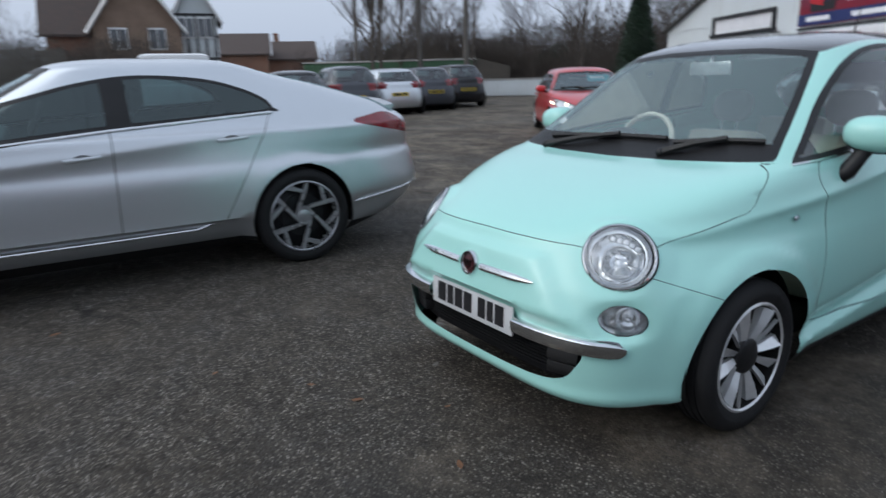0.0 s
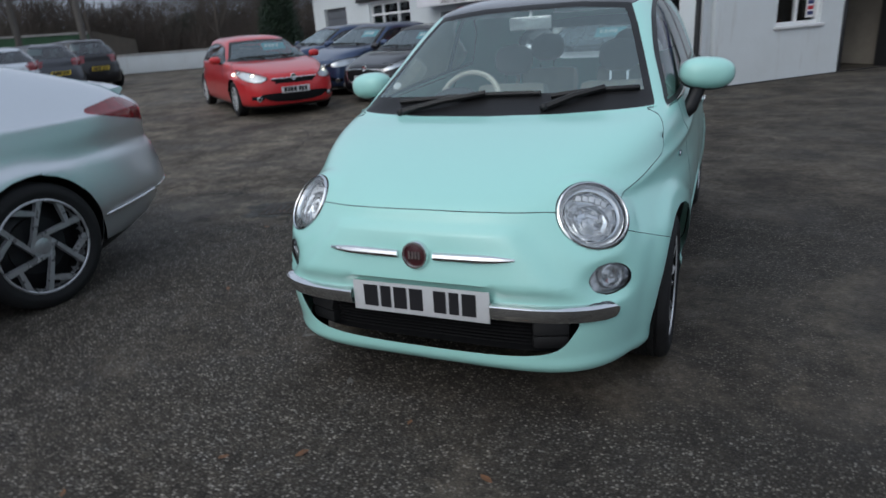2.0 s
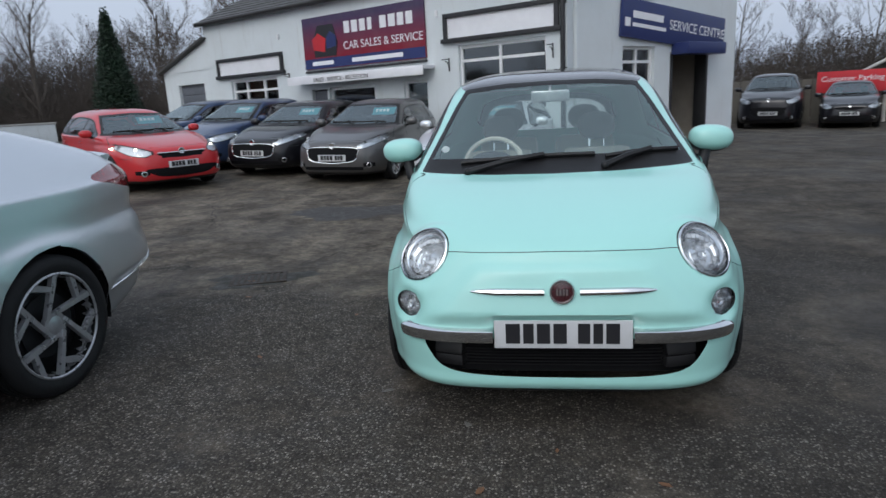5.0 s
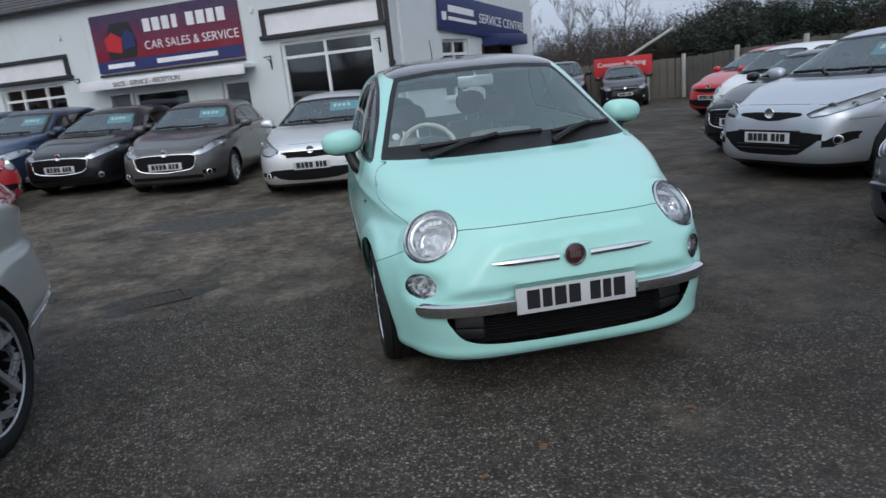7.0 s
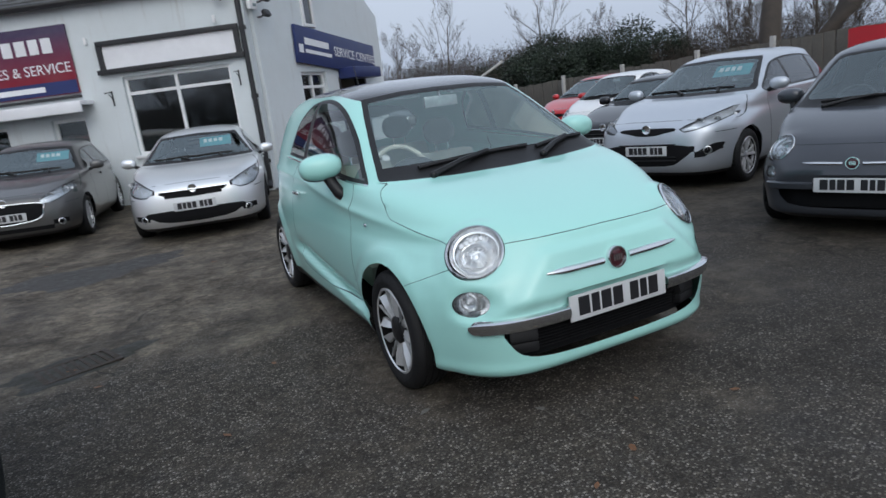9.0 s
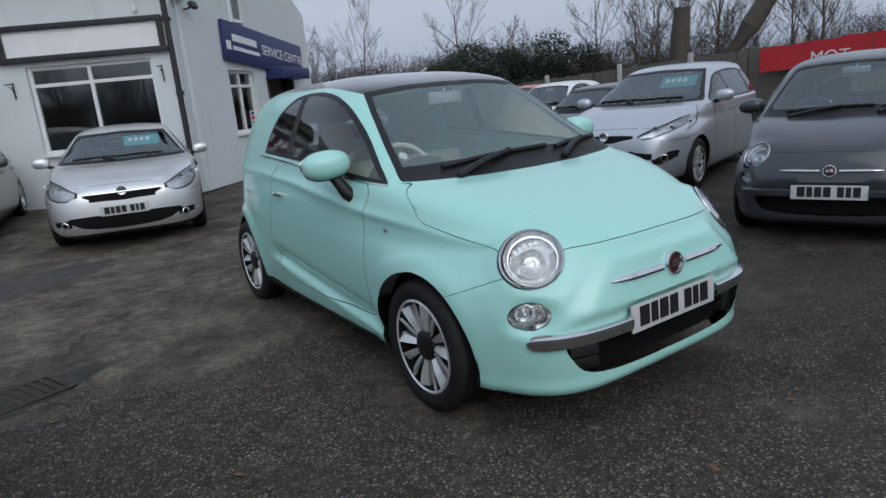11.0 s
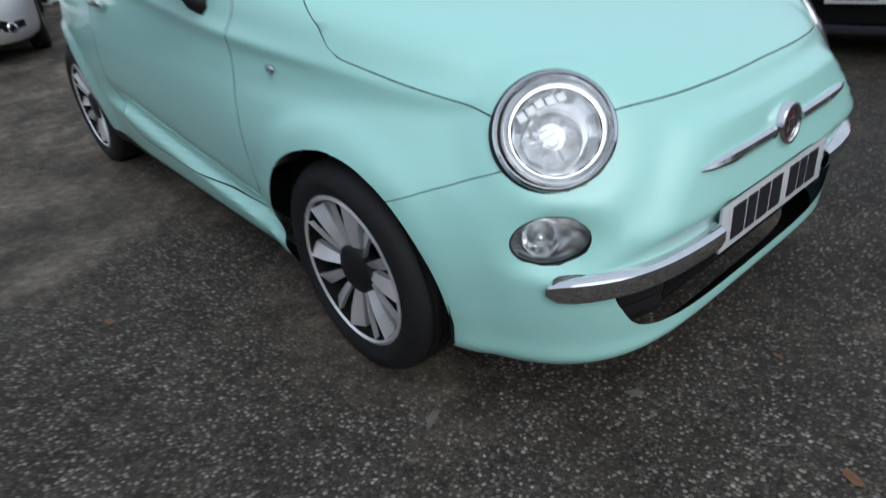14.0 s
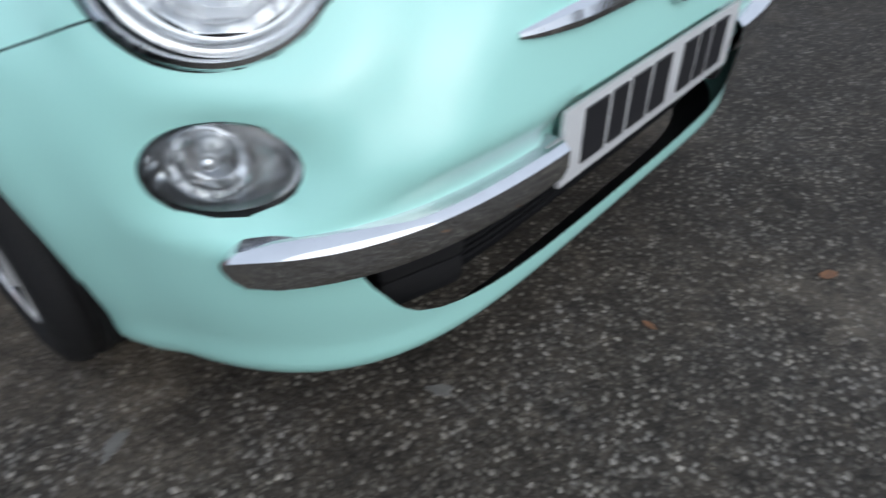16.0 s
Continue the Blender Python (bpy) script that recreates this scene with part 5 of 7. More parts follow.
    link(nt, ramp(nt, split.outputs["Distance"], [(0.003, 1.0), (0.010, 0.0)]), crack.inputs[0])
    link(nt, ramp(nt, noise_tex(nt, 0.55, 3.0, 0.6, co), [(0.51, 0.0), (0.60, 0.75)]), crack.inputs[1])
    base = mixed(nt, crack.outputs[0], base, (0.010, 0.009, 0.008))
    # the ground turns darker towards +x, with an uneven edge
    rightward = nt.nodes.new("ShaderNodeMath")
    rightward.operation = 'MULTIPLY_ADD'
    rightward.inputs[1].default_value = 0.30
    link(nt, sep.outputs[0], rightward.inputs[0])
    link(nt, wide.outputs["Fac"], rightward.inputs[2])
    base = mixed(nt, ramp(nt, rightward.outputs[0], [(0.40, 0.0), (0.80, 0.75)]), base, mixed(nt, 0.40, (0.014, 0.012, 0.010), base))
    base = mixed(nt, 1.0, base, (0.93, 0.915, 0.895), 'MULTIPLY')
    link(nt, base, b.inputs["Base Color"])
    link(nt, ramp(nt, damp, [(0.40, 0.90), (0.68, 0.62)]), b.inputs["Roughness"])
    b.inputs["Specular IOR Level"].default_value = 0.35
    hump = mixed(nt, 0.5, ramp(nt, d1, [(0.0, 1.0), (0.7, 0.0)]), fine)
    bumped(nt, b, hump, 0.7, 0.006)
    return m


ASPHALT = asphalt()
ticks = sorted(set([round(v, 3) for v in np.arange(-16, 16.01, 0.5)] + [s * round(16 * 1.35 ** k, 2) for k in range(1, 13) for s in (-1, 1)]))
gv = [(x, y, lift(x, y)) for y in ticks for x in ticks]
n_ = len(ticks)
gf = [[r * n_ + c, r * n_ + c + 1, (r + 1) * n_ + c + 1, (r + 1) * n_ + c] for r in range(n_ - 1) for c in range(n_ - 1)]
tagged(solid("ground", (gv, gf), ASPHALT), "worn dark asphalt yard with pale chippings", "ground", "", "structure")

# ---------------------------------------------------------------- the mint car
small_hatch("mint green three-door hatchback with a black roof", MINT, Matrix(), True, CREAM, SEAT_GREY, ROOF_BLACK)

# ---------------------------------------------------------------- the other cars
def row_pose(px, py, turn, reach, k=0.92):
    """The pose of a car from the ground below its front plate, its turn and the way from there to its middle."""
    a = radians(turn)
    return stand(px - math.sin(a) * reach * k, py + math.cos(a) * reach * k, turn) @ Matrix.Diagonal((k, k, k, 1))


INSIGNIA = hood_spec(-2.34, 2.53, 0.925, 1.455, 0.72, (-0.98, 0.99), (-0.10, 1.40), (1.15, 1.385), (2.26, 1.085), 0.60)
ASTRA = hood_spec(-2.27, 1.90, 0.905, 1.40, 0.73, (-1.02, 0.94), (-0.22, 1.305), (1.45, 1.275), (1.78, 0.96), 0.60)
P208 = hood_spec(-2.11, 1.86, 0.868, 1.42, 0.72, (-0.98, 0.95), (-0.18, 1.33), (1.40, 1.30), (1.74, 0.97), 0.58)
I20 = hood_spec(-2.06, 1.93, 0.855, 1.49, 0.76, (-1.02, 1.0), (-0.18, 1.40), (1.48, 1.37), (1.80, 1.02), 0.58)
MINI = hood_spec(-1.98, 1.74, 0.84, 1.37, 0.72, (-0.82, 0.96), (-0.30, 1.29), (1.40, 1.27), (1.62, 0.96), 0.60)
SUV = hood_spec(-2.20, 2.15, 0.92, 1.70, 0.92, (-1.05, 1.15), (-0.30, 1.60), (1.75, 1.58), (2.05, 1.15), 0.64)
EYES = [(0.46, 0.69), (0.58, 0.755), (0.79, 0.82), (0.85, 0.75), (0.77, 0.64), (0.58, 0.61)]
EYES_208 = [(0.44, 0.66), (0.56, 0.765), (0.75, 0.84), (0.80, 0.77), (0.72, 0.68), (0.54, 0.61)]
EYES_I20 = [(0.37, 0.70), (0.52, 0.775), (0.76, 0.90), (0.81, 0.875), (0.72, 0.75), (0.56, 0.68), (0.43, 0.66)]
GR_ASTRA = [[(0.40, 0.665), (0.36, 0.605), (0.10, 0.58)], [(0.58, 0.42), (0.54, 0.34), (0.40, 0.28), (0.10, 0.26)]]
GR_208 = [[(0.40, 0.64), (0.47, 0.54), (0.40, 0.42), (0.10, 0.38)], [(0.50, 0.31), (0.48, 0.27), (0.10, 0.26)]]
GR_I20 = [[(0.30, 0.72), (0.34, 0.68), (0.10, 0.64)], [(0.50, 0.52), (0.42, 0.36), (0.30, 0.30), (0.10, 0.29)]]

saloon("silver five-door saloon with dark windows", SILVER, stand(-3.337, -2.886, -2), INSIGNIA, 2.737, 0.345, 0.925, "wide", lamps=EYES, grille=GR_ASTRA, glass_rear=SMOKED, rings=84, around=150, tail_lamp=[(1.80, 0.995), (1.95, 1.03), (2.14, 1.045), (2.30, 0.97), (2.42, 0.865), (2.22, 0.90), (2.0, 0.945)], strips=True, glass_end=1.24)
saloon("silver five-door hatchback facing the yard", SILVER_LIGHT, row_pose(-1.17, 4.15, -11.0, 2.27), ASTRA, 2.685, 0.32, 0.905, lamps=EYES, grille=GR_ASTRA, bars=[(-0.42, 0.42, 0.672)], card=(0.25, 0.46), group="cars along the office")
saloon("brown-grey five-door hatchback facing the yard", TAUPE_PAINT, row_pose(-3.30, 5.60, -9.0, 2.11), P208, 2.538, 0.305, 0.868, lamps=EYES_208, grille=GR_208, chrome=GR_208[:1], card=(0.30, 0.46), group="cars along the office")
saloon("black five-door hatchback beside the office", BLACK_PAINT, row_pose(-5.10, 6.62, -12.0, 2.11), P208, 2.538, 0.305, 0.868, lamps=EYES_208, grille=GR_208, chrome=GR_208[:1], card=(0.28, 0.46), group="cars along the office")
saloon("navy blue hatchback beside the office", BLUE_PAINT, row_pose(-6.90, 7.65, -14.0, 2.06), I20, 2.525, 0.305, 0.855, lamps=EYES, grille=GR_ASTRA, bars=[(-0.42, 0.42, 0.672)], card=(0.26, 0.46), group="cars along the office")
saloon("dark blue hatchback near the garage", BLUE_PAINT, row_pose(-9.1, 9.0, -28.0, 2.06), I20, 2.525, 0.305, 0.855, lamps=EYES, grille=GR_ASTRA, group="cars along the office")
saloon("red five-door hatchback with its headlamps on", RED, row_pose(-5.62, 5.25, 54.0, 2.27), ASTRA, 2.685, 0.32, 0.905, lamps=EYES, grille=GR_ASTRA, bars=[(-0.42, 0.42, 0.672)], card=(0.25, 0.46), lit=True)
small_hatch("dark grey three-door hatchback with round lamps", GREY_PAINT, row_pose(2.66, -1.18, -72.0, 1.85), False, SEAT_DARK, SEAT_DARK, GREY_PAINT, "cars along the fence", None, GREY_PAINT)
saloon("blue-silver five-door hatchback by the fence", SILVER_BLUE, row_pose(3.45, 1.6, -74.0, 2.06, 0.97), I20, 2.525, 0.305, 0.855, lamps=EYES_I20, grille=GR_I20, slats=(0.36, 0.40, 0.54), fog=((0.53, 0.40), (0.66, 0.50), (0.76, 0.53), (0.76, 0.46), (0.63, 0.385)), card=(0.28, 0.46), group="cars along the fence")
saloon("black small hatchback with a round face", BLACK_PAINT, row_pose(4.3, 3.35, -74.0, 1.98), MINI, 2.467, 0.30, 0.84, lamps=EYES, grille=GR_208, chrome=GR_208[:1], slats=(0.46, 0.50, 0.54, 0.58), doors=2, group="cars along the fence")
small_hatch("white three-door hatchback with red mirrors", WHITE_PAINT, row_pose(6.44, 6.53, -74.0, 1.85), False, SEAT_DARK, SEAT_DARK, WHITE_PAINT, "cars along the fence", RED)
saloon("red small hatchback by the fence", RED, row_pose(7.16, 8.45, -74.0, 2.06), I20, 2.525, 0.305, 0.855, lamps=EYES, grille=GR_ASTRA, group="cars along the fence")
saloon("black sport utility car by the fence", BLACK_PAINT, row_pose(6.4, 15.2, -22.0, 2.2), SUV, 2.64, 0.35, 0.92, lamps=[(a, b + 0.14) for a, b in EYES], grille=GR_208, group="cars by the parking sign")
saloon("black hatchback beside the parking sign", BLACK_PAINT, row_pose(8.1, 14.2, -24.0, 2.06, 0.84), I20, 2.525, 0.305, 0.855, lamps=EYES, grille=GR_ASTRA, group="cars by the parking sign")

# ---------------------------------------------------------------- the office building
def wall_paint():
    m, nt, b = shader("white_masonry_paint")
    co = coords(nt)
    broad, fine = noise_tex(nt, 1.2, 6.0, 0.7, co), noise_tex(nt, 45.0, 4.0, 0.7, co)
    stretch = nt.nodes.new("ShaderNodeMapping")
    stretch.inputs["Scale"].default_value = (5.0, 5.0, 0.5)
    link(nt, co, stretch.inputs[0])
    streak = noise_tex(nt, 1.0, 5.0, 0.7, stretch.outputs[0])
    base = mixed(nt, ramp(nt, broad, [(0.4, 0.0), (0.75, 0.5)]), (0.66, 0.705, 0.72), (0.57, 0.60, 0.595))
    base = mixed(nt, ramp(nt, streak, [(0.58, 0.0), (0.75, 0.45)]), base, (0.40, 0.385, 0.35))
    link(nt, base, b.inputs["Base Color"])
    b.inputs["Roughness"].default_value = 0.75
    bumped(nt, b, fine, 0.35, 0.006)
    return m


WALL = wall_paint()
FRAME_WHITE = surface("white_window_plastic", (0.78, 0.79, 0.79), 0.35, 0.0, 0.05, 5.0)
BLACK_WOOD = surface("black_painted_timber", (0.02, 0.02, 0.022), 0.5, 0.0, 0.25, 6.0, 0.3, 60.0)
RED_BANNER = surface("red_banner_cloth", (0.50, 0.02, 0.03), 0.6, 0.0, 0.1, 2.0, 0.2, 20.0)
SIGN_NAVY = surface("sign_navy", (0.018, 0.03, 0.12), 0.4, 0.0, 0.1, 2.0)
SIGN_WHITE = surface("sign_white", (0.78, 0.78, 0.80), 0.45, 0.0, 0.05, 3.0)
SLATE = surface("roof_slate", (0.055, 0.053, 0.050), 0.6, 0.0, 0.35, 2.0, 0.5, 30.0)
SHUTTER = surface("grey_shutter", (0.12, 0.13, 0.15), 0.55, 0.0, 0.15, 4.0, 0.2, 40.0)
# dimness of the rooms, put into a dark colour
ROOM = surface("room_dimness_tone", (0.10, 0.095, 0.09), 0.8, 0.0, 0.3, 2.0)
PASSAGE = surface("beige_passage_paint", (0.34, 0.31, 0.27), 0.8, 0.0, 0.2, 2.0)
WINDOW = glass("window_glass", (0.55, 0.60, 0.60), base=0.05)


def lettering(text, size, mat, parent, m, align='LEFT', name="lettering"):
    cu = bpy.data.curves.new("letters", 'FONT')
    cu.body, cu.size, cu.extrude, cu.align_x = text, size, 0.002, align
    tmp = bpy.data.objects.new("letters", cu)
    scene.collection.objects.link(tmp)
    me = bpy.data.meshes.new_from_object(tmp.evaluated_get(bpy.context.evaluated_depsgraph_get()))
    bpy.data.objects.remove(tmp)
    me.materials.clear()
    me.materials.append(mat)
    ob = new(name, me)
    ob.parent = parent
    ob.matrix_basis = m
    return ob


def pierced(x0, x1, z0, z1, holes, y0=0.0, y1=0.25):
    """A wall slab between y0 and y1 with rectangular openings, in one piece."""
    xs = sorted({x0, x1, *(h[0] for h in holes), *(h[1] for h in holes)})
    zs = sorted({z0, z1, *(h[2] for h in holes), *(h[3] for h in holes)})
    nx, nz = len(xs) - 1, len(zs) - 1
    full = {(i, j) for i in range(nx) for j in range(nz) if not any(h[0] <= xs[i] and xs[i + 1] <= h[1] and h[2] <= zs[j] and zs[j + 1] <= h[3] for h in holes)}
    at = lambda i, j, k: (i * (nz + 1) + j) * 2 + k
    verts = [(xs[i], (y0, y1)[k], zs[j]) for i in range(nx + 1) for j in range(nz + 1) for k in (0, 1)]
    faces = []
    for i, j in sorted(full):
        faces += [[at(i, j, 0), at(i + 1, j, 0), at(i + 1, j + 1, 0), at(i, j + 1, 0)], [at(i, j, 1), at(i, j + 1, 1), at(i + 1, j + 1, 1), at(i + 1, j, 1)]]
        for di, dj, a, c in ((-1, 0, (i, j), (i, j + 1)), (1, 0, (i + 1, j), (i + 1, j + 1)), (0, -1, (i, j), (i + 1, j)), (0, 1, (i, j + 1), (i + 1, j + 1))):
            if (i + di, j + dj) not in full:
                faces.append([at(*a, 0), at(*c, 0), at(*c, 1), at(*a, 1)])
    used = sorted({v for f in faces for v in f})
    index = {v: k for k, v in enumerate(used)}
    return [verts[v] for v in used], [[index[v] for v in f] for f in faces]


def window(parent, x0, x1, z0, z1, mullions=(0.5,), transom=None, depth=0.10, mat=None):
    w = solid("window", join(box(x1 - x0 + 0.10, 0.06, 0.05, (0.5 * (x0 + x1), -0.015, z0 - 0.028), 0.01)), mat or FRAME_WHITE, parent)
    t = 0.055
    bars = [box(t, 0.06, z1 - z0, (x0 + t / 2, depth, 0.5 * (z0 + z1))), box(t, 0.06, z1 - z0, (x1 - t / 2, depth, 0.5 * (z0 + z1))), box(x1 - x0 - 2 * t, 0.058, t, (0.5 * (x0 + x1), depth, z0 + t / 2)), box(x1 - x0 - 2 * t, 0.058, t, (0.5 * (x0 + x1), depth, z1 - t / 2))]
    for f in mullions:
        bars.append(box(t, 0.056, z1 - z0 - 2 * t, (x0 + (x1 - x0) * f, depth, 0.5 * (z0 + z1))))
    if transom:
        bars.append(box(x1 - x0 - 2 * t, 0.054, t, (0.5 * (x0 + x1), depth, transom)))
    solid("window_frame", join(*bars), mat or FRAME_WHITE, w)
    solid("pane", box(x1 - x0 - 0.02, 0.006, z1 - z0 - 0.02, (0.5 * (x0 + x1), depth + 0.01, 0.5 * (z0 + z1))), WINDOW, w)
    return w


FA = Matrix(((0.879, 0.477, 0, 0.50), (-0.477, 0.879, 0, 7.85), (0, 0, 1, 0), (0, 0, 0, 1)))
SA = Matrix(((0.695, -0.719, 0, 0.50), (0.719, 0.695, 0, 7.85), (0, 0, 1, 0), (0, 0, 0, 1)))
office = thing("office_building", Matrix(), "white painted single-storey office with shop windows", "building")
front = new("front_wall_group")
front.parent, front.matrix_basis = office, FA
holes = [(-2.37, -0.42, 0.97, 2.35), (-9.92, -8.0, 1.0, 2.12), (-6.75, -6.22, -0.2, 1.72), (-6.15, -4.70, 0.55, 1.74), (-3.85, -3.20, 0.55, 1.76), (-12.5, -11.2, -0.2, 2.14)]
solid("wall", pierced(-10.9, 0.0, -0.3, 3.66, holes[:5]), WALL, front, "white painted front wall")
solid("wall", pierced(-13.2, -10.9, -0.3, 2.50, holes[5:], 0.02, 0.25), WALL, front, "white painted garage wall")
solid("gable_fill", prism([(-13.2, 2.50), (-10.9, 2.50), (-10.9, 3.25)], 0.2, 'y'), WALL, front)
window(front, -2.37, -0.42, 0.97, 2.35, (0.48,), 2.06)
window(front, -9.92, -8.0, 1.0, 2.12, (0.30, 0.68), 1.83)
window(front, -6.15, -4.70, 0.55, 1.74, (), None)
window(front, -3.85, -3.20, 0.55, 1.76, (), None)
solid("entrance_door", join(box(0.50, 0.05, 1.9, (-6.485, 0.10, 0.75), 0.01)), SHUTTER, front)
gd = solid("garage_door", box(1.28, 0.02, 2.3, (-11.85, 0.15, 1.1)), SHUTTER, front, "grey slatted garage door")
for k in range(11):
    solid("slat", box(1.27, 0.03, 0.195, (-11.85, 0.12, 0.1 + 0.205 * k), 0.01), SHUTTER, gd)
# added dark sheet that stops the view past the garage door
solid("garage_backing", box(1.9, 0.05, 2.6, (-11.85, 0.5, 1.1)), ROOM, front)
for a0, a1, z0, z1 in ((-2.68, -0.14, 2.42, 2.98), (-10.4, -7.68, 2.18, 2.70)):
    t = 0.085
    fr = solid("fascia_frame", join(box(a1 - a0, 0.07, t, (0.5 * (a0 + a1), -0.036, z1 - t / 2), 0.008), box(a1 - a0 + 0.10, 0.10, t, (0.5 * (a0 + a1), -0.05, z0 + t / 2), 0.008), box(t, 0.068, z1 - z0 - 2 * t, (a0 + t / 2, -0.035, 0.5 * (z0 + z1))), box(t, 0.068, z1 - z0 - 2 * t, (a1 - t / 2, -0.035, 0.5 * (z0 + z1)))), BLACK_WOOD, front, "black timber frame round a blank white board")
    solid("blank_board", box(a1 - a0 - 2 * t, 0.02, z1 - z0 - 2 * t, (0.5 * (a0 + a1), -0.012, 0.5 * (z0 + z1))), SIGN_WHITE, fr)
def fading_sign():
    m, nt, b = shader("sign_navy_to_red")
    sep = nt.nodes.new("ShaderNodeSeparateXYZ")
    link(nt, coords(nt), sep.inputs[0])
    fade = nt.nodes.new("ShaderNodeMapRange")
    fade.inputs[1].default_value, fade.inputs[2].default_value = 2.40, 3.25
    link(nt, sep.outputs[2], fade.inputs[0])
    base = mixed(nt, fade.outputs[0], (0.24, 0.010, 0.024), (0.035, 0.014, 0.065))
    link(nt, mixed(nt, ramp(nt, noise_tex(nt, 3.0), [(0.4, 0.0), (0.8, 0.12)]), base, (0.2, 0.2, 0.2)), b.inputs["Base Color"])
    b.inputs["Roughness"].default_value = 0.4
    return m


sign = solid("sign_board", box(3.68, 0.05, 1.16, (-4.99, -0.03, 2.77), 0.006), fading_sign(), front, "red and navy sign board")
solid("sign_strip", box(3.67, 0.01, 0.22, (-4.99, -0.058, 2.31)), SIGN_NAVY, sign)
for x, w in ((-5.36, 0.17), (-5.12, 0.18), (-4.88, 0.17), (-4.66, 0.12), (-4.27, 0.18), (-4.02, 0.19), (-3.78, 0.17), (-3.54, 0.18)):
    solid("name_bar", box(w, 0.008, 0.25, (x, -0.058, 3.03)), SIGN_WHITE, sign)
for x, w in ((-6.2, 0.7), (-4.5, 1.5)):
    solid("contact_bar", box(w, 0.008, 0.09, (x, -0.066, 2.31)), SIGN_WHITE, sign)
pic = solid("picture_ground", prism([(-6.45, 2.45), (-5.75, 2.45), (-5.68, 2.75), (-5.8, 3.15), (-6.3, 3.15), (-6.5, 2.8)], -0.008, 'y'), PLATE_INK, sign, "", False)
pic.location = (0, -0.056, 0)
solid("picture_shape", moved(prism([(-6.47, 2.62), (-6.1, 2.55), (-6.05, 2.85), (-6.3, 2.98), (-6.5, 2.85)], -0.008, 'y'), Matrix.Translation((0, -0.065, 0))), RED_BANNER, sign, "", False)
solid("picture_shape", moved(prism([(-6.04, 2.62), (-5.72, 2.66), (-5.7, 2.88), (-5.9, 3.0), (-6.04, 2.86)], -0.008, 'y'), Matrix.Translation((0, -0.065, 0))), SIGN_NAVY, sign, "", False)
canopy = solid("shelf_canopy", join(box(4.15, 0.40, 0.07, (-5.05, -0.20, 2.0), 0.01), box(4.15, 0.03, 0.17, (-5.05, -0.40, 1.93), 0.006)), SIGN_WHITE, front, "white shelf over the entrance")
solid("shelf_edge", box(3.7, 0.05, 0.05, (-5.0, -0.03, 2.13), 0.008), BLACK_WOOD, canopy)
side = new("side_wall_group")
side.parent, side.matrix_basis = office, SA
solid("wall", pierced(0.26, 5.8, -0.3, 3.5, [(1.60, 2.65, 0.97, 2.15), (3.20, 4.65, -0.3, 2.03)]), WALL, side, "white painted gable wall")
solid("gable_fill", prism([(0.0, 3.5), (5.8, 3.5), (2.9, 5.2)], 0.25, 'y'), WALL, side)
window(side, 1.60, 2.65, 0.97, 2.15, (0.5,), 1.86)
solid("passage", join(box(1.9, 0.06, 2.5, (3.92, 2.2, 1.0)), box(0.06, 1.9, 2.5, (3.02, 1.22, 1.0)), box(0.06, 1.9, 2.5, (4.83, 1.22, 1.0)), box(1.9, 1.9, 0.06, (3.92, 1.22, 2.24)), box(1.9, 1.9, 0.05, (3.92, 1.22, -0.02))), PASSAGE, side, "beige painted passage behind the open doorway")
solid("door_jamb", join(box(0.08, 0.28, 2.36, (3.24, 0.125, 0.86), 0.006), box(0.08, 0.28, 2.36, (4.61, 0.125, 0.86), 0.006)), BLACK_WOOD, side)
solid("notice_board", box(0.50, 0.03, 0.62, (3.62, 2.14, 1.42), 0.006), PLATE_INK, side)
solid("wall_rail", box(1.6, 0.03, 0.12, (3.92, 2.14, 0.55), 0.006), SHUTTER, side)
tub = solid("teal_tub", lathe([(0.0, 0.02), (0.13, 0.02), (0.16, 0.26), (0.165, 0.26), (0.14, 0.0), (0.0, 0.0)], 20, 'z'), CARD_CYAN, side, "teal plastic tub in the passage")
tub.location = (3.75, 1.3, 0.02)
pst = solid("window_poster", box(0.20, 0.006, 0.30, (2.46, 0.075, 1.22)), CARD_WHITE, side, "small printed poster in the window")
for k, m_ in enumerate((SIGN_NAVY, RED_BANNER, SIGN_NAVY)):
    solid("poster_patch", box(0.14, 0.004, 0.06, (2.46, 0.070, 1.32 - 0.09 * k)), m_, pst)
svc = solid("sign_board", moved(box(3.70, 0.06, 0.72, (0, 0, 0), 0.006), pose(3.32, -0.05, 2.54, 0, 4.5, 0)), SIGN_NAVY, side, "navy service sign")
solid("service_canopy", join(box(1.45, 0.42, 0.24, (3.95, -0.21, 2.10), 0.03)), SIGN_NAVY, side, "navy canopy over the service door")
solid("plinth", box(5.8, 0.04, 0.22, (2.9, -0.015, -0.02)), BLACK_WOOD, side)
solid("plinth", box(10.9, 0.04, 0.14, (-5.45, -0.015, -0.02)), BLACK_WOOD, front)
solid("drainpipe", join(tube([(-0.06, -0.05, 0.22), (-0.06, -0.05, 3.62)], 0.045, 10), tube([(-0.06, -0.05, 0.24), (-0.04, -0.16, 0.14)], 0.045, 10), *(box(0.13, 0.03, 0.07, (-0.06, -0.02, zz), 0.006) for zz in (0.6, 1.75, 2.9))), BLACK_WOOD, front, "black cast drainpipe")
solid("gutter", tube([(-11.0, -0.16, 3.66), (0.05, -0.16, 3.66)], 0.06, 8), BLACK_WOOD, front)
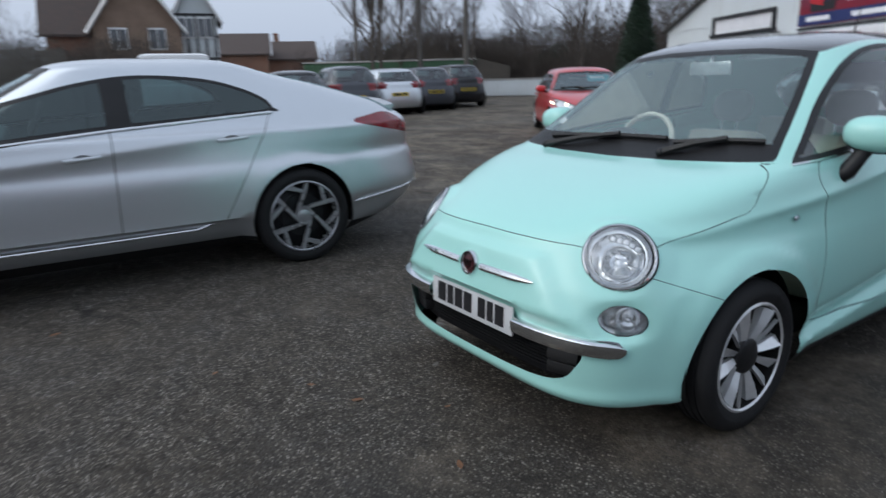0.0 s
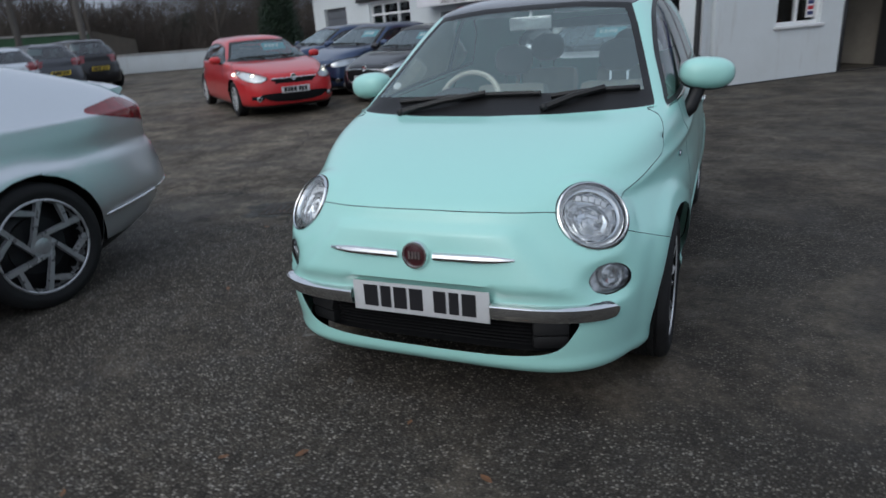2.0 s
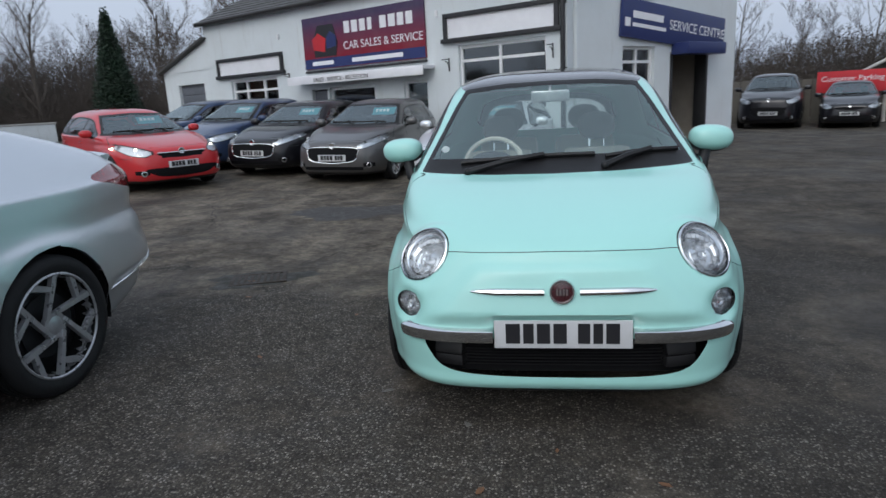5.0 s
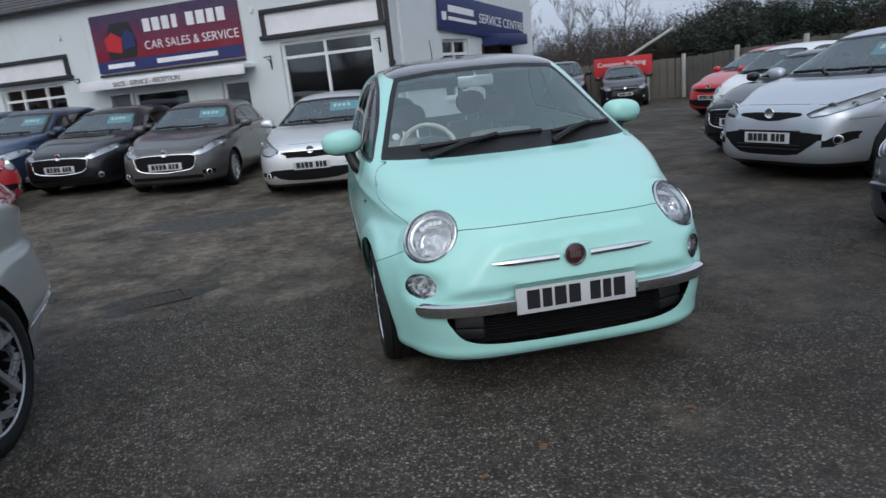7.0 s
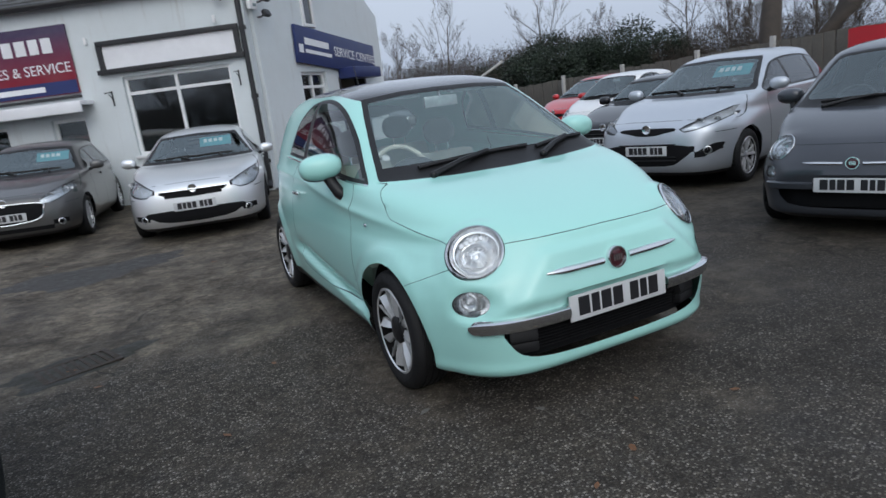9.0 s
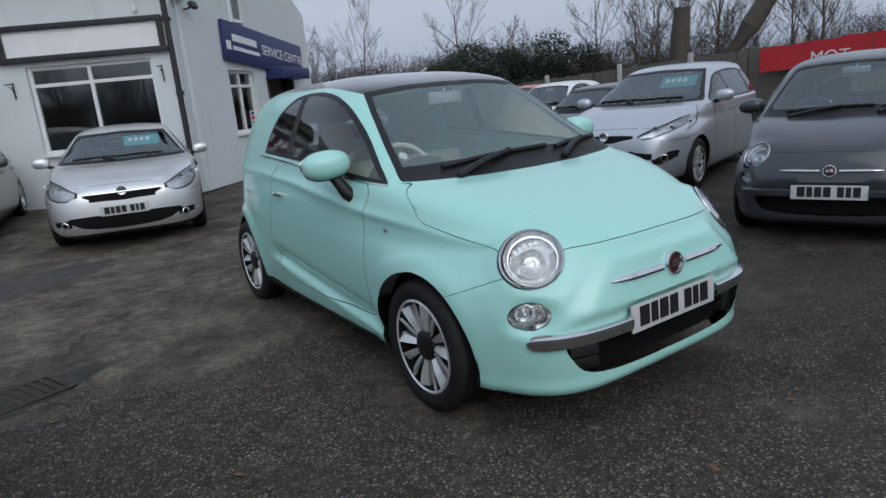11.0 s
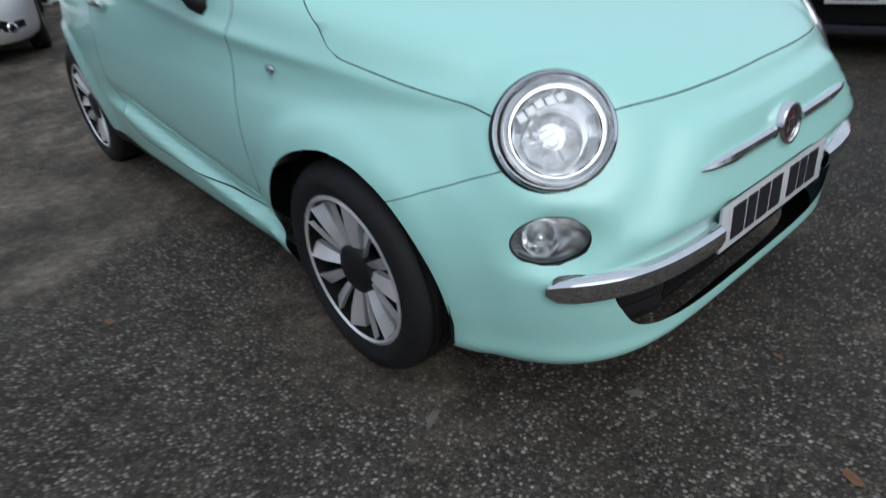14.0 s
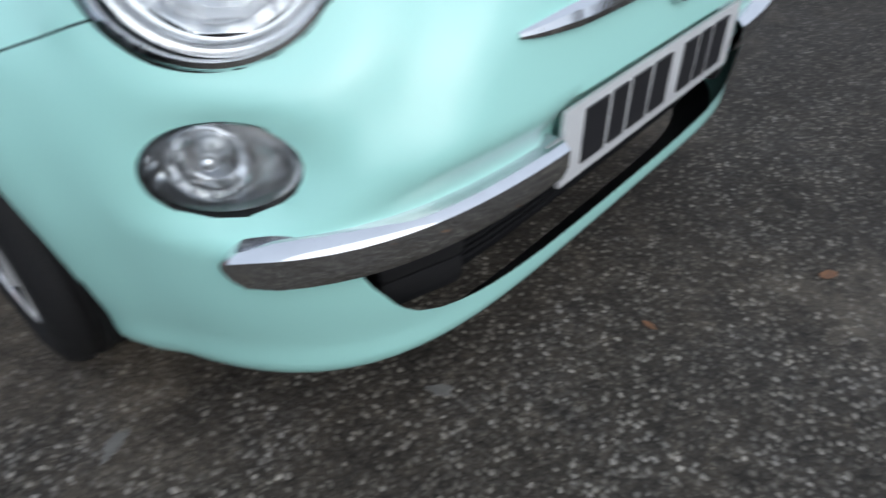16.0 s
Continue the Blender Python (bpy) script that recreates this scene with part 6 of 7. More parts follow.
# small fittings on the walls
alarm = solid("alarm_box", box(0.22, 0.09, 0.32, (0.22, -0.05, 3.36), 0.025), CARD_WHITE, side, "cream alarm box")
solid("alarm_lens", box(0.10, 0.02, 0.05, (0.22, -0.10, 3.27), 0.008), DASH_BLUE, alarm)
for x, z, f in ((0.47, 3.38, side), (0.42, 3.12, side), (1.35, 3.72, side), (2.75, 3.72, side), (-0.35, 3.42, front)):
    lampf = solid("flood_light", moved(join(box(0.17, 0.08, 0.12, (0, -0.03, 0), 0.02)), pose(x, -0.16, z, -28)), BLACK_WOOD, f, "small black flood light")
    solid("flood_bracket", tube([(x, 0.0, z - 0.03), (x, -0.08, z - 0.03), (x, -0.13, z)], 0.015, 6), BLACK_WOOD, lampf)
for x, z in ((-0.27, 2.10), (-2.60, 2.02), (-7.5, 2.05)):
    solid("scroll_bracket", join(tube([(x, -0.02, z - 0.14), (x, -0.02, z + 0.12)], 0.012, 6), tube([(x, -0.02, z + 0.10), (x, -0.26, z + 0.08)], 0.010, 6), tube([(x, -0.03 - 0.10 * (1 - math.cos(a)), z - 0.10 + 0.15 * math.sin(a)) for a in np.linspace(0, 1.7, 9)], 0.008, 5)), BLACK_WOOD, front, "black iron hanging bracket")
    solid("sensor_box", box(0.05, 0.05, 0.12, (x - 0.25, -0.03, z + 1.0), 0.01), CARD_WHITE, front)
up = solid("window", join(box(0.06, 0.06, 0.95, (2.02, -0.02, 3.55), 0.008), box(0.06, 0.06, 0.95, (2.42, -0.02, 3.55), 0.008), box(0.46, 0.07, 0.06, (2.22, -0.02, 3.06), 0.008), box(0.46, 0.06, 0.06, (2.22, -0.02, 4.04), 0.008)), FRAME_WHITE, side, "narrow upper window")
solid("pane", box(0.35, 0.01, 0.9, (2.22, -0.008, 3.55)), PRIVACY, up)
# roof: two slopes with a ridge along the front
def slope(x0, x1, ya, za, yb, zb, n, t=0.02):
    rows = []
    for k in range(n):
        f0, f1 = k / n, (k + 1) / n
        y0, y1 = ya + (yb - ya) * f0, ya + (yb - ya) * f1
        z0, z1 = za + (zb - za) * f0, za + (zb - za) * f1
        w, x, r = 0.30, x0 + (0.15 if k % 2 else 0) - 0.15, random.random
        while x < x1:
            a, b = max(x, x0), min(x + w - 0.012, x1)
            if b > a:
                h = t + 0.008 * r()
                rows.append(([(a, y0, z0 + h), (b, y0, z0 + h), (b, y1, z1 + 0.004), (a, y1, z1 + 0.004), (a, y0, z0), (b, y0, z0)], [[0, 1, 2, 3], [4, 5, 1, 0], [0, 3, 4], [1, 5, 2]]))
            x += w
    return join(*rows)
slates = solid("slate_covering", slope(-11.0, 0.1, -0.22, 3.66, 3.0, 5.2, 14), SLATE, front, "grey slate roof")
tagged(slates, kind="stuff")
solid("roof_deck", ([(-11.0, -0.2, 3.62), (0.1, -0.2, 3.62), (0.1, 3.0, 5.16), (-11.0, 3.0, 5.16), (-11.0, 6.4, 3.5), (0.1, 6.4, 3.5)], [[0, 1, 2, 3], [3, 2, 5, 4]]), SLATE, front)
solid("garage_roof", moved(box(2.6, 3.0, 0.06, (0, 0, 0), 0.01), pose(-12.05, 1.35, 2.92, 0, -18, 0)), SLATE, front)
# closed box behind the windows; its dark colour stands for an unlit room
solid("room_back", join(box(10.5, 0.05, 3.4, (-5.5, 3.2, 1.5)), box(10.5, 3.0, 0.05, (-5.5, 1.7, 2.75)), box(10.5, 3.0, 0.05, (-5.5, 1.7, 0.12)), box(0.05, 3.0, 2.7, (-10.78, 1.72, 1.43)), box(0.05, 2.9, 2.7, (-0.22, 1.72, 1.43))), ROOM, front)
FLAT = pose(0, 0, 0, 90)
lettering("CAR SALES & SERVICE", 0.24, SIGN_WHITE, sign, Matrix.Translation((-5.5, -0.062, 2.56)) @ FLAT)
lettering("SERVICE CENTRE", 0.28, SIGN_WHITE, svc, pose(3.02, -0.085, 2.48, 0, 4.5, 0) @ FLAT)
for w, h, x, z in ((1.0, 0.13, 0.0, 0.10), (1.1, 0.07, 0.05, -0.09), (0.16, 0.16, -0.66, -0.06)):
    solid("name_bar", moved(box(w, 0.008, h, (x, 0, z)), pose(2.3, -0.084, 2.60, 0, 4.5, 0)), SIGN_WHITE, svc)
lettering("SALES - SERVICE - RECEPTION", 0.13, BLACK_WOOD, canopy, Matrix.Translation((-6.2, -0.42, 1.88)) @ FLAT)


# ---------------------------------------------------------------- round the yard
BARK = surface("grey_brown_bark", (0.075, 0.062, 0.052), 0.9, 0.0, 0.3, 5.0, 0.5, 40.0)
TWIG = surface("bare_twigs", (0.070, 0.056, 0.047), 0.9, 0.0, 0.3, 2.0)
LEAF = surface("evergreen_leaf", (0.014, 0.026, 0.013), 0.8, 0.0, 0.6, 0.9)
LEAF_BROWN = surface("winter_thicket", (0.062, 0.049, 0.038), 0.85, 0.0, 0.5, 0.7)
CONIFER = surface("conifer_green", (0.014, 0.034, 0.017), 0.75, 0.0, 0.5, 2.0)
BOARD = surface("weathered_fence_board", (0.115, 0.105, 0.09), 0.85, 0.0, 0.3, 2.0, 0.4, 40.0)
CONCRETE = surface("pale_concrete", (0.42, 0.41, 0.39), 0.85, 0.0, 0.2, 3.0, 0.3, 60.0)
GREEN_STEEL = surface("green_container_steel", (0.035, 0.10, 0.045), 0.55, 0.0, 0.2, 2.0)
TARP = surface("grey_brown_tarpaulin", (0.085, 0.072, 0.058), 0.7, 0.0, 0.25, 2.0, 0.3, 8.0)
POLE = surface("weathered_pole", (0.11, 0.10, 0.09), 0.85, 0.0, 0.2, 4.0)
IRON = surface("rusty_iron", (0.05, 0.038, 0.03), 0.8, 0.3, 0.4, 20.0, 0.5, 120.0)
TILE_ROOF = surface("brown_roof_tile", (0.075, 0.055, 0.048), 0.85, 0.0, 0.3, 3.0)
MUD = surface("damp_mud", (0.020, 0.019, 0.012), 0.7, 0.0, 0.4, 12.0, 0.5, 90.0)
DEAD_LEAF = surface("dead_leaf", (0.16, 0.075, 0.035), 0.8, 0.0, 0.4, 30.0)
PALE_SCUFF = surface("dried_paint_scuff", (0.13, 0.125, 0.115), 0.8, 0.0, 0.3, 60.0, 0.3, 150.0)


def brickwork():
    m, nt, b = shader("red_brick")
    br = nt.nodes.new("ShaderNodeTexBrick")
    br.inputs["Scale"].default_value = 4.5
    br.inputs["Color1"].default_value, br.inputs["Color2"].default_value = (0.20, 0.062, 0.036, 1), (0.27, 0.095, 0.052, 1)
    br.inputs["Mortar"].default_value = (0.27, 0.19, 0.14, 1)
    br.inputs["Mortar Size"].default_value = 0.015
    link(nt, coords(nt), br.inputs["Vector"])
    base = mixed(nt, ramp(nt, noise_tex(nt, 1.1), [(0.4, 0.0), (0.7, 0.4)]), br.outputs["Color"], (0.11, 0.06, 0.045))
    link(nt, base, b.inputs["Base Color"])
    b.inputs["Roughness"].default_value = 0.85
    return m


BRICK = brickwork()


def bare_tree(seed, height, spread=0.42, levels=4, first=0.22, counts=(9, 6, 5, 4), stout=0.014):
    """Trunk and limbs, and the twigs that make the crown."""
    r = random.Random(seed)
    limbs, twigs = [], []

    def grow(p, d, length, rad, level):
        pts, rads, q = [p], [rad], p
        n = 4 if level < 2 else 3
        for k in range(n):
            d = (d + Vector((r.uniform(-1, 1), r.uniform(-1, 1), r.uniform(-0.4, 0.9))) * (0.10 if level == 0 else 0.22)).normalized()
            q = q + d * (length / n)
            pts.append(q)
            rads.append(max(0.0045, rad * (1 - 0.62 * (k + 1) / n)))
        (limbs if level < 2 else twigs).append(tube(pts, rads, 6 if level == 0 else 3, False))
        if level >= levels:
            return
        count = counts[level]
        for k in range(count):
            f = first + (1 - first) * (k + r.random()) / count if level == 0 else 0.25 + 0.75 * (k + r.random()) / count
            i = min(n - 1, int(f * n))
            s = pts[i].lerp(pts[i + 1], f * n - i)
            a = r.uniform(0, 2 * math.pi)
            side = Vector((math.cos(a), math.sin(a), 0))
            go = (d * (0.55 + 0.5 * f) + side * (0.85 - 0.35 * f) + Vector((0, 0, 0.25))).normalized()
            grow(s, go, length * spread * r.uniform(0.8, 1.25) * (1.25 - 0.45 * f), rads[i] * 0.55, level + 1)
    grow(Vector((0, 0, -0.2)), Vector((0, 0, 1)), height * 0.75, height * stout, 0)
    return join(*limbs), join(*twigs)


def leaf_cloud(seed, lobes, count, size):
    """Many small leaves over uneven lobes (centre, radii)."""
    r = random.Random(seed)
    verts, faces = [], []
    for _ in range(count):
        c, rad = r.choice(lobes)
        a, b = r.uniform(0, 2 * math.pi), math.acos(r.uniform(-0.6, 1))
        k = r.uniform(0.35, 1.06) ** 0.6 * (1 + 0.16 * math.sin(5 * a + c[0]) * math.sin(4 * b))
        p = Vector((c[0] + rad[0] * k * math.sin(b) * math.cos(a), c[1] + rad[1] * k * math.sin(b) * math.sin(a), c[2] + rad[2] * k * math.cos(b)))
        u = Vector((r.uniform(-1, 1), r.uniform(-1, 1), r.uniform(-1, 1))).normalized()
        v = u.cross(Vector((r.uniform(-1, 1), r.uniform(-1, 1), r.uniform(-1, 1)))).normalized()
        s = size * r.uniform(0.6, 1.4)
        i = len(verts)
        verts += [tuple(p - u * s), tuple(p + v * s * 0.45), tuple(p + u * s), tuple(p - v * s * 0.45)]
        faces.append([i, i + 1, i + 2, i + 3])
    return verts, faces


def polar(az, dist, z=None):
    """A place by bearing and distance from where the walk is widest."""
    x, y = -0.5 + dist * math.cos(radians(az)), -3.9 + dist * math.sin(radians(az))
    return x, y, lift(x, y) if z is None else z


KINDS = []
for seed, h, first, counts, stout in ((3, 9.0, 0.20, (10, 7, 5, 5), 0.012), (8, 7.5, 0.16, (9, 6, 5, 3), 0.009), (15, 10.5, 0.22, (11, 7, 5, 5), 0.012), (21, 6.0, 0.10, (11, 6, 5, 4), 0.008)):
    limbs, twigs = bare_tree(seed, h, 0.44, 4, first, counts, stout)
    t_ = thing("bare_tree", None, "leafless winter tree with fine grey twigs", "tree", "trees round the yard")
    solid("trunk", limbs, BARK, t_)
    solid("crown", twigs, TWIG, t_)
    KINDS.append(t_)
spots = [(139, 30, 0), (134, 34, 2), (130, 33, 1), (69, 41, 3), (121, 36, 2), (117, 40, 0), (113, 33, 2), (144, 42, 2), (149, 45, 0), (137, 44, 1), (132, 46, 0), (124, 47, 2), (127, 38, 0),
         (73, 44, 1), (67, 43, 3), (64, 46, 1), (56, 42, 1), (51, 47, 3), (44, 43, 1), (41, 38, 3), (34, 40, 1), (27, 36, 3), (18, 33, 1), (142, 36, 0), (146, 33, 2), (135, 39, 0), (178, 50, 1), (183, 46, 0), (171, 55, 2),
         (200, 36, 0), (215, 33, 2), (230, 36, 1), (247, 34, 0), (262, 37, 2), (280, 33, 1), (298, 36, 0), (315, 33, 2), (335, 36, 1), (352, 34, 0), (40, 29, 3), (37.5, 30, 3), (35, 28, 1), (32.5, 29, 3), (30, 28, 3), (28, 30, 1), (131, 37, 3), (126, 40, 3), (137, 40, 3), (141, 41, 3), (148.3, 28, 2), (147.3, 28.5, 0)]
rt = random.Random(5)
for k, (az, dist, kind) in enumerate(spots):
    x, y, z = polar(az, dist)
    low = 0.72 if 119 < az < 150 and dist > 29 else 1.0
    m = pose(x, y, z, 0, 0, rt.uniform(0, 360)) @ Matrix.Diagonal((*[low * rt.uniform(0.85, 1.15)] * 3, 1))
    if k < 4:
        KINDS[k].matrix_basis = pose(*polar(*spots[k][:2]), 0, 0, 40 * k) @ Matrix.Diagonal((low, low, low, 1))
        continue
    t_ = copy_thing(KINDS[kind], m)
    t_.matrix_basis = m

def lobes(seed, n, rx, ry, top):
    """Uneven clumps that crowd towards the middle and thin out upwards."""
    r = random.Random(seed)
    out = []
    for _ in range(n):
        x, y = rx * r.triangular(-1, 1, 0), ry * r.triangular(-1, 1, 0)
        z = top * r.random() ** 0.8 * (1 - 0.55 * (x / rx) ** 2)
        s = r.uniform(0.28, 0.75)
        out.append(((x, y, z + 0.2), (s * r.uniform(0.9, 1.4), s, s * r.uniform(0.7, 1.2))))
    return out


bush = thing("evergreen_bush", pose(*polar(52, 27)), "dense dark evergreen bush behind the fence", "bush", "bushes behind the fence")
solid("foliage", leaf_cloud(1, lobes(4, 34, 2.5, 1.4, 2.5), 26000, 0.045), LEAF, bush)
thicket = thing("brown_thicket", pose(*polar(70, 28)), "brown winter thicket of stems and dry leaves", "bush", "bushes behind the fence")
solid("foliage", leaf_cloud(2, lobes(7, 70, 3.3, 1.3, 1.7), 24000, 0.021), LEAF_BROWN, thicket)
stems = []
for _ in range(700):
    x, y = rt.uniform(-3.2, 3.2), rt.uniform(-1.3, 1.3)
    h = rt.uniform(0.9, 2.5) * (1 - 0.12 * abs(x))
    stems.append(tube([(x, y, 0), (x + rt.uniform(-0.2, 0.2), y, h * 0.5), (x + rt.uniform(-0.5, 0.5), y + rt.uniform(-0.3, 0.3), h)], [0.014, 0.009, 0.004], 3, False))
solid("undergrowth", join(*stems), TWIG, thicket)
for az, dist, s in ((49.5, 28, 1.1), (56, 29, 1.15), (59, 28, 1.0), (54, 27, 1.1), (47, 29, 0.95), (22, 26, 0.8), (133, 37, 0.8), (147, 42, 1.0)):
    m = pose(*polar(az, dist), 0, 0, rt.uniform(0, 360)) @ Matrix.Diagonal((s, s, s * rt.uniform(0.85, 1.1), 1))
    copy_thing(bush, m).matrix_basis = m
for az, dist, s in ((74, 30, 1.1), (67, 30, 1.2), (64, 33, 1.3), (61, 29, 1.0), (58, 31, 1.2), (54, 33, 1.3), (46, 29, 0.95), (42, 28, 0.92), (39, 30, 0.98), (20, 27, 0.85), (24, 28, 0.9), (36, 27, 0.9), (32, 26, 0.88), (28, 25, 0.82), (17, 25, 0.85), (12, 25, 0.9), (141, 36, 1.2), (137, 36, 1.1), (129, 35, 1.1), (144, 38, 1.2), (150, 40, 1.2), (125, 34, 1.0), (128, 46, 1.8), (133, 48, 1.8), (138, 48, 1.8), (143, 46, 1.7), (147, 50, 1.5), (122, 46, 2.0), (205, 34, 1.6), (222, 33, 1.7), (240, 34, 1.6), (258, 33, 1.7), (276, 34, 1.6), (294, 33, 1.7), (312, 34, 1.6), (330, 33, 1.7), (348, 34, 1.6), (173, 27, 1.15), (177, 26, 1.2), (181, 26, 1.2), (169, 29, 1.1)):
    m = pose(*polar(az, dist), 0, 0, az + 90 + rt.uniform(-20, 20)) @ Matrix.Diagonal((s * 1.25, s, s * rt.uniform(1.0, 1.5), 1))
    copy_thing(thicket, m).matrix_basis = m

conifer = thing("conifer", pose(*polar(124.2, 27)), "tall dark clipped conifer beside the garage", "tree")
solid("trunk", tube([(0, 0, -0.2), (0, 0, 4.5)], [0.14, 0.04], 8), BARK, conifer)
solid("foliage", leaf_cloud(9, [((0, 0, 0.5 + 0.34 * k), (1.05 - 0.082 * k, 1.05 - 0.082 * k, 0.9)) for k in range(11)], 30000, 0.045), CONIFER, conifer)

for x, y, lean, h in ((18.2, 11.2, 0.1, 3.5), (18.6, 9.6, 1.1, 3.7)):
    tr = thing("lopped_tree", pose(x, y, lift(x, y)), "dark lopped tree trunk behind the fence", "tree", "lopped trees")
    solid("trunk", tube([(0, 0, -0.3), (0.05, 0.02, 1.6), (lean * 0.4, -lean * 0.5, 2.6), (lean * 0.8, -lean, h)], [0.40, 0.34, 0.33, 0.27], 12), BARK, tr)
    solid("twigs", join(*(tube([(lean * 0.6, -lean * 0.7, h - 0.6), (lean * 0.6 + 0.5 * math.cos(a), -lean * 0.7 + 0.5 * math.sin(a), h + 0.3), (lean * 0.6 + 0.8 * math.cos(a), -lean * 0.7 + 0.8 * math.sin(a), h + 1.2)], [0.03, 0.018, 0.006], 4, False) for a in np.linspace(0, 6.0, 9))), TWIG, tr)

# boarded fence along the back and the right
def fence_run(points, group):
    f = thing("boarded_fence", None, "weathered close-boarded timber fence", "fence")
    plank = mesh_of("board", *box(0.235, 0.022, 1.0, (0, 0, 0.5), 0.004), BOARD)
    post = mesh_of("post", *box(0.10, 0.10, 1.0, (0, 0, 0.5), 0.01), CONCRETE)
    for (x0, y0, h0), (x1, y1, h1) in zip(points, points[1:]):
        d = math.hypot(x1 - x0, y1 - y0)
        turn = math.degrees(math.atan2(y1 - y0, x1 - x0))
        n = int(d / 0.25)
        for k in range(n):
            t = (k + 0.5) / n
            x, y, h = x0 + (x1 - x0) * t, y0 + (y1 - y0) * t, h0 + (h1 - h0) * t
            b = new("board", plank)
            b.parent = f
            b.matrix_basis = pose(x, y, lift(x, y) - 0.05, rt.uniform(-0.8, 0.8), rt.uniform(-0.5, 0.5), turn) @ Matrix.Diagonal((1, 1, h + rt.uniform(-0.02, 0.02), 1))
            if k % 10 == 0:
                p = new("post", post)
                p.parent = f
                s = math.radians(turn)
                p.matrix_basis = pose(x + 0.07 * math.sin(s), y - 0.07 * math.cos(s), lift(x, y) - 0.05, 0, 0, turn) @ Matrix.Diagonal((1, 1, h + 0.12, 1))
    return f


fence_run([(3.2, 20.2, 1.45), (11.2, 16.2, 1.35), (12.0, 6.5, 1.68), (12.6, -4.5, 1.95), (12.8, -12.0, 2.0)], "fence")
bn = thing("red_banner", pose(11.90, 4.6, 0.03, 0, 0, -87), "long red banner with white letters on the fence", "banner")
solid("cloth", ([(0.30 * k, -0.04 - 0.02 * math.sin(1.7 * k), z + 0.012 * k + 0.02 * math.sin(2.3 * k) * (j == 1)) for j, z in enumerate((1.12, 1.62)) for k in range(34)], [[k, k + 1, 34 + k + 1, 34 + k] for k in range(33)]), RED_BANNER, bn)
lettering("MOT", 0.34, SIGN_WHITE, bn, Matrix.Translation((1.05, -0.075, 1.22)) @ FLAT)
pk = thing("parking_sign", pose(9.30, 16.78, 0.10, 0, 0, -26.5), "red customer parking sign on the fence", "sign")
solid("panel", box(1.9, 0.03, 0.62, (0, -0.06, 1.12), 0.004), RED_BANNER, pk)
lettering("Customer Parking", 0.215, SIGN_WHITE, pk, Matrix.Translation((-0.84, -0.08, 1.14)) @ FLAT)
rail = thing("leaning_scaffold_pole", None, "pale scaffold pole leaning over the fence", "pole")
solid("pole", tube([(9.8, 17.6, 1.45), (11.7, 17.7, 2.35)], 0.05, 8), CONCRETE, rail)


# ---------------------------------------------------------------- far left: row of cars, container, houses
for (x, y, turn, paint, shape, lab) in ((-18.3, 10.9, -104, BLACK_PAINT, I20, "black hatchback seen from behind"), (-17.6, 9.1, -104, GREY_PAINT, P208, "grey hatchback seen from behind"), (-16.9, 7.3, -104, SILVER, ASTRA, "silver hatchback seen from behind"), (-16.1, 5.4, -104, GREY_PAINT, I20, "dark grey hatchback seen from behind"), (-15.2, 3.4, -104, BLACK_PAINT, ASTRA, "black hatchback with a long roof")):
    half = {id(I20): 0.855, id(P208): 0.868, id(ASTRA): 0.905}[id(shape)]
    wb = {id(I20): 2.525, id(P208): 2.538, id(ASTRA): 2.685}[id(shape)]
    end = max(shape["rear"])
    saloon(lab + " in a row", paint, stand(x, y, turn), shape, wb, 0.305, half, lamps=None, grille=None, rings=36, around=72, tail_lamp=[(end - 0.30, 0.98), (end - 0.02, 0.98), (end + 0.05, 0.84), (end - 0.20, 0.80)], group="cars in the far row")
van = thing("white_van", stand(-19.5, 1.35, -100) @ Matrix.Diagonal((1, 1, 1.07, 1)), "white van with a rounded roof behind the saloon", "van")
solid("body", join(box(1.9, 4.6, 1.15, (0, 0, 1.25), 0.22), box(1.86, 5.0, 0.7, (0, 0, 0.70), 0.15)), WHITE_PAINT, van)
for s in (-1, 1):
    solid("side_window", box(0.02, 1.2, 0.5, (s * 0.955, -1.5, 1.55), 0.005), PRIVACY, van)
    for yy in (-1.6, 1.6):
        wheel(van, s * 0.86, yy, 0.33, "five")

ct = thing("green_container", pose(*polar(147, 34), 0, 0, 55), "long green steel container", "container")
solid("body", box(9.0, 2.4, 2.3, (0, 0, 0.75), 0.05), GREEN_STEEL, ct)
rib_mesh = mesh_of("rib", *box(0.12, 0.06, 2.1, (0, 0, 0), 0.01), GREEN_STEEL)
for k in range(29):
    rib = new("rib", rib_mesh)
    rib.parent, rib.location = ct, (-4.3 + 0.3 * k, -1.21, 0.72)
solid("roof_edge", box(9.1, 2.5, 0.08, (0, 0, 1.93), 0.02), CONCRETE, ct)
sh_ = thing("tarpaulin_shed", pose(*polar(140.6, 33), 0, 0, 52), "low shed under a grey-brown tarpaulin", "shed")
solid("cover", prism([(-2.6, 0.1), (-2.6, 1.45), (-1.2, 1.95), (0.6, 2.05), (2.6, 1.5), (2.6, 0.1)], 3.0, 'y'), TARP, sh_)
lw = thing("low_white_wall", pose(*polar(137.5, 31.5), 0, 0, 47), "low white painted wall", "wall")
solid("wall", box(9.5, 0.25, 0.75, (0, 0, 0.42), 0.02), WALL, lw)
solid("coping", box(9.6, 0.32, 0.07, (0, 0, 0.84), 0.02), CONCRETE, lw)
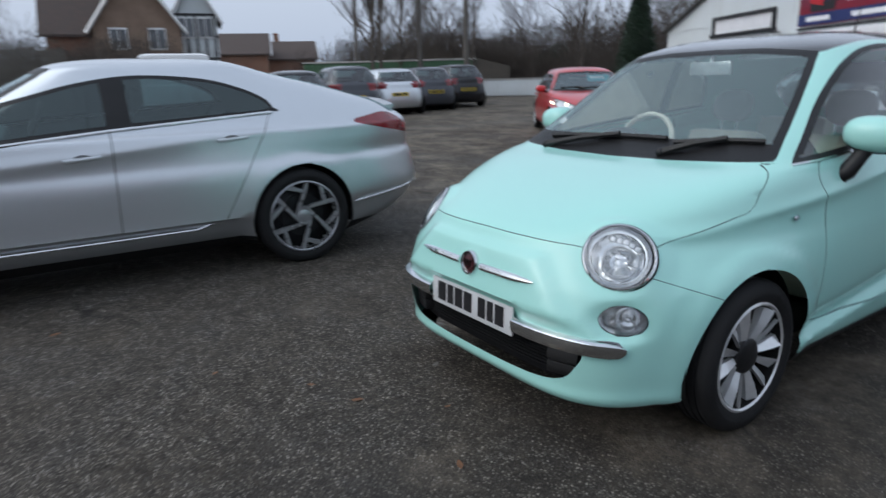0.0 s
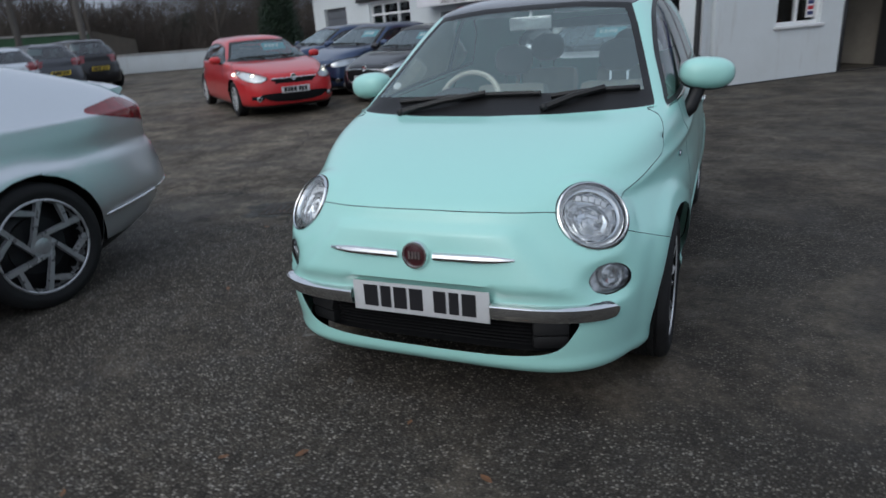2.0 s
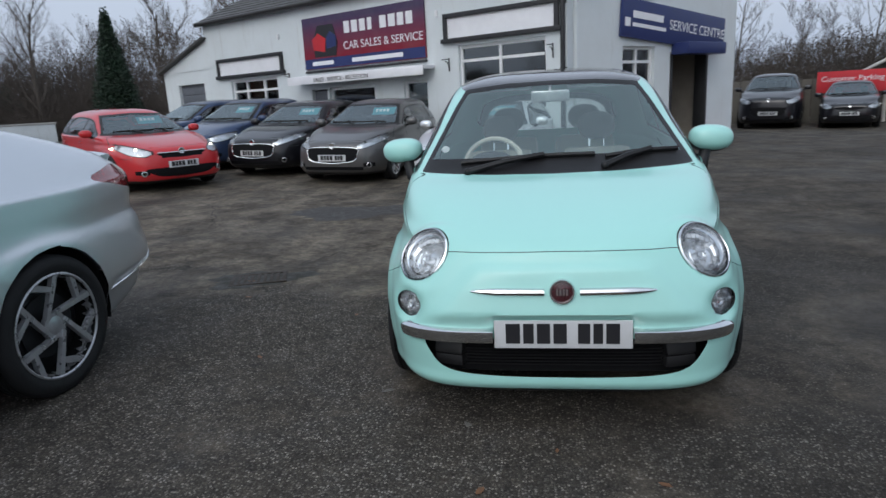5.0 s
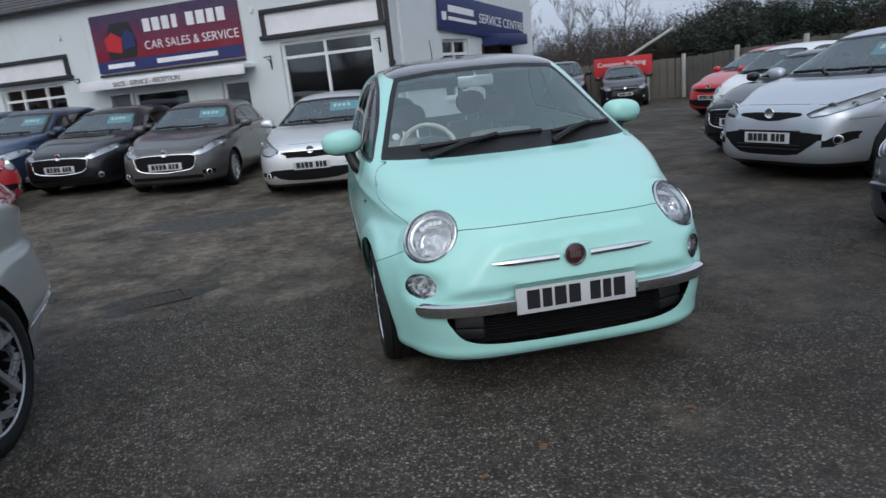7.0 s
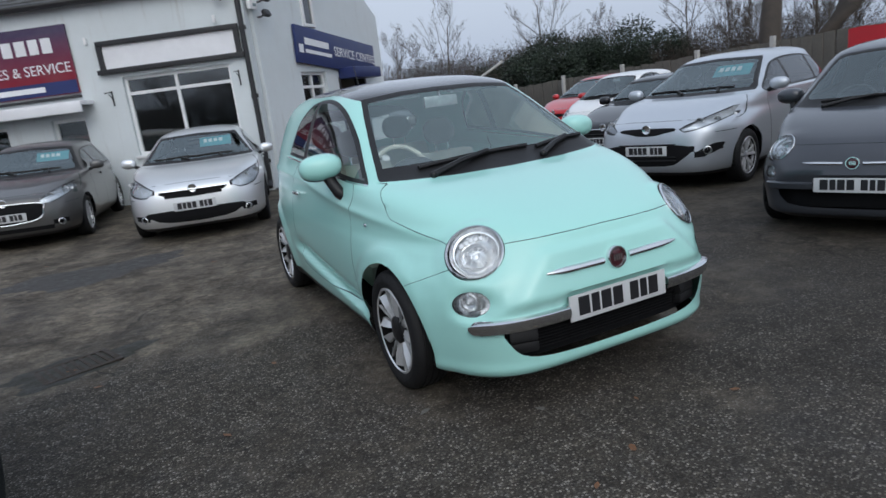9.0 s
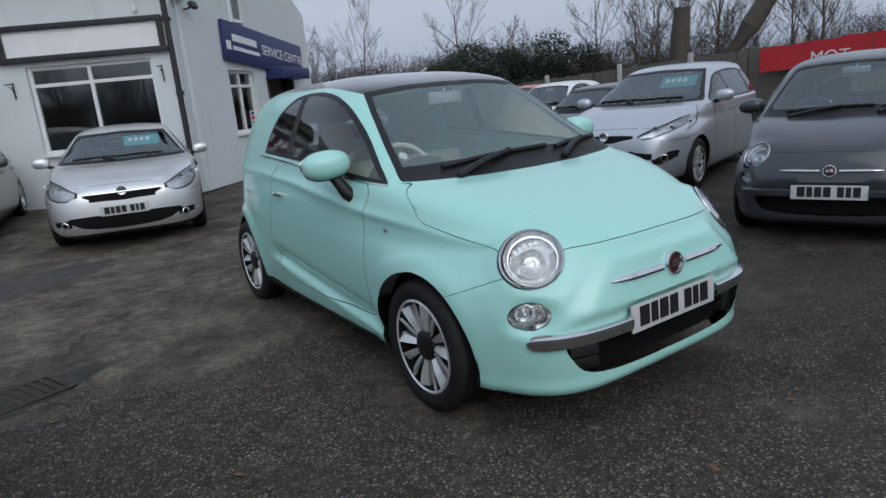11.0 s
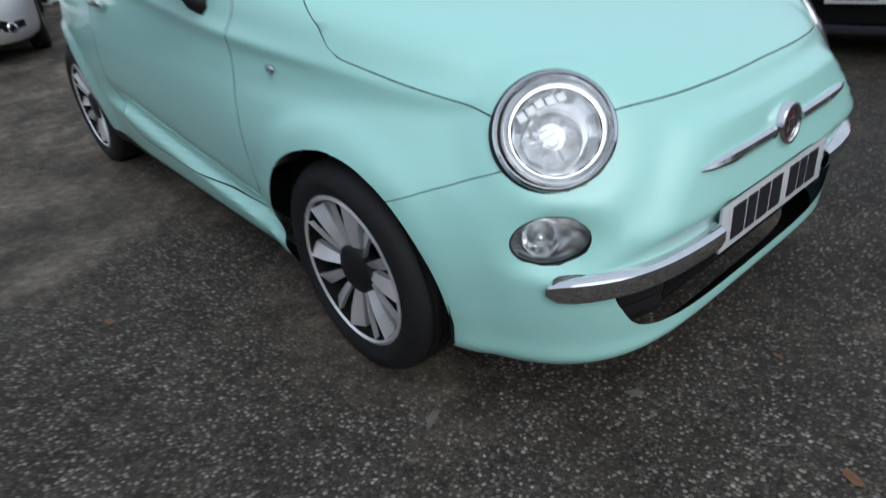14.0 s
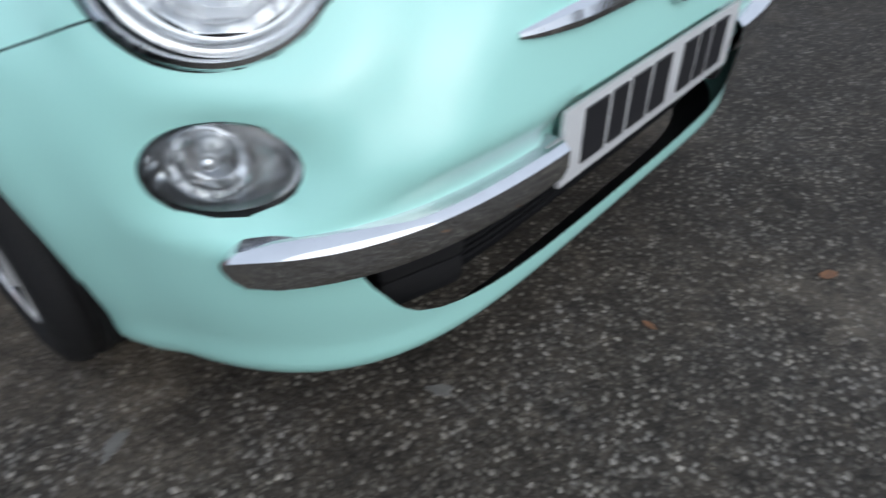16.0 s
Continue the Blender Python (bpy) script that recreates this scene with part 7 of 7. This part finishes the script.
for az, dist, h in ((143.9, 30, 8.5), (139.4, 28, 9.0), (150.2, 36, 7.5)):
    pl = thing("timber_pole", pose(*polar(az, dist)), "tall weathered timber utility pole", "pole", "utility poles")
    solid("pole", tube([(0, 0, -0.3), (0, 0, h)], [0.13, 0.09], 8), POLE, pl)
    solid("crossbar", box(0.9, 0.08, 0.1, (0, 0, h - 0.4), 0.01), POLE, pl)


def gabled_house(m, width, depth, eave, ridge, label, wall_mat, timber=False, chimney=True):
    h = thing("house", m, label, "house", "houses beyond the yard")
    solid("wall", join(box(width, depth, eave + 0.5, (0, 0, eave / 2 - 0.25))), wall_mat, h)
    solid("gable", moved(prism([(-width / 2, eave), (width / 2, eave), (0, ridge)], depth, 'y'), Matrix.Translation((0, -depth / 2, 0))), wall_mat, h, "", False)
    over = 0.35
    k = (ridge - eave) / (width / 2)
    for s in (-1, 1):
        solid("roof", ([(0, -depth / 2 - over, ridge + 0.06), (s * (width / 2 + over), -depth / 2 - over, eave - over * k + 0.06), (s * (width / 2 + over), depth / 2 + over, eave - over * k + 0.06), (0, depth / 2 + over, ridge + 0.06), (0, -depth / 2 - over, ridge + 0.22), (s * (width / 2 + over), -depth / 2 - over, eave - over * k + 0.22), (s * (width / 2 + over), depth / 2 + over, eave - over * k + 0.22), (0, depth / 2 + over, ridge + 0.22)], [[0, 1, 2, 3], [4, 5, 6, 7], [0, 1, 5, 4], [1, 2, 6, 5], [2, 3, 7, 6]]), TILE_ROOF, h, "", False)
        solid("bargeboard", tube([(0, -depth / 2 - over - 0.03, ridge + 0.02), (s * (width / 2 + over), -depth / 2 - over - 0.03, eave - over * k + 0.02)], 0.10, 4), FRAME_WHITE, h)
    for zz in ([1.2, eave - 1.3] if eave > 4 else [1.0]):
        for xx in (-width * 0.22, width * 0.22):
            w = solid("window", box(1.0, 0.08, 1.3, (xx, -depth / 2 - 0.03, zz + 0.5), 0.01), FRAME_WHITE, h)
            for a in (-0.23, 0.23):
                solid("pane", box(0.40, 0.02, 1.1, (xx + a, -depth / 2 - 0.08, zz + 0.5)), PRIVACY, w)
    if timber:
        for k2 in range(5):
            solid("timber", box(0.14, 0.05, eave * 0.5, (-width / 2 + 0.2 + k2 * (width - 0.4) / 4, -depth / 2 - 0.03, eave * 0.75)), BLACK_WOOD, h)
        for zz in (eave * 0.5, eave * 0.75, eave):
            solid("timber", box(width, 0.06, 0.14, (0, -depth / 2 - 0.03, zz)), BLACK_WOOD, h)
    if chimney:
        solid("chimney", join(box(0.6, 0.6, 1.5, (width * 0.1, depth * 0.2, ridge + 0.4)), box(0.7, 0.7, 0.12, (width * 0.1, depth * 0.2, ridge + 1.1))), BRICK, h)
    return h


gabled_house(pose(*polar(168.7, 46), 0, 0, 80), 4.9, 7.0, 4.7, 8.2, "red brick house with a white-edged gable", BRICK)
gabled_house(pose(*polar(172.6, 50), 0, 0, 171), 7.0, 4.2, 4.6, 8.4, "red brick house wing under a tiled roof", BRICK, False, False)
gabled_house(pose(*polar(164.2, 46), 0, 0, 76), 2.6, 5.0, 5.4, 7.6, "black and white timbered house", WALL, True, False)
gabled_house(pose(*polar(161.5, 75), 0, 0, 160), 9.0, 6.0, 4.0, 6.2, "grey roofed cottage in the distance", BRICK, False, False)
gabled_house(pose(*polar(157.6, 80), 0, 0, 160), 8.0, 6.0, 3.6, 5.6, "low brick cottage with a chimney", BRICK)
pal = thing("palisade_fence", pose(*polar(178, 24), 0, 0, 84), "dark timber palisade fence beyond the cars", "fence")
pale_mesh = mesh_of("pale", *prism([(-0.06, 0), (0.06, 0), (0.06, 2.35), (0, 2.5), (-0.06, 2.35)], 0.02, 'y'), BOARD, None, False)
for k in range(60):
    p = new("pale", pale_mesh)
    p.parent = pal
    p.location = (-7.5 + 0.16 * k, 0, 0)
for z in (0.4, 1.4):
    solid("rail", box(9.8, 0.05, 0.06, (-2.7, 0.05, z), 0.005), TRIM, pal)

# ---------------------------------------------------------------- on the ground
drain = thing("drain_cover", pose(-2.28, 0.42, lift(-2.28, 0.42), 0, 0, 20), "sunken iron drain cover in a muddy hollow", "drain")
solid("frame", join(box(0.44, 0.035, 0.012, (0, -0.14, 0.002), 0.003), box(0.44, 0.035, 0.012, (0, 0.14, 0.002), 0.003), box(0.035, 0.25, 0.012, (-0.2, 0, 0.002), 0.003), box(0.035, 0.25, 0.012, (0.2, 0, 0.002), 0.003)), IRON, drain)
for k in range(7):
    solid("bar", box(0.022, 0.25, 0.008, (-0.15 + 0.05 * k, 0, 0.003), 0.002), IRON, drain)


def blot(name, x, y, rx, ry, turn, mat, label, category, seed, h=0.004, n=40):
    """A thin patch of something spilt or laid, with an uneven edge that follows the ground."""
    r = random.Random(seed)
    ph = [r.uniform(0, 6.28) for _ in range(4)]
    verts, faces = [], []
    for j, f in enumerate((0.0, 0.5, 0.92, 1.0)):
        for k in range(n):
            a = 2 * math.pi * k / n
            w = 1 + 0.16 * math.sin(3 * a + ph[0]) + 0.10 * math.sin(5 * a + ph[1]) + 0.07 * math.sin(11 * a + ph[2]) + 0.05 * math.sin(17 * a + ph[3])
            px, py = rx * w * f * math.cos(a), ry * w * f * math.sin(a)
            c, s = math.cos(radians(turn)), math.sin(radians(turn))
            X, Y = x + c * px - s * py, y + s * px + c * py
            verts.append((X, Y, lift(X, Y) + (h if f < 1 else 0.0005)))
    for j in range(3):
        for k in range(n):
            faces.append([j * n + k, (j + 1) * n + k, (j + 1) * n + (k + 1) % n, j * n + (k + 1) % n])
    return tagged(solid(name, (verts, faces), mat), label, category, "", "structure")


FRESH = surface("dark_asphalt_repair", (0.046, 0.043, 0.040), 0.9, 0.0, 0.5, 14.0, 0.9, 130.0)
blot("repair_patch", -2.3, 3.35, 0.85, 0.42, 12, FRESH, "darker asphalt repair patch", "patch", 14, 0.003)
blot("mud_patch", -2.28, 0.42, 0.40, 0.22, 20, MUD, "damp mud round the drain", "mud", 4, 0.003)
blot("paint_scuff", -0.80, -1.46, 0.028, 0.012, 30, PALE_SCUFF, "pale scuff of dried paint on asphalt", "stain", 5, 0.0025)
blot("paint_scuff", -0.39, -1.76, 0.022, 0.012, -55, PALE_SCUFF, "pale streak on the asphalt", "stain", 6, 0.0025)
leaf_mesh = mesh_of("fallen_leaf", [(-0.05, 0, 0.004), (-0.02, 0.022, 0.012), (0.025, 0.018, 0.008), (0.05, 0, 0.014), (0.025, -0.02, 0.006), (-0.02, -0.022, 0.010), (0, 0, 0.004)], [[0, 1, 6], [1, 2, 6], [2, 3, 6], [3, 4, 6], [4, 5, 6], [5, 0, 6]], DEAD_LEAF)
lr = random.Random(12)
for x, y in [(-0.30, -2.22), (-0.55, -2.32), (-1.6, -1.1), (-1.25, -0.4)] + [(lr.uniform(-5, 3), lr.uniform(-3.5, 6)) for _ in range(26)]:
    if abs(x) < 0.85 and abs(y) < 1.9:
        continue
    lf = new("fallen_leaf", leaf_mesh)
    lf.matrix_basis = pose(x, y, lift(x, y), 0, 0, lr.uniform(0, 360)) @ Matrix.Diagonal((*[lr.uniform(0.3, 0.7)] * 3, 1))
    tagged(lf, "small brown fallen leaf on the asphalt", "leaf", "fallen leaves")
BOWL = (4.14, 11.21)
bowl = solid("red_bowl", lathe([(0.0, 0.015), (0.15, 0.015), (0.20, 0.14), (0.215, 0.145), (0.17, 0.0), (0.0, 0.0)], 24, 'z'), RED_BANNER)
bowl.location = (BOWL[0], BOWL[1], lift(*BOWL))
tagged(bowl, "red plastic bowl on the ground beside the doorway", "bowl")
